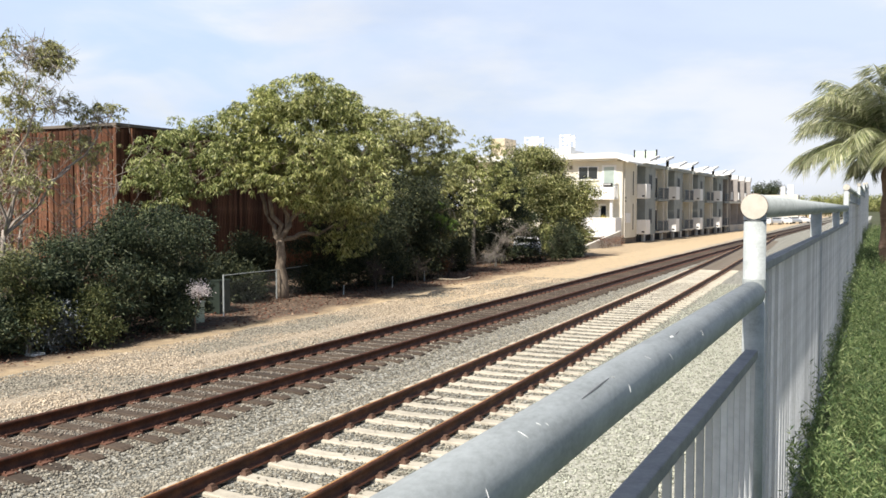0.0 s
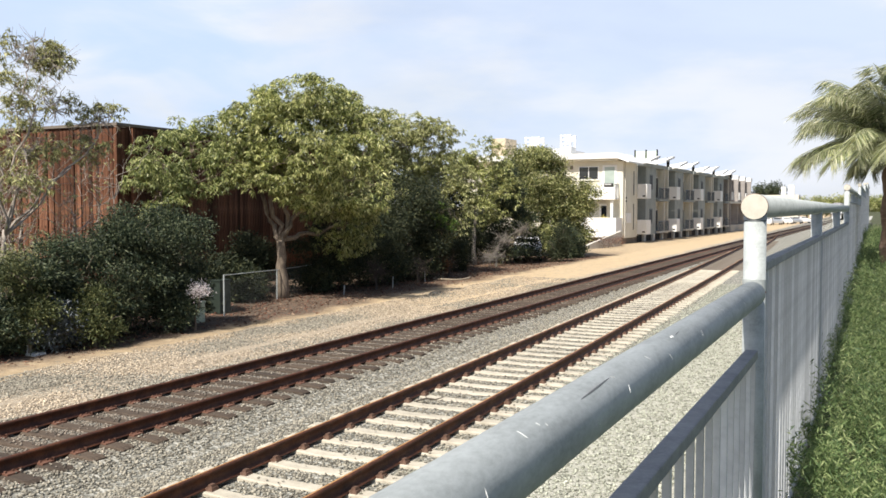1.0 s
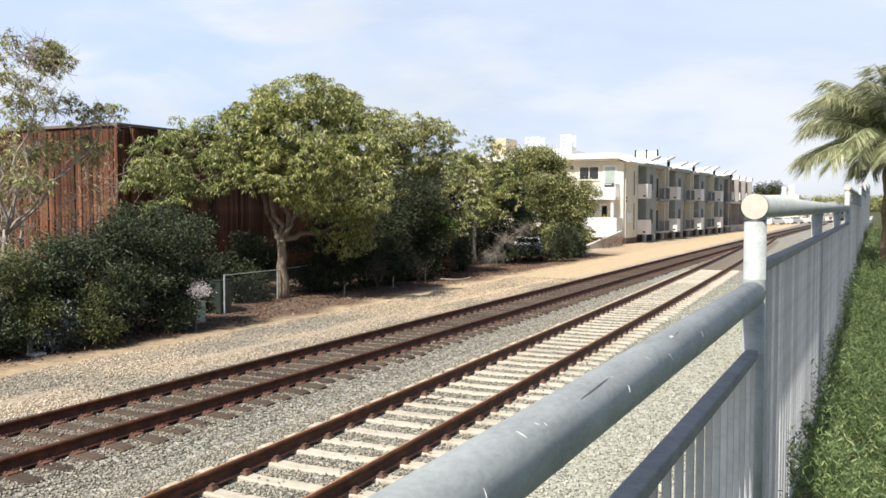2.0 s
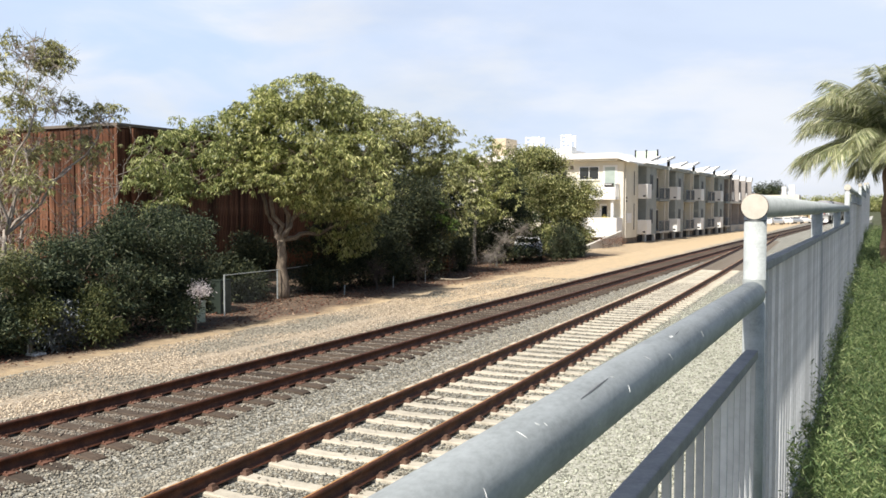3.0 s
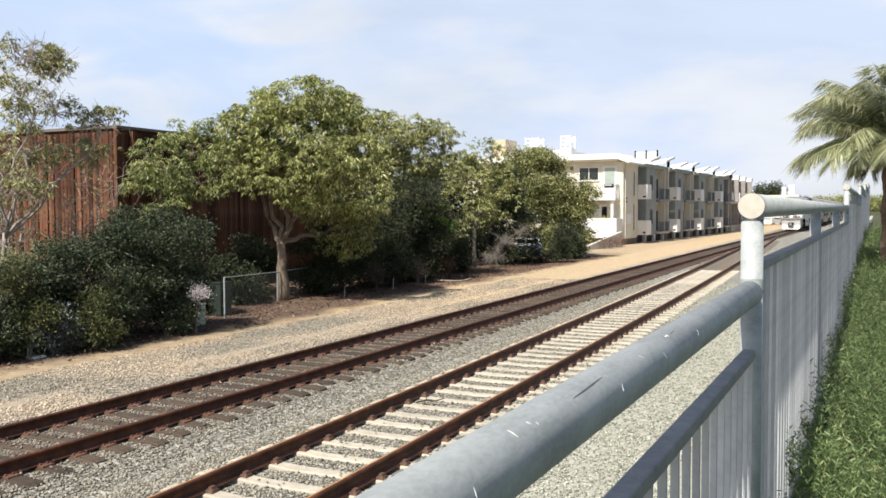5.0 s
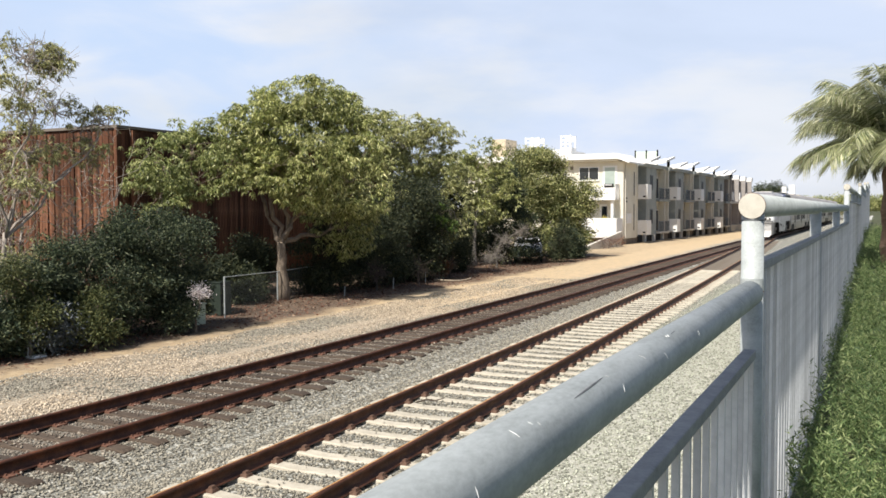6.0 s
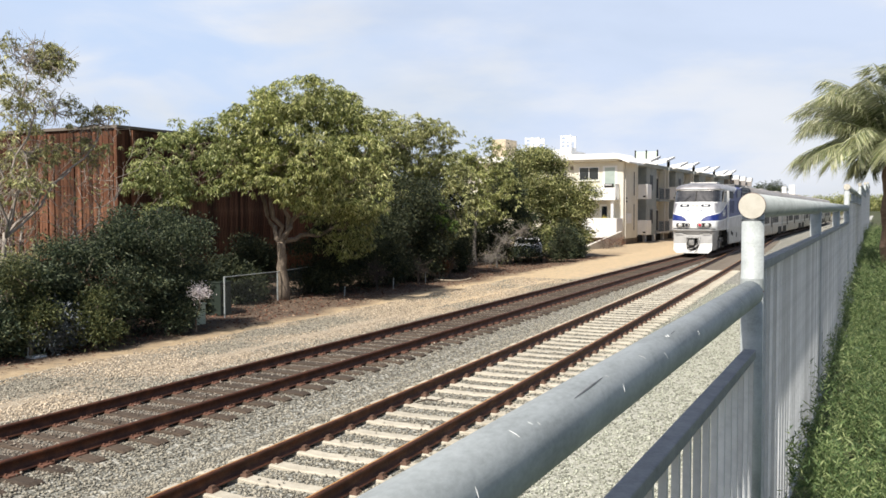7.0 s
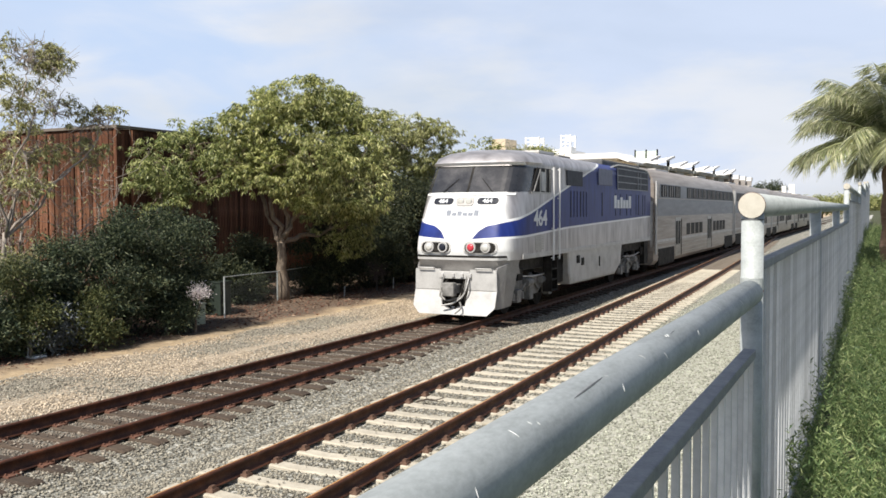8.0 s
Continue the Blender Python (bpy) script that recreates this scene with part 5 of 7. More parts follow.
def apartments():
    """The white row beside the line: a front block and four repeating bays with tilted roof slabs."""
    b = thing("apartment_building", (-19.1, 77.5, 0), "white two-storey apartment row with projecting balconies and tilted roof slabs", "building")
    b.rotation_euler.z = -math.atan(0.05)
    L = 46.5
    part("wall", boxes((-16, -1.0, 0.0, 0.3, 4.0, 7.4), (-1.0, 0.0, 0.0, 4.2, 0.5, 7.4), (-1.6, -1.0, 0.3, L, 0.9, 7.2), (-16, -15.7, 0.3, L, 0.0, 7.2), (-15.7, -1.6, L - 0.3, L, 0.0, 7.2)),
         M_STUCCO, b, "cream stucco wall")
    part("plinth", boxes((-15.5, -0.25, 0.35, L, -0.3, 0.9)), M_BROWN, b, "dark recessed base")
    bm = bmesh.new()
    cs = [(-16.4, 7.6), (-0.3, 7.6), (0.75, 7.2), (0.75, 7.32), (-0.35, 8.1), (-16.4, 8.1)]
    v0, v1 = ([bm.verts.new((x, y, z)) for x, z in cs] for y in (-0.85, 3.9))
    bm.faces.new(v0)
    bm.faces.new(v1[::-1])
    for i in range(6):
        bm.faces.new((v0[i], v0[(i + 1) % 6], v1[(i + 1) % 6], v1[i]))
    part("roof", bm, M_WHITE, b, "flat white roof slab with a sloping end")
    part("rear_roof", boxes((-15.9, -1.0, 3.95, L, 7.25, 7.4)), M_WHITE, b)
    part("eave", boxes((-16.2, -0.4, -0.6, 3.7, 7.42, 7.58)), M_STUCCO, b)
    # front: window, glazed door, balconies
    w = part("window", boxes((-4.15, -2.25, -0.04, 0.02, 5.75, 6.98)), M_WHITE, b, "sliding window in a pale frame")
    part("pane", boxes((-4.07, -3.24, -0.055, -0.042, 5.83, 6.90)), M_GLASS, w)
    part("pane", boxes((-3.16, -2.33, -0.055, -0.042, 5.83, 6.90)), M_GLASS, w)
    part("window_sill", boxes((-4.2, -2.2, -0.10, -0.04, 5.68, 5.75)), M_STUCCO, w)
    d = part("glazed_door", boxes((-1.90, -0.58, -0.05, 0.02, 4.2, 7.05)), M_WHITE, b, "tall glazed balcony door")
    part("pane", boxes((-1.70, -0.78, -0.065, -0.052, 4.4, 6.88)), M_BLIND, d, "pale blind behind glass")
    ac = part("air_conditioner", boxes((-1.62, -0.88, -0.45, -0.07, 4.98, 5.42), bevel=0.02), M_DARKMETAL_SHADE, b, "dark window air conditioner")
    part("front_panel", boxes((-1.56, -0.94, -0.47, -0.452, 5.25, 5.38)), M_PILOT, ac)
    w = part("window", boxes((-2.35, -1.05, 0.50, 0.56, 1.7, 3.6)), M_WHITE, b, "dark window in a white frame")
    part("pane", boxes((-2.15, -1.25, 0.485, 0.498, 1.8, 3.4)), M_GLASS, w)
    part("lower_wall", boxes((-16, -1.0, 0.56, 0.75, 0.6, 4.0)), M_STUCCO, b)
    bm = boxes((-5.2, -0.35, -1.25, -1.13, 4.05, 5.05), (-5.2, -0.35, -1.25, 0.0, 3.95, 4.10), bevel=0.02)
    part("balcony", bm, M_WHITE, b, "white solid balcony parapet")
    for k in range(6):
        part("balcony_bar", boxes((-0.42, -0.38, -1.1 + 0.2 * k, -1.06 + 0.2 * k, 4.10, 5.30)), M_WHITE, b)
    part("balcony_rail", boxes((-0.44, -0.36, -1.2, 0.0, 5.30, 5.36)), M_WHITE, b)
    bm = boxes((-6.5, -0.05, -1.85, -1.72, 0.75, 2.35), (-0.17, -0.05, -1.72, 0.2, 0.75, 2.35), (-6.5, -0.05, -1.85, 0.5, 0.62, 0.80), bevel=0.02)
    part("balcony", bm, M_WHITE, b, "white solid porch parapet")
    part("column", boxes((-0.85, -0.6, -1.0, -0.75, 0.0, 4.0)), M_WHITE, b)
    for x in (-2.6, -1.6, -0.7):
        part("column", boxes((x, x + 0.16, -1.5, -1.34, -0.1, 0.68)), M_BROWN, b)
    part("vent", boxes((-2.3, -1.9, -1.875, -1.852, 1.0, 1.16)), M_DARKMETAL_SHADE, b)
    part("wall_lamp", boxes((-4.95, -4.7, -0.15, -0.004, 6.75, 7.05), bevel=0.02), M_BROWN, b, "small brown wall lamp")
    part("meter_box", boxes((0.004, 0.09, 0.8, 2.3, 1.85, 2.75), bevel=0.01), M_WHITE, b, "white meter box on the wall")
    for z in (3.75, 4.05):
        part("vent", boxes((0.004, 0.03, 0.75, 1.1, z, z + 0.16)), M_DARKMETAL_SHADE, b)
    part("downpipe", boxes((0.02, 0.10, 0.4, 0.48, 0.6, 7.6)), M_BEIGE, b)
    part("wall_slit", boxes((0.004, 0.02, 3.25, 3.45, 4.4, 6.6), (0.004, 0.02, 3.25, 3.45, 1.2, 3.6)), M_DARKMETAL_SHADE, b, "tall narrow dark slit window")
    # bays along the railway: box balcony, dark pier, recess with a railing
    for k in range(4):
        y = 4.4 + 11.7 * k
        part("fin_wall", boxes((-1.0, 0.06, y - 0.25, y, 0.6, 7.3)), M_STUCCO, b)
        part("recess_wall", boxes((-1.0, -0.94, y + 0.01, y + 3.29, 0.9, 7.2)), M_GREYWALL, b, "grey-green recessed wall")
        part("bay", boxes((-1.0, -0.05, y + 3.3, y + 7.1, 0.6, 7.3)), M_GREYWALL, b, "grey-green rendered pier")
        part("recess_wall", boxes((-1.0, -0.95, y + 7.11, y + 11.4, 0.9, 7.2)), M_BEIGE, b, "beige recessed wall")
        part("recess_floor", boxes((-0.94, 0.3, y + 7.11, y + 11.4, 0.70, 0.88)), M_BEIGE, b)
        for z0 in (4.1, 0.75):
            box_b = part("balcony", boxes((-0.1, 0.95, y + 0.02, y + 1.5, z0, z0 + 1.35), bevel=0.03), M_WHITE, b, "white box balcony")
            part("vent", boxes((0.55, 0.8, y + 0.0, y + 0.016, z0 + 0.16, z0 + 0.30)), M_DARKMETAL_SHADE, box_b)
            w = part("window", boxes((-0.94, -0.88, y + 0.3, y + 2.7, z0 + 0.3, z0 + 2.6)), M_WHITE, b)
            for q in (0.42, 1.56):
                part("pane", boxes((-0.875, -0.86, y + q, y + q + 1.02, z0 + 0.40, z0 + 2.5)), M_PANE, w)
            w = part("window", boxes((-0.05, 0.0, y + 4.7, y + 5.6, z0 + 0.9, z0 + 2.4)), M_SLATE, b)
            part("pane", boxes((0.002, 0.016, y + 4.8, y + 5.5, z0 + 1.0, z0 + 2.3)), M_PANE, w)
            d = part("balcony_door", boxes((-0.95, -0.90, y + 8.9, y + 11.0, z0 + 0.1, z0 + 2.35)), M_WHITE, b, "sliding balcony door")
            for q in (9.0, 10.0):
                part("pane", boxes((-0.895, -0.88, y + q, y + q + 0.9, z0 + 0.2, z0 + 2.25)), M_PANE, d)
            if z0 > 2:
                part("floor_slab", boxes((-0.94, 0.3, y + 7.11, y + 11.4, z0 - 0.18, z0)), M_GREYWALL, b)
            rail = part("balcony_railing", boxes((0.21, 0.28, y + 7.12, y + 11.38, z0 + 1.1, z0 + 1.16), (0.21, 0.28, y + 7.12, y + 11.38, z0 + 0.06, z0 + 0.1)), M_SLATE, b, "slate-grey metal balcony railing")
            for i in range(22):
                bm = bmesh.new()
                cheap_box(bm, 0.23, 0.26, y + 7.2 + i * 0.19, y + 7.24 + i * 0.19, z0 + 0.1, z0 + 1.1)
                part("bar", bm, M_SLATE, rail)
            part("post", boxes((0.16, 0.30, y + 9.1, y + 9.24, z0, z0 + 3.1)), M_BEIGE, b)
        for q, lift in ((1.2, 0.0), (7.0, 0.25)):
            bm = bmesh.new()
            cs = [(-3.0, 7.0 + lift), (0.95, 7.72 + lift), (0.95, 7.92 + lift), (-3.0, 7.20 + lift)]
            v0 = [bm.verts.new((x, y + q, z - 0.18)) for x, z in cs]
            v1 = [bm.verts.new((x, y + q + 3.6, z + 0.42)) for x, z in cs]
            bm.faces.new(v0)
            bm.faces.new(v1[::-1])
            for i in range(4):
                bm.faces.new((v0[i], v0[(i + 1) % 4], v1[(i + 1) % 4], v1[i]))
            part("roof_slab", bm, M_WHITE, b, "tilted white roof slab")
        part("roof_infill", boxes((-1.2, 0.1, y + 0.1, y + 11.3, 7.2, 7.55)), M_GREYWALL, b)
        bm = bmesh.new()
        tube(bm, [(0.3, y + 10.4, 7.5), (0.3, y + 10.4, 8.45)], [0.15, 0.15], 10)
        part("chimney", bm, M_DARKMETAL_SHADE, b, "dark metal flue")
        for i in range(3):
            # Dark sheets on the plinth stand for the shade inside its openings.
            part("opening", boxes((-0.25, -0.23, y + 1.0 + i * 3.4, y + 2.6 + i * 3.4, 0.0, 0.7)), M_DARKMETAL_SHADE, b)
            part("plinth_pier", boxes((-0.24, 0.0, y + 2.75 + i * 3.4, y + 3.25 + i * 3.4, -0.2, 0.62)), M_BEIGE, b)
    screen = part("glass_screen", boxes((-3.9, -1.6, 17.4, 17.46, 8.5, 9.35)), M_PALEGLASS, b, "pale green glass screen on the roof")
    for x in (-4.0, -2.8, -1.6):
        part("post", boxes((x, x + 0.14, 17.36, 17.5, 7.4, 9.5)), M_DARKMETAL_SHADE, screen)
    part("roof_hut", boxes((-17.5, -10.5, 13.5, 20, 7.4, 9.6)), M_WHITE, b)
    for x0, x1, y0, z0, z1 in ((-15.0, -13.3, 13.0, 9.6, 11.0), (-10.5, -9.3, 12.0, 7.4, 11.0)):
        hut = part("roof_screen", boxes((x0, x1, y0, y0 + 1.56, z0, z1 - 1.3)), M_WHITE, b, "white rooftop screen with open upper bays")
        for x in (x0, (x0 + x1) / 2 - 0.08, x1 - 0.16):
            for y in (y0, y0 + 1.4):
                part("post", boxes((x, x + 0.16, y, y + 0.16, z1 - 1.3, z1)), M_WHITE, hut)
        for k in range(3):
            part("rail", boxes((x0, x1, y0 - 0.03, y0 + 0.03, z1 - 0.16 - 0.42 * k, z1 - 0.04 - 0.42 * k)), M_WHITE, hut)
        part("rail", boxes((x0, x1, y0 + 1.5, y0 + 1.56, z1 - 0.6, z1 - 0.04)), M_WHITE, hut)
    part("stair_tower", boxes((-17.6, -16.0, 10, 13, 7.0, 10.7)), M_CREAM, b, "tan stair tower above the roof")


apartments()


def porch_plant():
    x, y = -20.55, 76.2
    tree("potted_plant", (x, y, 0.75), [(x, y, 2.15, 0.32, 0.3, 0.45)], [(x, y, 1.2), (x, y, 1.7)], "tall plant with yellow flowers on the white porch", "plant",
         M_YELLOW, 60, 8, 0.13, 0.1, 0.08, 0.03, 90, 0, 0.4)


porch_plant()


def yard_ramp():
    bm = bmesh.new()
    v = [bm.verts.new(p) for p in ((0, 0, -0.2), (0.25, 0, -0.2), (0.25, 9, -0.2), (0, 9, -0.2), (0, 0, 0.15), (0.25, 0, 0.15), (0.25, 9, 1.3), (0, 9, 1.3))]
    for q in ((4, 5, 6, 7), (0, 1, 5, 4), (1, 2, 6, 5), (2, 3, 7, 6), (3, 0, 4, 7)):
        bm.faces.new([v[i] for i in q])
    w = part("sloping_wall", bm, M_BEIGE, None)
    w.matrix_basis = pose(-19.6, 65.5, -0.05, 0, 0, -6)
    tagged(w, "pale concrete wall sloping down beside the apartments", "wall")
    for k in range(5):
        rng = random.Random(60 + k)
        x, y = -18.5 + rng.uniform(-0.3, 0.3), 69 + k * 1.3
        tree("dry_shrub", (x, y, -0.05), [(x, y, 0.35, 0.35, 0.45, 0.4)], [(x, y, 0.1), (x, y, 0.2)], "dry brown shrub at the foot of the wall", "shrub",
             M_LITTER, 40, 8, 0.10, 0.1, 0.12, 0.03, 60 + k, 3, 0.3, M_TWIG, "dry shrubs")


yard_ramp()


def far_building():
    b = thing("apartment_building", (-16.6, 126.5, 0), "grey apartment row with small white roof boxes", "building")
    b.rotation_euler.z = -math.atan(0.05)
    part("wall", boxes((-12, -0.6, 0.3, 22, 0.8, 7.2)), M_FARWALL, b)
    part("plinth", boxes((-12, 0.4, 0.4, 22, -0.3, 0.9)), M_CONCRETE, b)
    part("floor_slab", boxes((-0.6, 0.4, 0.3, 22, 3.9, 4.2)), M_BEIGE, b)
    part("roof", boxes((-12, -0.3, 0.2, 22.1, 7.2, 7.35)), M_BEIGE, b)
    for k in range(4):
        y = 0.6 + 5.6 * k
        part("fin_wall", boxes((-0.6, 0.35, y, y + 0.3, 0.9, 7.4)), M_FARWALL, b)
        part("roof_box", boxes((-0.8, 0.3, y + 0.3, y + 1.5, 7.36, 7.95), bevel=0.03), M_WHITE, b)
        part("balcony", boxes((-0.3, 0.5, y + 0.32, y + 1.3, 4.4, 5.5), bevel=0.03), M_WHITE, b)
        for z0 in (1.3, 4.5):
            w = part("window", boxes((-0.6, -0.52, y + 1.6, y + 4.2, z0, z0 + 2.2)), M_WHITE, b)
            part("pane", boxes((-0.515, -0.5, y + 1.7, y + 4.1, z0 + 0.1, z0 + 2.1)), M_PANE, w)


far_building()


def chain_fence():
    f = thing("chain_link_fence", (-17.0, 20.6, -0.05), "low chain-link fence with galvanised posts under the trees", "fence")
    pts = [(0, 0), (-1.45, 4.6), (-1.9, 7.4), (-2.1, 10.5), (-2.2, 13.5), (-2.3, 16.5), (-2.4, 19.5), (-2.5, 22.5)]
    tops = [1.20] + [1.03] * 8
    for (x, y), top in zip(pts, tops):
        bm = bmesh.new()
        tube(bm, [(x, y, -0.1), (x, y, top + 0.02)], [0.024, 0.024], 8)
        part("post", bm, M_GALV, f)
    for (x0, y0), (x1, y1), t0, t1 in zip(pts, pts[1:], tops, tops[1:]):
        bm = bmesh.new()
        tube(bm, [(x0, y0, t0), (x1, y1, t1)], [0.015, 0.015], 6)
        part("top_bar", bm, M_GALV, f)
        bm = bmesh.new()
        n = 48
        for i in range(-12, n):
            a, c = max(0, i) / n, min(n, i + 12) / n
            za, zc = 1.03 * (max(0, i) - i) / 12, 1.03 * (min(n, i + 12) - i) / 12
            for flip in (0, 1):
                z0, z1 = (1.03 - za, 1.03 - zc) if flip else (za, zc)
                tube(bm, [(x0 + (x1 - x0) * a, y0 + (y1 - y0) * a, z0), (x0 + (x1 - x0) * c, y0 + (y1 - y0) * c, z1)], [0.0018, 0.0018], 3, False)
        tagged(part("wire_mesh", bm, M_MESH, f), "woven wire", kind="stuff")
    c = thing("utility_cabinet", (-16.75, 18.82, -0.06), "pale green metal utility cabinet beside the bushes", "cabinet")
    part("body", boxes((-0.10, 0.22, 0.0, 0.40, 0, 0.56), bevel=0.02), M_GREENBOX, c)
    part("lid", boxes((-0.12, 0.24, -0.02, 0.42, 0.56, 0.61), bevel=0.01), M_GREENBOX, c)
    part("door", boxes((-0.06, 0.18, -0.015, 0.0, 0.08, 0.50)), M_GREENBOX, c)
    c = thing("utility_cabinet", (-17.95, 20.9, -0.06), "dark green metal utility cabinet beside the chain-link fence", "cabinet")
    part("body", boxes((-0.45, 0.55, 0.0, 0.5, 0, 0.98), bevel=0.02), M_DARKGREEN, c)
    part("lid", boxes((-0.47, 0.57, -0.02, 0.52, 0.98, 1.03), bevel=0.01), M_DARKGREEN, c)


chain_fence()


def parked_car(at, turn, mat, label):
    c = thing("car", at, label, "car", "parked cars behind the trees")
    c.rotation_euler.z = radians(turn)
    bm = bmesh.new()
    prof = [(-2.2, 0.35), (-2.25, 0.75), (-1.9, 0.95), (-0.9, 1.02), (-0.3, 1.42), (1.0, 1.45), (1.7, 1.05), (2.2, 0.95), (2.25, 0.4)]
    a = [bm.verts.new((-0.85 if z < 1.1 else -0.68, y, z)) for y, z in prof]
    e = [bm.verts.new((0.85 if z < 1.1 else 0.68, y, z)) for y, z in prof]
    bm.faces.new(a)
    bm.faces.new(e[::-1])
    for i in range(len(prof)):
        j = (i + 1) % len(prof)
        bm.faces.new((a[i], a[j], e[j], e[i]))
    part("body", bm, mat, c)
    for s in (-1, 1):
        part("side_window", boxes((s * 0.80 - 0.02, s * 0.80 + 0.02, -0.4, 1.1, 1.05, 1.36)), M_GLASS, c)
        for y in (-1.4, 1.4):
            bm = bmesh.new()
            tube(bm, [(s * 0.70, y, 0.32), (s * 0.87, y, 0.32)], [0.32, 0.32], 16)
            part("wheel", bm, M_DARKMETAL_SHADE, c)
    part("windscreen", boxes((-0.62, 0.62, -0.72, -0.66, 1.06, 1.36)), M_GLASS, c)


M_CARWHITE = surface("white_car_paint", [(0.74, 0.74, 0.74), (0.80, 0.80, 0.80)], 1, 0.25, 0, 0)
M_CARSILVER = surface("silver_car_paint", [(0.42, 0.44, 0.47), (0.50, 0.52, 0.55)], 1, 0.3, 0.5, 0)
parked_car((-18.7, 51.6, -0.06), 20, M_CARWHITE, "white car parked behind the bushes, partly hidden")
for k in range(5):
    parked_car((-16.5 + 1.2 * k, 183 + 7.5 * k, -0.05), 5 + 7 * k, M_CARWHITE if k % 2 == 0 else M_CARSILVER, "parked car far off beside the line")


def marker_stake():
    st = thing("marker_stake", (-16.25, 13.2, -0.08), "short white plastic stake at the edge of the bushes", "stake")
    part("stake", boxes((-0.03, 0.03, -0.03, 0.03, 0, 0.42), bevel=0.008), M_HANDRAIL, st)
    part("plate", boxes((0.0, 0.28, -0.10, 0.22, 0.02, 0.07), bevel=0.01), M_HANDRAIL, st)


marker_stake()


def track_litter():
    st = thing("stick", (-6.27, 12.6, 0.02), "dark broken stick lying across a concrete tie", "stick")
    bm = bmesh.new()
    tube(bm, [(-0.16, -0.10, 0.0), (-0.03, 0.02, 0.03), (0.12, 0.05, 0.02), (0.22, 0.16, 0.05)], [0.012, 0.016, 0.012, 0.006], 6)
    tube(bm, [(-0.03, 0.02, 0.03), (-0.10, 0.12, 0.06)], [0.010, 0.005], 5)
    part("twig", bm, M_DARKTWIG, st)
    ho = thing("hose", (-16.7, 36.1, -0.03), "pale curved hose lying on the dirt under the trees", "hose")
    bm = bmesh.new()
    pts = [(0.75 * math.cos(a), 1.2 * math.sin(a), 0.03 + 0.02 * math.sin(3 * a)) for a in [0.4 - 0.22 * k for k in range(19)]]
    tube(bm, pts, [0.028] * len(pts), 8)
    part("hose", bm, M_TANSTONE, ho, "", True)
    for k, (x, y, h) in enumerate(((-17.0, 33.9, 0.55), (-17.0, 31.0, 0.5), (-17.2, 27.6, 0.4))):
        sk = thing("marker_stake", (x, y, -0.1), "short pale stake among the bare twigs", "stake", "stakes under the trees")
        bm = bmesh.new()
        tube(bm, [(0, 0, 0), (0.01 * k, 0.02, h)], [0.022, 0.020], 8)
        part("stake", bm, M_GALV, sk)


track_litter()


def distance():
    """Trees, a white plant shed and a sign post far along the line."""
    tree("tree", (-23, 262, 0), [(-24, 262, 7.5, 3.5, 3, 2.6), (-21.5, 261, 7.2, 2.5, 2.5, 3.2), (-26.5, 263, 6.2, 2.6, 2.5, 1.6)], [(-23, 262, 3), (-23, 262, 5)],
         "dark spreading tree far along the line", "tree", M_LEAF_DARK, 700, 8, 0.6, 0.3, 0.5, 0.3, 71, 0, 0.3)
    rng = random.Random(4)
    for k in range(7):
        x, y = -15 + 4.2 * k, 300 + rng.uniform(-6, 10)
        h = 6.4 + rng.uniform(-0.8, 1.4)
        tree("tree", (x, y, 0), [(x, y, h - 2, 3.4, 3, 2.6), (x + 1.8, y, h - 3, 2.6, 2.5, 2.2)], [(x, y, 1.5), (x, y, 3)],
             "yellow-green tree in the distant tree line", "tree", M_LEAF, 500, 8, 0.6, 0.3, 0.5, 0.25, 80 + k, 0, 0.3)
    s = thing("rooftop_plant", (-16.6, 231, 0), "white rooftop plant units on a distant low building", "building")
    part("wall", boxes((-6, 3, 0, 8, 0, 6.6)), M_STUCCO, s)
    part("unit", boxes((-1.0, 0.0, 0, 1.2, 6.6, 8.6), bevel=0.05), M_WHITE, s)
    part("unit", boxes((0.6, 2.0, 0, 1.2, 6.6, 9.0), bevel=0.05), M_WHITE, s)
    p = thing("sign_post", (-5.5, 120, -0.1), "thin rust-brown post beside the track", "post")
    bm = bmesh.new()
    tube(bm, [(0, 0, 0), (0, 0, 2.7)], [0.07, 0.07], 8)
    part("post", bm, M_RUST, p)
    part("plate", boxes((-0.2, 0.2, -0.09, -0.07, 2.1, 2.6)), M_WHITE, p)


distance()
# ---- train ----
# Bodies: x across, y back from the nose, z from the rail.


def catmull(pts, per):
    out = []
    for i in range(len(pts) - 1):
        p0, p1, p2, p3 = (Vector(pts[max(0, min(len(pts) - 1, i + d))]) for d in (-1, 0, 1, 2))
        for k in range(per):
            t = k / per
            out.append(0.5 * (2 * p1 + (p2 - p0) * t + (2 * p0 - 5 * p1 + 4 * p2 - p3) * t * t + (3 * p1 - p0 - 3 * p2 + p3) * t ** 3))
    out.append(Vector(pts[-1]))
    return out


# height, half width, how far back the nose lies, half width of the nose face
LEVELS = [(1.50, 1.55, 0.06, 1.22), (1.75, 1.55, 0.02, 1.24), (2.05, 1.55, 0.08, 1.24), (2.45, 1.55, 0.24, 1.22), (2.85, 1.55, 0.44, 1.22), (3.26, 1.55, 0.68, 1.24),
          (3.34, 1.55, 0.74, 1.24), (4.12, 1.53, 1.24, 1.20), (4.20, 1.55, 1.18, 1.24), (4.36, 1.48, 1.30, 1.16), (4.50, 1.28, 1.58, 0.95), (4.60, 0.85, 2.1, 0.6), (4.63, 0.35, 2.8, 0.25)]
LOCO_LENGTH = 17.2


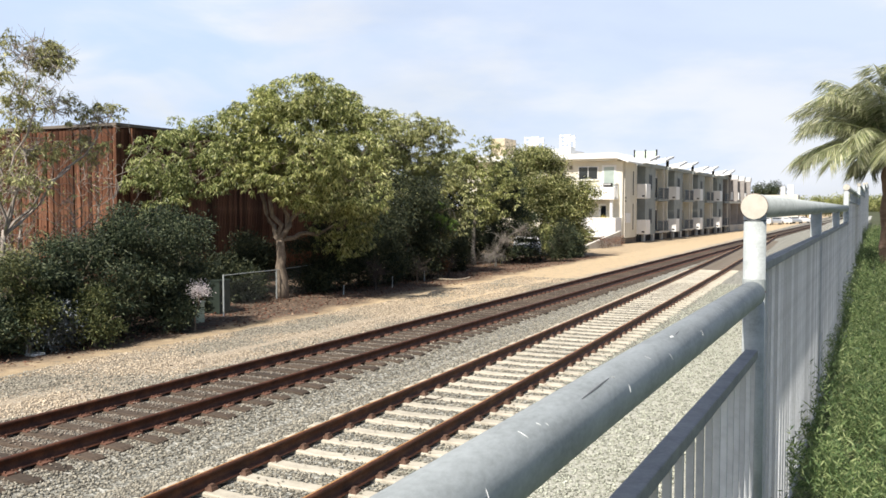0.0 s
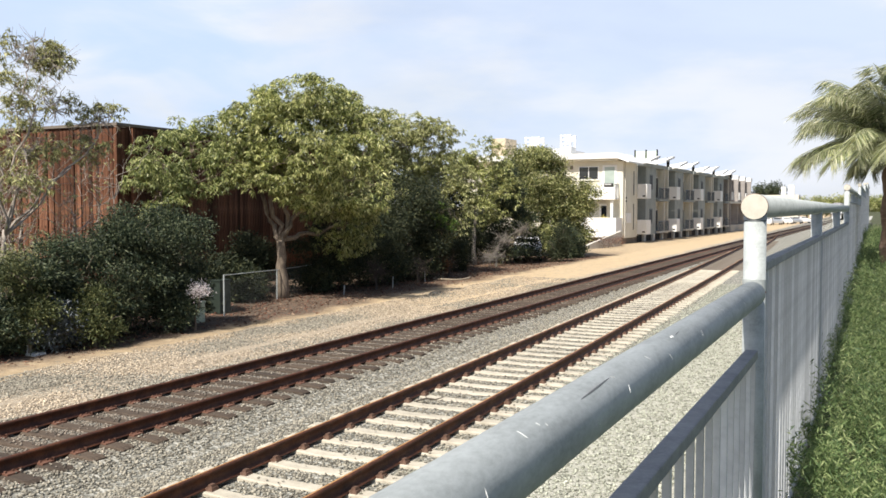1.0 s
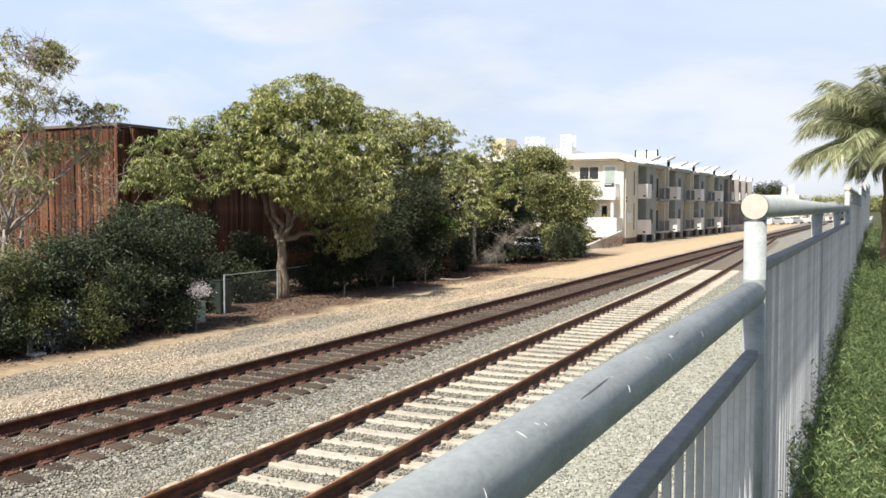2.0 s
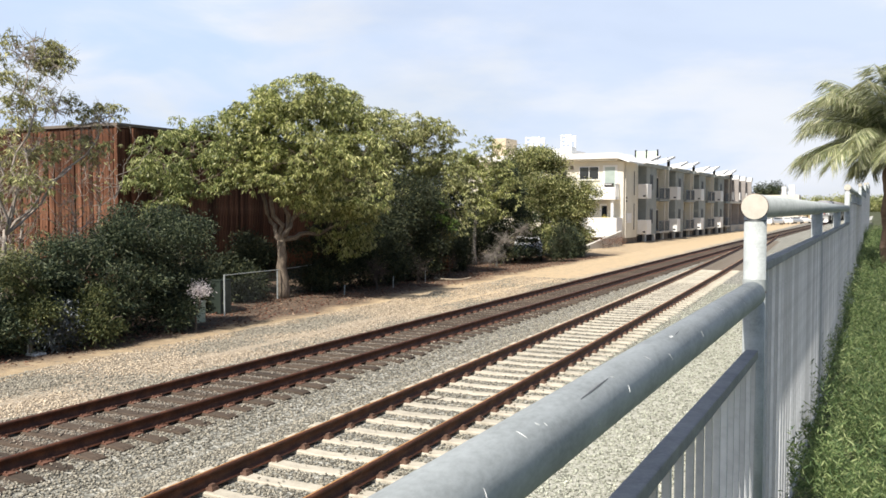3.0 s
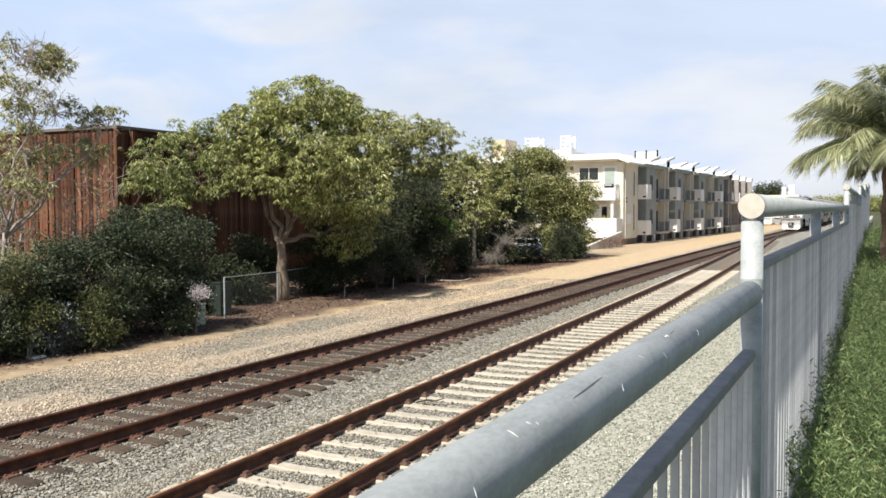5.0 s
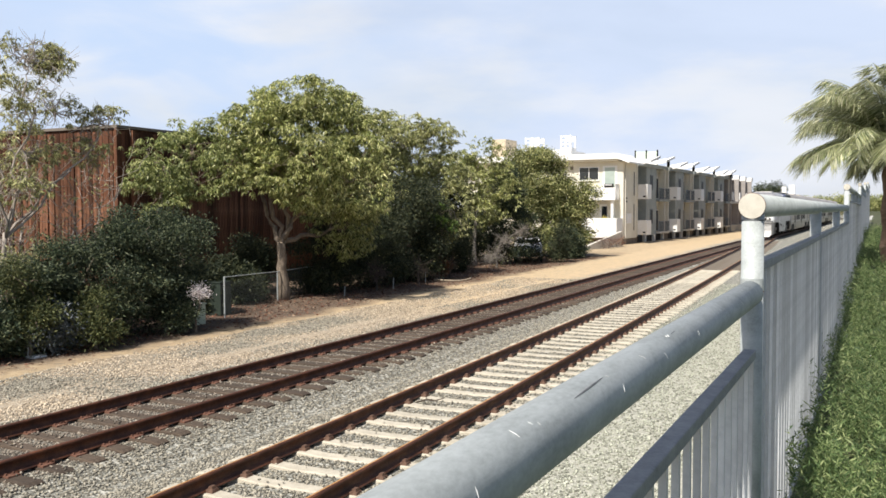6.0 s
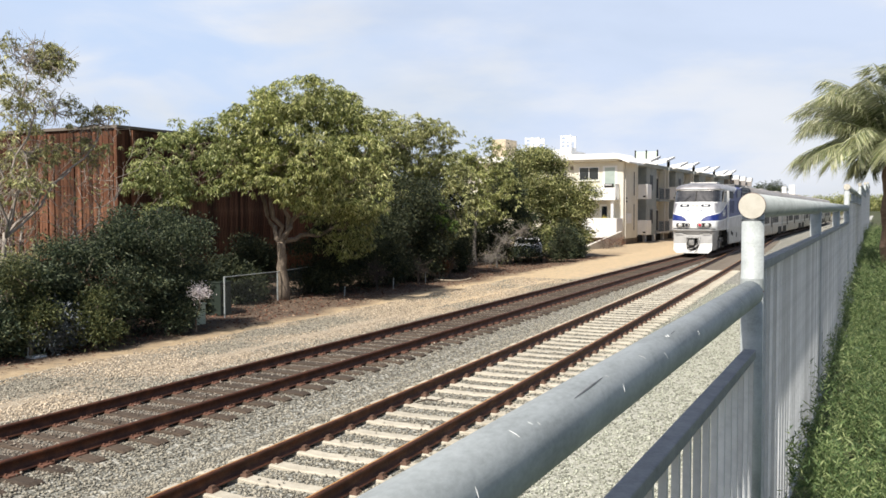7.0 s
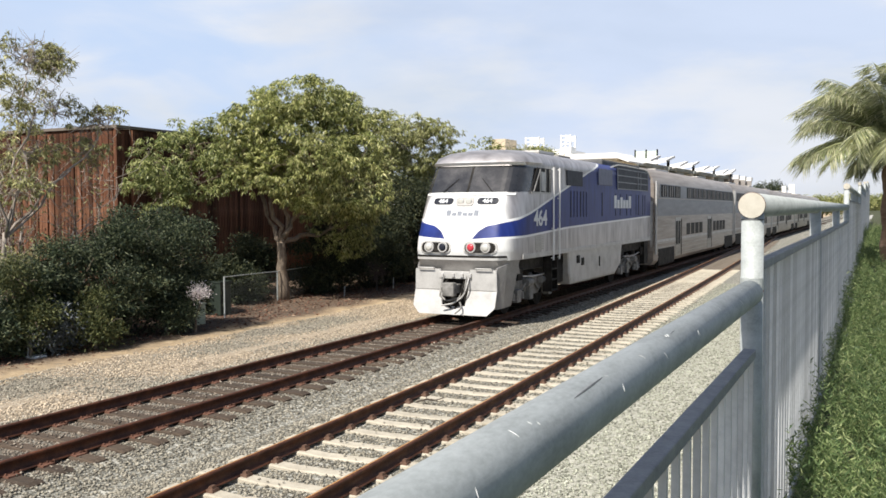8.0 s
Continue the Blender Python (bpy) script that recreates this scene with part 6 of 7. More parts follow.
def level_at(z):
    for a, b in zip(LEVELS, LEVELS[1:]):
        if a[0] <= z <= b[0]:
            f = (z - a[0]) / (b[0] - a[0])
            return [p + (q - p) * f for p, q in zip(a, b)]
    return list(LEVELS[-1 if z > 3 else 0])


def outline(z):
    """Half outline at a height, from the nose's middle round the corner and back to the rear."""
    _, w, n, w0 = level_at(z)
    front = [(0, n), (0.5 * w0, n + 0.015), (0.85 * w0, n + 0.06), (w0, n + 0.16), ((w0 + w) / 2 + 0.05, n + 0.46), (w - 0.02, n + 0.95), (w, n + 1.5)]
    pts = catmull(front, 3)
    for k in range(1, 8):
        pts.append(Vector((w, n + 1.5 + (LOCO_LENGTH - 0.25 - n - 1.5) * k / 7)))
    pts.append(Vector((w - 0.12, LOCO_LENGTH)))
    pts.append(Vector((0, LOCO_LENGTH)))
    return pts


def shell_point(z, x, out=0.0):
    """A point on the nose at a height and distance from the middle, pushed out forwards."""
    pts = outline(z)
    ax = abs(x)
    for a, b in zip(pts, pts[1:]):
        if a.x <= ax <= b.x and b.x > a.x:
            f = (ax - a.x) / (b.x - a.x)
            return Vector((x, a.y + (b.y - a.y) * f - out, z))
    return Vector((x, pts[0].y - out, z))


def nose_panel(x0, x1, z0, z1, out, nx=8, nz=4, thick=0.03, skew=0.0, round_=0.0):
    """A panel lying on the nose, with thickness; skew narrows it towards the top, round_ rounds its corners."""
    bm = bmesh.new()
    rows = []
    for j in range(nz + 1):
        v = j / nz
        z = z0 + (z1 - z0) * v
        inset = skew * v + round_ * (1 - math.sqrt(max(0, 1 - (2 * v - 1) ** 2)))
        rows.append([bm.verts.new(shell_point(z, (x0 + inset) + (x1 - x0 - 2 * inset) * i / nx, out)) for i in range(nx + 1)])
    for r0, r1 in zip(rows, rows[1:]):
        for i in range(nx):
            bm.faces.new((r0[i], r0[i + 1], r1[i + 1], r1[i]))
    g = bmesh.ops.extrude_face_region(bm, geom=list(bm.faces))["geom"]
    bmesh.ops.translate(bm, vec=(0, thick, 0), verts=[e for e in g if isinstance(e, bmesh.types.BMVert)])
    return bm


def text_on(parent, name, body, size, m, mat, label):
    cu = bpy.data.curves.new(name, "FONT")
    cu.offset = 0.025 * size
    cu.body, cu.size, cu.extrude, cu.align_x, cu.align_y = body, size, 0.004, "CENTER", "CENTER"
    ob = bpy.data.objects.new(name, cu)
    scene.collection.objects.link(ob)
    me = bpy.data.meshes.new_from_object(ob.evaluated_get(bpy.context.evaluated_depsgraph_get()))
    scene.collection.objects.unlink(ob)
    bpy.data.objects.remove(ob)
    me.materials.clear()
    me.materials.append(mat)
    o = new(name, me)
    o.parent = parent
    o.matrix_basis = m
    return tagged(o, label)


def wheel_mesh(bm, x, y, z, r):
    tube(bm, [(x - 0.07, y, z), (x - 0.03, y, z), (x + 0.07, y, z)], [r + 0.03, r, r], 24)


def truck(parent, y0, y1, axles, r):
    m = (y0 + y1) / 2
    t = part("truck", boxes((-1.1, 1.1, m - 0.2, m + 0.2, 0.6, 0.85), (-1.1, 1.1, y0 + 0.15, y0 + 0.35, 0.6, 0.8), (-1.1, 1.1, y1 - 0.35, y1 - 0.15, 0.6, 0.8), bevel=0.02), M_DARKMETAL_SHADE, parent, "grimy bogie frame")
    for s in (-1, 1):
        bm = bmesh.new()
        side = [(y0 + 0.15, 0.92), (y0 + 0.15, 0.70), (axles[0] + 0.55, 0.66), (m - 0.45, 0.46), (m + 0.45, 0.46), (axles[1] - 0.55, 0.66), (y1 - 0.15, 0.70), (y1 - 0.15, 0.92), (m + 0.5, 1.0), (m - 0.5, 1.0)]
        a, e = ([bm.verts.new((s * x, py, pz)) for py, pz in side] for x in (1.04, 1.17))
        bm.faces.new(a)
        bm.faces.new(e[::-1])
        for i in range(len(side)):
            j = (i + 1) % len(side)
            bm.faces.new((a[i], e[i], e[j], a[j]))
        part("side_frame", bm, M_GRIME, t, "dusty cast side frame")
        for d in (-0.62, 0.62):
            bm = bmesh.new()
            tube(bm, [(s * 1.27, m + d - 0.22, 0.86), (s * 1.27, m + d + 0.22, 0.86)], [0.11, 0.11], 14)
            tube(bm, [(s * 1.27, m + d + 0.22 * (1 if d > 0 else -1), 0.86), (s * 1.24, m + d * 2.0, 0.62)], [0.03, 0.03], 6)
            part("brake_cylinder", bm, M_GRIME, t)
        bm = bmesh.new()
        tube(bm, [(s * 1.3, y0 + 0.3, 1.1), (s * 1.32, m - 0.4, 1.02), (s * 1.32, m + 0.4, 1.02), (s * 1.3, y1 - 0.3, 1.12)], [0.022] * 4, 6)
        part("air_pipe", bm, M_PILOT, t)
        for y in (y0 + 0.35, y1 - 0.35):
            part("sand_box", boxes((s * 1.25 - 0.13, s * 1.25 + 0.13, y - 0.2, y + 0.2, 0.98, 1.32), bevel=0.03), M_DARKMETAL_SHADE, t)
    for y in axles:
        for s in (-1, 1):
            bm = bmesh.new()
            wheel_mesh(bm, s * 0.76, y, r, r)
            tube(bm, [(s * 0.8, y, r), (s * 1.2, y, r)], [0.12, 0.12], 10)
            part("wheel", bm, M_DARKMETAL_SHADE, t)
            part("axle_box", boxes((s * 1.17 - 0.1, s * 1.17 + 0.1, y - 0.16, y + 0.16, r - 0.16, r + 0.2), bevel=0.02), M_GRIME, t)
            for d in (-0.36, 0.36):
                bm = bmesh.new()
                tube(bm, [(s * 1.18, y + d, 0.42), (s * 1.18, y + d, 0.62)], [0.09, 0.09], 10)
                part("spring", bm, M_GRIME, t)
    for s in (-1, 1):
        bm = bmesh.new()
        m = (y0 + y1) / 2
        tube(bm, [(s * 1.22, m - 0.35, 1.1), (s * 1.22, m + 0.35, 0.6)], [0.05, 0.05], 8)
        box(bm, s * 1.2 - 0.08, s * 1.2 + 0.08, m - 0.55, m - 0.25, 0.35, 0.8)
        part("damper", bm, M_GRIME, t, "dusty grey damper and brake gear")
    return t


M_GRIME = surface("dusty_grey_running_gear", [(0.10, 0.095, 0.088), (0.23, 0.222, 0.21), (0.38, 0.37, 0.355)], 5, 0.7, 0.2, 0.2)


def locomotive():
    c = thing("locomotive", (0, 0, 0), "silver, white and blue diesel passenger locomotive with a sloping nose", "locomotive")
    bm = bmesh.new()
    rings = []
    fine = sorted({round(z, 3) for z in [l[0] for l in LEVELS] + [1.6 + 0.13 * k for k in range(13)]})
    for z in fine:
        half = outline(z)
        pts = [(p.x, p.y) for p in half] + [(-p.x, p.y) for p in half[-2:0:-1]]
        rings.append([bm.verts.new((x, y, z)) for x, y in pts])
    n = len(rings[0])
    for r0, r1 in zip(rings, rings[1:]):
        for i in range(n):
            bm.faces.new((r0[i], r0[(i + 1) % n], r1[(i + 1) % n], r1[i]))
    bm.faces.new(rings[-1])
    bm.faces.new(rings[0][::-1])
    body = part("body", bm, M_LIVERY, c, "white nose, silver sides and a rising blue wave", True)
    mod = body.modifiers.new("edges", "EDGE_SPLIT")
    mod.split_angle = radians(38)
    # glass
    ws = part("windscreen", nose_panel(-1.41, 1.41, 3.36, 4.10, 0.016, 24, 5, 0.03, 0.03), M_SCREEN, c, "wide dark two-pane windscreen")
    part("pillar", nose_panel(-0.03, 0.03, 3.36, 4.10, 0.022, 2, 4), M_DARKMETAL_SHADE, ws)
    for s in (-1, 1):
        bm = bmesh.new()
        tube(bm, [shell_point(3.36, s * 0.75, 0.04), shell_point(3.75, s * 0.35, 0.045)], [0.012, 0.008], 5)
        part("wiper", bm, M_DARKMETAL_SHADE, ws)
    part("visor_lip", nose_panel(-1.40, 1.40, 4.12, 4.19, 0.085, 16, 1, 0.06), M_HANDRAIL, c, "white lip above the windscreen")
    part("nose_ledge", nose_panel(-1.35, 1.35, 3.27, 3.33, 0.03, 16, 1, 0.04), M_HANDRAIL, c)
    for s in (-1, 1):
        y = [(1.66, 3.37), (3.34, 3.37), (3.34, 4.06), (2.1, 4.06)]
        bm = bmesh.new()
        a = [bm.verts.new((s * 1.545, py, pz)) for py, pz in y]
        e = [bm.verts.new((s * 1.562, py, pz)) for py, pz in y]
        bm.faces.new(a)
        bm.faces.new(e)
        for i in range(4):
            bm.faces.new((a[i], a[(i + 1) % 4], e[(i + 1) % 4], e[i]))
        w = part("cab_window", bm, M_BLUEGLASS, c, "dark slanting cab side window")
        part("window_frame", boxes((s * 1.57 - 0.012, s * 1.57 + 0.012, 2.30, 2.38, 3.36, 4.04), (s * 1.57 - 0.012, s * 1.57 + 0.012, 2.78, 2.83, 3.36, 4.04), (s * 1.57 - 0.012, s * 1.57 + 0.012, 3.16, 3.22, 3.36, 4.04), (s * 1.57 - 0.012, s * 1.57 + 0.012, 1.6, 3.22, 3.32, 3.37)), M_SILVER, w)
        part("corner_glass", nose_panel(min(s * 1.36, s * 1.515), max(s * 1.36, s * 1.515), 3.37, 4.08, 0.03, 8, 5, 0.03), M_SCREEN, w, "dark glass bent round the cab corner")
        bm = bmesh.new()
        tube(bm, [(s * 1.572, 1.78, 3.38), (s * 1.572, 2.34, 4.02)], [0.02, 0.02], 6)
        part("window_pillar", bm, M_SILVER, w, "slanting silver pillar")
        part("sun_visor", boxes((s * 1.58 - 0.015, s * 1.58 + 0.015, 2.42, 2.72, 3.40, 3.95)), M_PILOT, w, "pale sliding panel")
        part("body_window", boxes((s * 1.555 - 0.012, s * 1.555 + 0.012, 4.9, 6.6, 3.62, 4.10), bevel=0.01), M_NUMBER, c, "black upper side panel")
        part("air_intake", boxes((s * 1.555 - 0.015, s * 1.555 + 0.015, 8.5, 10.4, 3.72, 4.30), bevel=0.01), surface("dark_blue_panel", [(0.012, 0.018, 0.07), (0.02, 0.028, 0.10)], 5, 0.4, 0, 0) if s > 0 else M_NUMBER, c, "dark blue screened panel")
        g = part("radiator_grille", boxes((s * 1.545 - 0.01, s * 1.545 + 0.01, 11.1, 16.3, 3.62, 4.42)), M_NUMBER, c, "dark radiator grille in a pale frame")
        part("radiator_hood", boxes((s * 1.50 - 0.02, s * 1.50 + 0.02, 10.9, 16.5, 4.40, 4.52), bevel=0.01), M_NUMBER, c)
        for k in range(4):
            part("grille_bar", boxes((s * 1.565 - 0.01, s * 1.565 + 0.01, 11.1, 16.3, 3.62 + k * 0.255, 3.655 + k * 0.255)), M_COACH_BLUE, g)
        for y in (11.1, 14.4, 14.9, 16.25):
            part("grille_post", boxes((s * 1.567 - 0.01, s * 1.567 + 0.01, y, y + 0.07, 3.62, 4.42)), M_COACH_BLUE, g)
        for y in (3.41, 3.98):
            bm = bmesh.new()
            tube(bm, [(s * 1.62, y, 1.36), (s * 1.62, y, 4.12)], [0.025, 0.025], 8)
            for z in (1.42, 2.3, 3.2, 4.06):
                tube(bm, [(s * 1.54, y, z), (s * 1.62, y, z)], [0.016, 0.016], 6)
            part("handrail", bm, M_HANDRAIL, c, "white vertical grab rail")
        bm = bmesh.new()
        arch = catmull([(s * 1.47, 10.5, 4.42), (s * 1.535, 11.0, 4.50), (s * 1.52, 11.8, 4.55), (s * 1.52, 14.5, 4.54), (s * 1.52, 16.2, 4.50), (s * 1.56, 16.8, 4.20)], 4)
        tube(bm, arch, [0.026] * len(arch), 6)
        part("grille_trim", bm, M_PILOT, c, "pale trim arching over the grille")
        for y in (16.75, 17.0):
            bm = bmesh.new()
            tube(bm, [(s * 1.60, y, 1.2), (s * 1.60, y, 3.2)], [0.02, 0.02], 6)
            part("handrail", bm, M_PILOT, c)
        part("cab_door", boxes((s * 1.553 - 0.008, s * 1.553 + 0.008, 3.46, 3.93, 1.66, 3.25), bevel=0.004), M_LIVERY, c)
        part("vent_panel", boxes(*[(s * 1.556 - 0.008, s * 1.556 + 0.008, 1.95, 2.65, 1.72 + 0.07 * k, 1.76 + 0.07 * k) for k in range(6)]), M_SILVER, c, "louvred vent")
        for k, y in enumerate((5.3, 5.65, 6.0, 6.35, 6.7, 7.05, 9.0, 10.9, 11.6, 12.6, 13.3, 14.2, 14.6, 15.4, 15.8)):
            part("panel_seam", boxes((s * 1.556 - 0.006, s * 1.556 + 0.006, y, y + (0.03 if k % 3 else 0.08), 2.62, 3.45)), M_NUMBER, c)
        part("sill_stripe", boxes((s * 1.56 - 0.012, s * 1.56 + 0.012, 0.95, LOCO_LENGTH - 0.3, 1.52, 1.64)), M_PILOT, c, "white stripe along the sill")
        bm = bmesh.new()
        side = [(5.30, 1.50), (5.42, 0.80), (5.62, 0.45), (11.2, 0.42), (12.0, 0.80), (12.2, 1.50)]
        q = [[bm.verts.new((s * x, py, pz)) for py, pz in side] for x in (0.3, 1.44, 1.48)]
        for v in q[2]:
            v.co.y += 0.05 if v.co.y < 8 else -0.05
            v.co.z = max(v.co.z, 0.50)
        bm.faces.new(q[0])
        bm.faces.new(q[2])
        for q0, q1 in zip(q, q[1:]):
            for i in range(6):
                bm.faces.new((q0[i], q0[(i + 1) % 6], q1[(i + 1) % 6], q1[i]))
        part("fuel_tank", bm, M_PILOT, c, "grimy silver fuel tank skirt")
        # Solid dark block in place of the shaded gap before the tank.
        part("wheel_arch", boxes((s * 1.2 - 0.1, s * 1.2 + 0.1, 4.35, 5.35, 0.55, 1.5), bevel=0.05), M_DARKMETAL_SHADE, c, "dark block for the shade ahead of the fuel tank")
        part("tank_fitting", boxes((s * 1.49 - 0.02, s * 1.49 + 0.02, 6.2, 6.5, 1.10, 1.35), (s * 1.49 - 0.02, s * 1.49 + 0.02, 6.75, 7.0, 1.0, 1.25), (s * 1.49 - 0.02, s * 1.49 + 0.02, 8.9, 8.98, 0.85, 1.2), bevel=0.008), M_DARKMETAL_SHADE, c)
        for k in range(3):
            part("cab_step", boxes((s * 1.42 - 0.14, s * 1.42 + 0.14, 3.42, 3.97, 0.42 + k * 0.32, 0.46 + k * 0.32)), M_DARKMETAL_SHADE, c)
        for y in (3.4, 3.95):
            part("step_side", boxes((s * 1.42 - 0.14, s * 1.42 + 0.14, y, y + 0.04, 0.4, 1.5)), M_DARKMETAL_SHADE, c)
        text_on(c, "road_number", "464", 0.62, Matrix.Translation((s * 1.558, 2.42, 2.60)) @ Euler((math.pi / 2, 0, s * math.pi / 2)).to_matrix().to_4x4() @ Matrix.Diagonal((1.22, 1, 1, 1)), M_LETTER, "pale road number 464")
        part("side_emblem", boxes(*[(s * 1.557 - 0.006, s * 1.557 + 0.006, 10.7 + 0.45 * k, 11.06 + 0.45 * k, 2.90, (3.38, 3.22, 3.32, 3.22, 3.22, 3.38)[k if s > 0 else 5 - k]) for k in range(6)], bevel=0.004), M_LETTER, c, "pale blocks of the operator's wordmark")
        # nose corner lights
        pod = part("lamp_pod", nose_panel(min(s * 0.18, s * 1.16), max(s * 0.18, s * 1.16), 1.67, 2.02, 0.022, 12, 8, 0.05, 0, 0.15), M_PILOT, c, "rounded lamp surround")
        part("lamp_recess", nose_panel(min(s * 0.23, s * 1.10), max(s * 0.23, s * 1.10), 1.71, 1.98, 0.034, 12, 8, 0.03, 0, 0.12), M_DARKMETAL_SHADE, pod, "dark lamp recess")
        for x, mat, nm in ((0.42, M_REDLENS if s > 0 else M_NUMBER, "marker_lamp"), (0.84, M_CLEARLENS, "ditch_lamp")):
            p = shell_point(1.85, s * x, 0.03)
            bm = bmesh.new()
            tube(bm, [p, p + Vector((0, -0.05, 0)), p + Vector((0, -0.05, 0))], [0.145, 0.14, 0.11], 20)
            part("bezel", bm, M_PILOT, pod)
            bm = bmesh.new()
            tube(bm, [p + Vector((0, -0.03, 0)), p + Vector((0, -0.062, 0)), p + Vector((0, -0.075, 0))], [0.105, 0.10, 0.05], 20)
            part(nm, bm, mat, pod, "red marker lens" if mat is M_REDLENS else "", True)
        nb = part("number_board", nose_panel(min(s * 0.36, s * 0.98), max(s * 0.36, s * 0.98), 3.02, 3.20, 0.018, 8, 6, 0.03, 0, 0.08), M_NUMBER, c, "dark rounded number board")
        p = shell_point(3.11, s * 0.67, 0.028)
        text_on(nb, "board_number", "464", 0.19, Matrix.Translation(p) @ Euler((radians(60), 0, 0)).to_matrix().to_4x4(), M_LETTER, "pale number 464")
    hl = part("headlamp_housing", nose_panel(-0.27, 0.27, 2.98, 3.22, 0.03, 6, 6, 0.05, 0, 0.06), M_BUMPER, c, "dull silver headlamp housing")
    for s in (-1, 1):
        p = shell_point(3.10, s * 0.12, 0.035)
        bm = bmesh.new()
        tube(bm, [p, p + Vector((0, -0.03, 0)), p + Vector((0, -0.04, 0))], [0.09, 0.085, 0.05], 16)
        part("headlamp", bm, M_CLEARLENS, hl)
    for k in range(6):
        x = -0.49 + 0.165 * k
        bm = bmesh.new()
        a = shell_point(2.70, x, 0.006)
        e = shell_point((2.86, 2.79, 2.83, 2.79, 2.79, 2.86)[k], x, 0.006)
        q = [a, a + Vector((0.14, 0, 0)), e + Vector((0.14, 0, 0)), e]
        v = [bm.verts.new(p + Vector((0, d, 0))) for d in (0, 0.02) for p in q]
        for f in ((0, 1, 2, 3), (7, 6, 5, 4), (0, 4, 5, 1), (1, 5, 6, 2), (2, 6, 7, 3), (3, 7, 4, 0)):
            bm.faces.new([v[i] for i in f])
        part("nose_emblem", bm, M_LETTER_DARK, c, "slate block of the operator's wordmark")
    # bumper and pilot
    def band(z0, z1, f0, f1, w):
        bm = bmesh.new()
        rows = []
        for z, f in ((z0, f0), (z1, f1)):
            half = catmull([(0, f), (0.5 * w, f + 0.01), (0.9 * w, f + 0.06), (w, f + 0.16), (w + 0.14, f + 0.5), (w + 0.2, f + 0.95)], 3)
            rows.append([bm.verts.new((p.x, p.y, z)) for p in half[::-1]][:-1] + [bm.verts.new((-p.x, p.y, z)) for p in half])
        for i in range(len(rows[0]) - 1):
            bm.faces.new((rows[0][i], rows[0][i + 1], rows[1][i + 1], rows[1][i]))
        bm.faces.new(rows[1])
        bm.faces.new(rows[0][::-1])
        bm.faces.new((rows[0][0], rows[1][0], rows[1][-1], rows[0][-1]))
        return bm
    part("dark_seam", band(1.575, 1.63, -0.012, -0.012, 1.25), M_DARKMETAL_SHADE, c)
    part("bumper_lip", band(1.51, 1.572, -0.05, -0.05, 1.24), M_PILOT, c, "pale lip along the bumper")
    part("bumper", band(1.10, 1.508, 0.16, -0.05, 1.22), M_BUMPER, c, "silver bumper shell below the nose")
    for s in (-1, 1):
        bm = bmesh.new()
        out = [[(0.44, 1.26), (1.20, 1.26)], [(0.38, 0.70), (1.21, 0.70)], [(0.34, 0.28), (1.21, 0.28)], [(0.0, 0.26), (1.19, 0.24)], [(0.0, 0.05), (1.0, 0.05)]]
        ply = [[[bm.verts.new((s * x, -0.09 + d - 0.34 * max(0.0, 0.70 - z), z)) for x, z in row] for row in out] for d in (0.0, 0.05)]
        for f, k in ((ply[0], 1), (ply[1], -1)):
            for r0, r1 in zip(f, f[1:]):
                bm.faces.new((r0[0], r0[1], r1[1], r1[0])[::k])
        for e in (0, 1):
            for i in range(4):
                bm.faces.new((ply[0][i][e], ply[0][i + 1][e], ply[1][i + 1][e], ply[1][i][e]))
        for i in (0, 4):
            bm.faces.new((ply[0][i][0], ply[0][i][1], ply[1][i][1], ply[1][i][0]))
        p = part("pilot_plate", bm, M_PILOT, c, "worn white-silver snow plough plate, creased across")
        part("plate_seam", boxes((min(s * 0.39, s * 1.20), max(s * 0.39, s * 1.20), -0.10, -0.088, 0.695, 0.71)), M_GRIME, p)
        bm = bmesh.new()
        tube(bm, [(s * 0.62, -0.06, 1.27), (s * 0.62, -0.16, 1.29), (s * 1.08, -0.16, 1.29), (s * 1.08, -0.06, 1.27)], [0.018] * 4, 6)
        part("grab_bar", bm, M_PILOT, c)
        bm = bmesh.new()
        rows = [[(1.17, -0.02, 0.20), (1.19, 0.0, 1.30)], [(1.27, 0.26, 0.22), (1.34, 0.34, 1.40)], [(1.34, 0.62, 0.26), (1.46, 1.0, 1.56)]]
        q = [[[bm.verts.new((s * (x - d), y, z)) for x, y, z in r] for r in rows] for d in (0, 0.05)]
        for i in range(2):
            bm.faces.new((q[0][i][0], q[0][i + 1][0], q[0][i + 1][1], q[0][i][1]))
            bm.faces.new((q[1][i][0], q[1][i][1], q[1][i + 1][1], q[1][i + 1][0]))
            for e in (0, 1):
                bm.faces.new((q[0][i][e], q[0][i + 1][e], q[1][i + 1][e], q[1][i][e]))
        for i in (0, 2):
            bm.faces.new((q[0][i][0], q[0][i][1], q[1][i][1], q[1][i][0]))
        part("pilot_side", bm, M_BUMPER, c, "silver skirt bent round the corner of the pilot")
        bm = bmesh.new()
        tube(bm, [(s * 0.25, 0.0, 1.0), (s * 0.30, -0.28, 0.75), (s * 0.22, -0.30, 0.35), (s * 0.05, -0.25, 0.22)], [0.028] * 4, 7)
        part("air_hose", bm, M_DARKMETAL_SHADE, c)
    # Dark plate painted as the shade behind the coupler.
    part("pilot_backing", boxes((-0.6, 0.6, 0.12, 0.2, 0.2, 1.25)), M_DARKMETAL_SHADE, c, "dark plate for the shade behind the coupler")
    part("buffer_beam", boxes((-0.5, 0.42, -0.10, 0.1, 1.0, 1.2), bevel=0.02), M_PILOT, c)
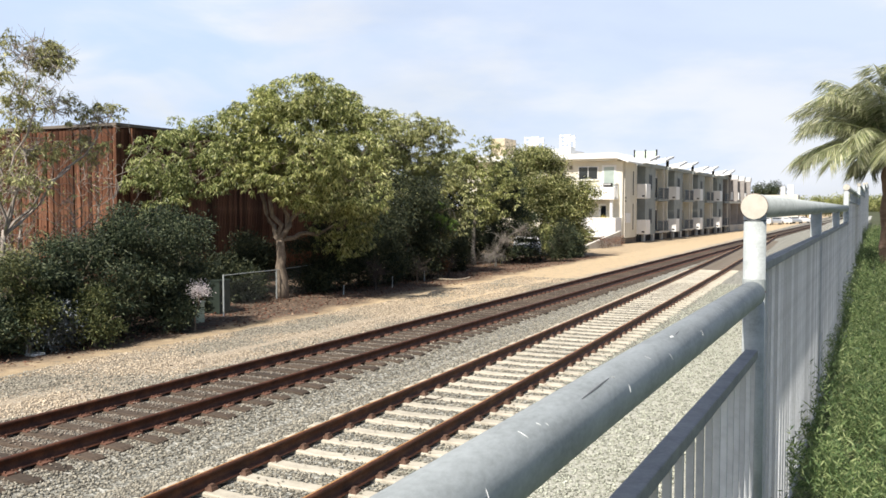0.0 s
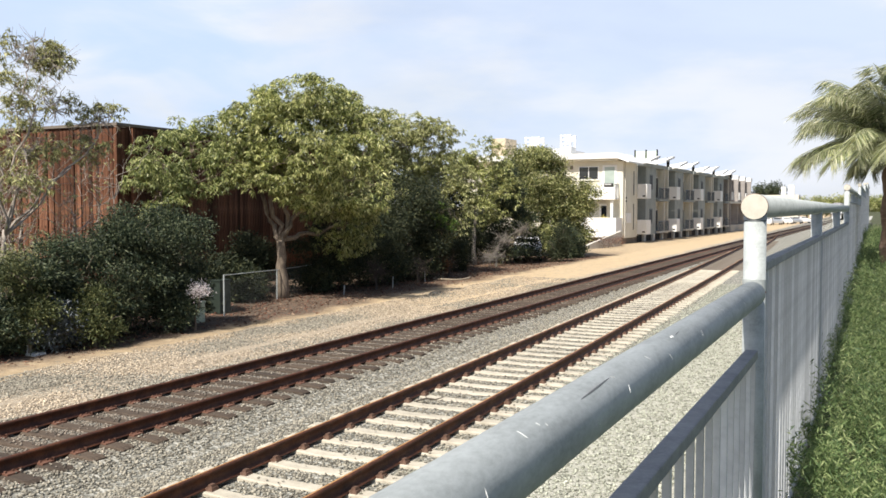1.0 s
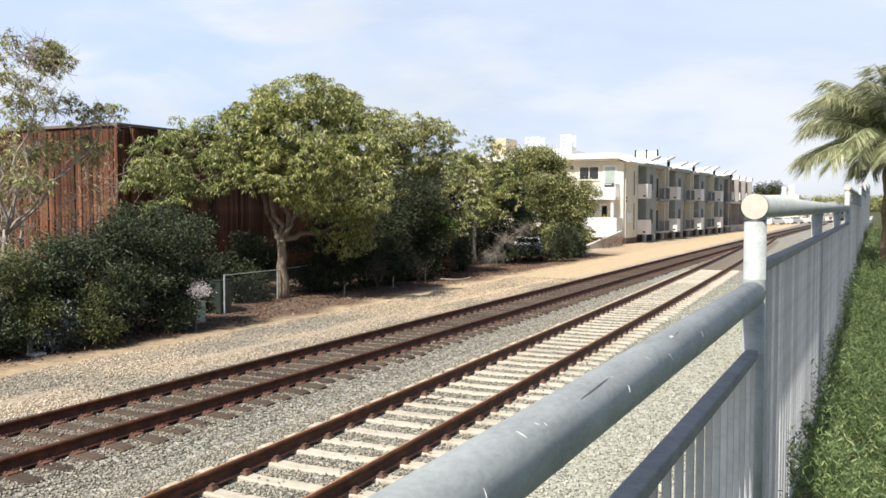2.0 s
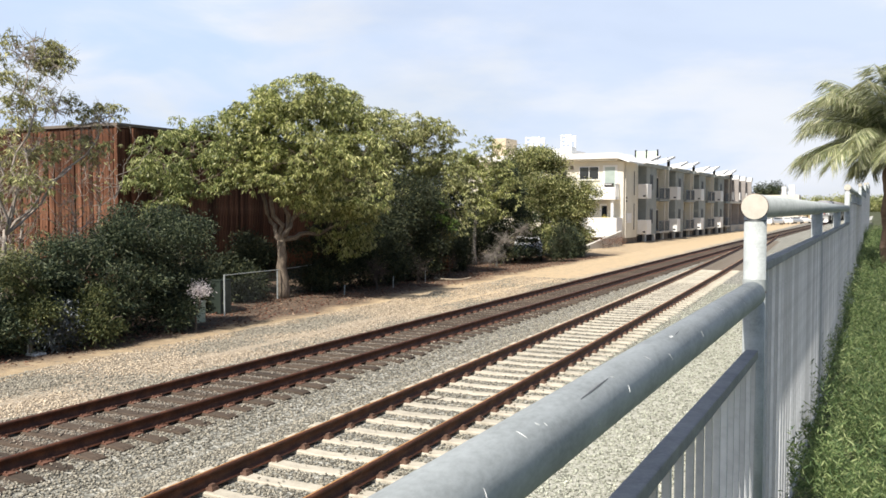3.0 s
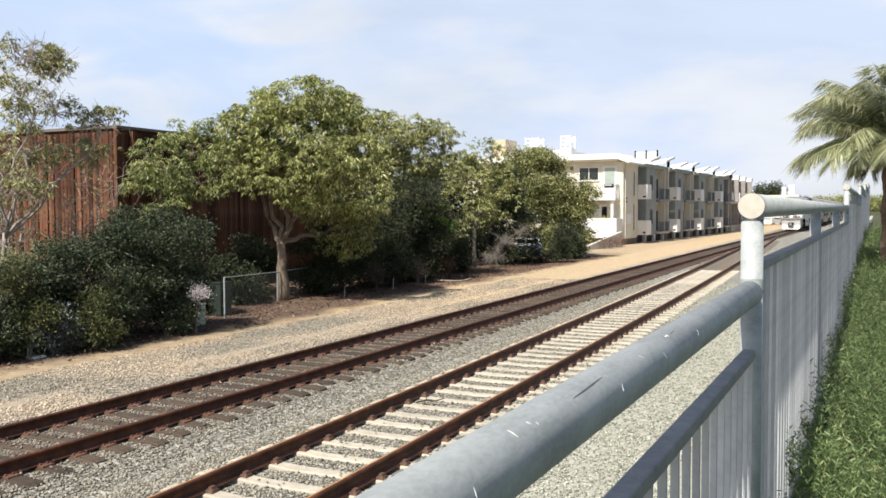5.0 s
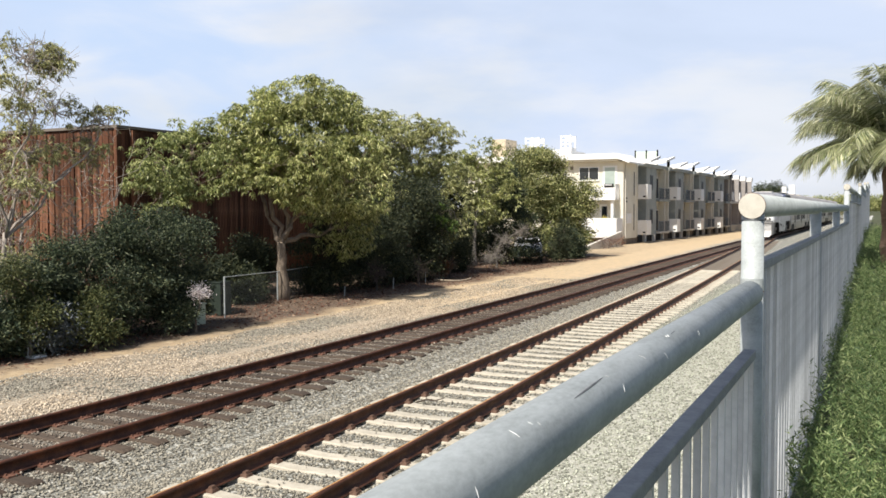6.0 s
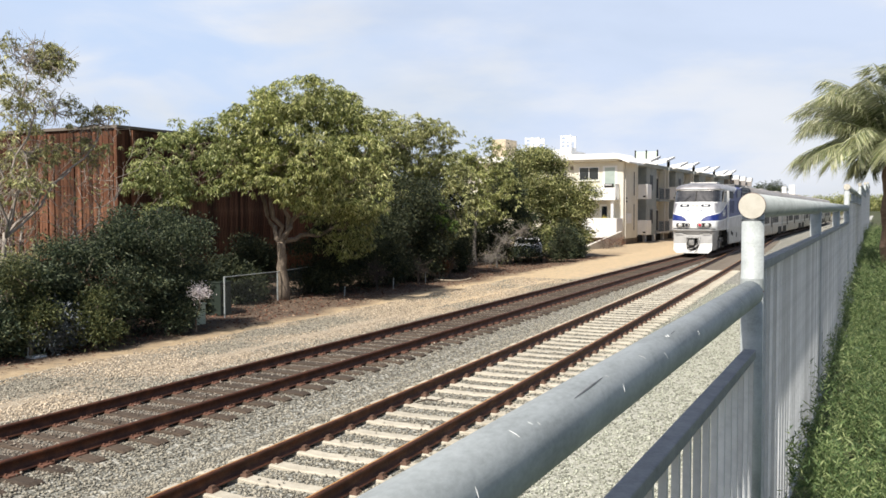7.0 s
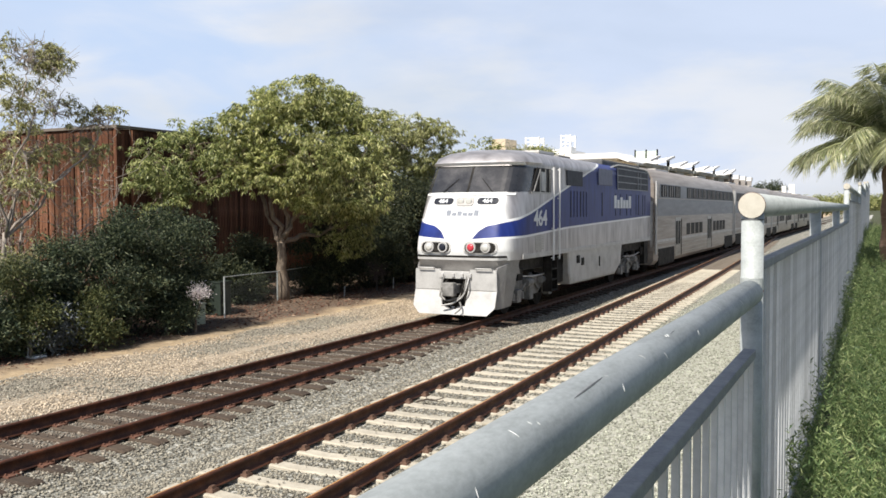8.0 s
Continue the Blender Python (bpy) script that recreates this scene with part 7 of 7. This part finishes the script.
    bm = boxes((-0.12, 0.12, -0.38, 0.15, 0.62, 0.86), (-0.2, 0.14, -0.52, -0.3, 0.56, 0.92), bevel=0.03)
    part("coupler", bm, M_GRIME, c, "knuckle coupler")
    bm = bmesh.new()
    tube(bm, [(-0.38, -0.1, 0.95), (-0.36, -0.3, 0.55), (-0.15, -0.34, 0.42), (0.2, -0.3, 0.5), (0.36, -0.12, 0.9)], [0.03] * 5, 8)
    part("brake_hose", bm, M_GRIME, c)
    for pts in ([(0.40, -0.06, 1.12), (0.42, -0.26, 0.85), (0.30, -0.30, 0.55), (0.02, -0.36, 0.36), (-0.28, -0.40, 0.30)],
                [(0.33, -0.06, 1.12), (0.34, -0.22, 0.80), (0.20, -0.30, 0.50), (-0.05, -0.34, 0.30)],
                [(-0.30, -0.06, 1.12), (-0.34, -0.20, 0.90), (-0.24, -0.26, 0.62), (-0.30, -0.30, 0.42)],
                [(0.24, -0.34, 0.40), (0.30, -0.40, 0.24), (0.14, -0.44, 0.10)]):
        bm = bmesh.new()
        tube(bm, catmull(pts, 4), [0.022] * (4 * len(pts) - 3), 7)
        part("air_hose", bm, M_PILOT if len(pts) == 5 else M_GRIME, c)
    for x in (-0.42, -0.1, 0.16, 0.40):
        part("valve", boxes((x, x + 0.09, -0.16, -0.08, 1.04, 1.15), bevel=0.015), M_PILOT, c)
    # roof
    part("roof_pod", boxes((-0.75, 0.75, 4.6, 6.1, 4.58, 4.74), bevel=0.06), M_SILVER, c)
    part("horn", boxes((-0.9, -0.5, 3.6, 3.9, 4.5, 4.72), bevel=0.04), M_SILVER, c)
    part("roof_fan_deck", boxes((-1.15, 1.15, 10.5, 16.6, 4.45, 4.74), bevel=0.08), surface("sooty_roof", [(0.10, 0.10, 0.10), (0.18, 0.18, 0.175)], 2, 0.8), c, "sooty roof deck")
    part("exhaust", boxes((-0.4, 0.4, 7.6, 9.0, 4.58, 4.76), bevel=0.05), M_GRIME, c)
    part("underframe", boxes((-1.3, 1.3, 0.6, LOCO_LENGTH - 0.3, 1.15, 1.50)), M_DARKMETAL_SHADE, c)
    part("rear_skirt", boxes((1.25, 1.45, 16.2, 16.9, 0.5, 1.5)), M_DARKMETAL_SHADE, c)
    part("rear_skirt", boxes((-1.45, -1.25, 16.2, 16.9, 0.5, 1.5)), M_DARKMETAL_SHADE, c)
    # the body rides a little high on its bogies
    for ch in c.children:
        ch.location.z += 0.08
    truck(c, 0.9, 4.7, (1.45, 4.15), 0.5)
    truck(c, 12.4, 16.4, (13.05, 15.75), 0.5)
    part("diaphragm", boxes((-0.5, 0.5, LOCO_LENGTH, LOCO_LENGTH + 0.35, 1.3, 3.6), bevel=0.03), M_DARKMETAL_SHADE, c)
    return c


COACH_LENGTH = 25.6


def coach():
    c = thing("passenger_coach", (0, 0, 0), "silver double-deck passenger coach with dark window bands", "train coach", "coaches of the train")
    prof = [(1.40, 0.42), (1.55, 0.60), (1.56, 2.50), (1.56, 4.05), (1.50, 4.35), (1.30, 4.62), (0.95, 4.80), (0.45, 4.88), (0.0, 4.90)]
    ring = prof + [(-x, z) for x, z in prof[-2::-1]]
    ys = [0.12, 0.5, 25.1, 25.48]
    bm = bmesh.new()
    rows = []
    for y in ys:
        s = 0.94 if y in (ys[0], ys[-1]) else 1.0
        rows.append([bm.verts.new((x * s, y, z if z < 1 else 0.5 + (z - 0.5) * (0.985 if s < 1 else 1))) for x, z in ring])
    for r0, r1 in zip(rows, rows[1:]):
        for i in range(len(ring) - 1):
            bm.faces.new((r0[i], r0[i + 1], r1[i + 1], r1[i]))
        bm.faces.new((r0[-1], r0[0], r1[0], r1[-1]))
    bm.faces.new(rows[0][::-1])
    bm.faces.new(rows[-1])
    body = part("body", bm, M_STAINLESS, c, "brushed stainless body", True)
    body.modifiers.new("edges", "EDGE_SPLIT").split_angle = radians(35)
    for s in (-1, 1):
        x = s * 1.566
        part("colour_band", boxes((x - 0.008, x + 0.008, 0.5, 25.1, 2.62, 3.42)), M_COACH_BLUE, c, "blue-grey painted band")
        part("window_band", boxes((x - 0.008, x + 0.008, 0.9, 24.9, 3.46, 4.10)), M_COACH_BLUE, c, "grey upper window band")
        for k in range(15):
            if k == 3:
                continue
            y = 1.15 + k * 1.6
            w = part("upper_window", boxes((x + s * 0.012 - 0.006, x + s * 0.012 + 0.006, y, y + 1.38, 3.50, 4.06), bevel=0.004), M_BLUEGLASS, c)
            for q in (0.42, 0.90):
                part("mullion", boxes((x + s * 0.02 - 0.005, x + s * 0.02 + 0.005, y + q, y + q + 0.10, 3.52, 4.04)), M_STAINLESS, w)
        for k, y in enumerate((7.6, 8.9, 10.2, 11.5, 16.4, 17.7, 19.0, 20.3)):
            part("lower_window", boxes((x - 0.006, x + 0.006, y, y + 1.0, 1.60, 2.20), bevel=0.004), M_BLUEGLASS, c)
        for y in (4.6, 14.2):
            d = part("door", boxes((x - 0.006, x + 0.006, y, y + 1.35, 0.62, 2.52), bevel=0.004), M_SILVER, c, "sliding passenger door")
            for q in (0.1, 0.75):
                part("door_window", boxes((x + s * 0.008 - 0.005, x + s * 0.008 + 0.005, y + q, y + q + 0.5, 1.2, 2.35)), M_BLUEGLASS, d)
            part("door_seam", boxes((x + s * 0.008 - 0.005, x + s * 0.008 + 0.005, y + 1.5, y + 1.62, 0.62, 2.45)), M_DARKMETAL_SHADE, d)
        for k in range(4):
            part("rib", boxes((x - 0.006, x + 0.006, 0.5, 25.1, 0.75 + 0.2 * k, 0.79 + 0.2 * k)), M_SILVER, c)
        part("belt_stripe", boxes((x - 0.005, x + 0.005, 0.5, 25.1, 1.42, 1.54)), M_PILOT, c, "pale stripe along the lower side")
        for y in (0.14, 25.3):
            part("end_post", boxes((x - 0.03, x + 0.03, y, y + 0.16, 0.9, 4.2)), M_PILOT, c, "pale corner post")
    for y in (5, 17):
        part("roof_hatch", boxes((-0.5, 0.5, y, y + 3, 4.86, 4.98), bevel=0.03), M_SILVER, c)
    truck(c, 0.8, 4.2, (1.3, 3.8), 0.46)
    truck(c, 21.4, 24.8, (21.9, 24.4), 0.46)
    for y0, y1 in ((0.7, 4.35), (21.25, 24.9)):
        # Solid dark block over the bogie, coloured as the shade in its opening.
        part("wheel_arch", boxes((-1.574, 1.574, y0, y1, 0.35, 1.12), bevel=0.02), M_DARKMETAL_SHADE, c, "dark block for the shade round the bogie")
    for y0, y1 in ((-0.28, 0.14), (25.46, 25.6)):
        part("diaphragm", boxes((-0.55, 0.55, y0, y1, 0.9, 3.4), bevel=0.03), M_DARKMETAL_SHADE, c)
    return c


def train():
    cars = [(locomotive(), 0.0, LOCO_LENGTH)]
    y = LOCO_LENGTH + 0.65
    first = coach()
    cars.append((first, y, COACH_LENGTH))
    for k in range(4):
        y += COACH_LENGTH + 0.3
        cars.append((copy_thing(first, Matrix.Identity(4)), y, COACH_LENGTH))
    return cars


CARS = train()
SPEED, NOSE = 36.4, 21.6


def motions():
    for car, back, length in CARS:
        rows = []
        for k in range(0, 17):
            t = k * 0.5
            y = NOSE + SPEED * (8.0 - t) + back
            a, b = left_track_x(y), left_track_x(y + length)
            rows.append((t, pose(a, y, 0.17, 0, 0, -math.degrees(math.atan2(b - a, length)))))
        walk(car, rows)


motions()
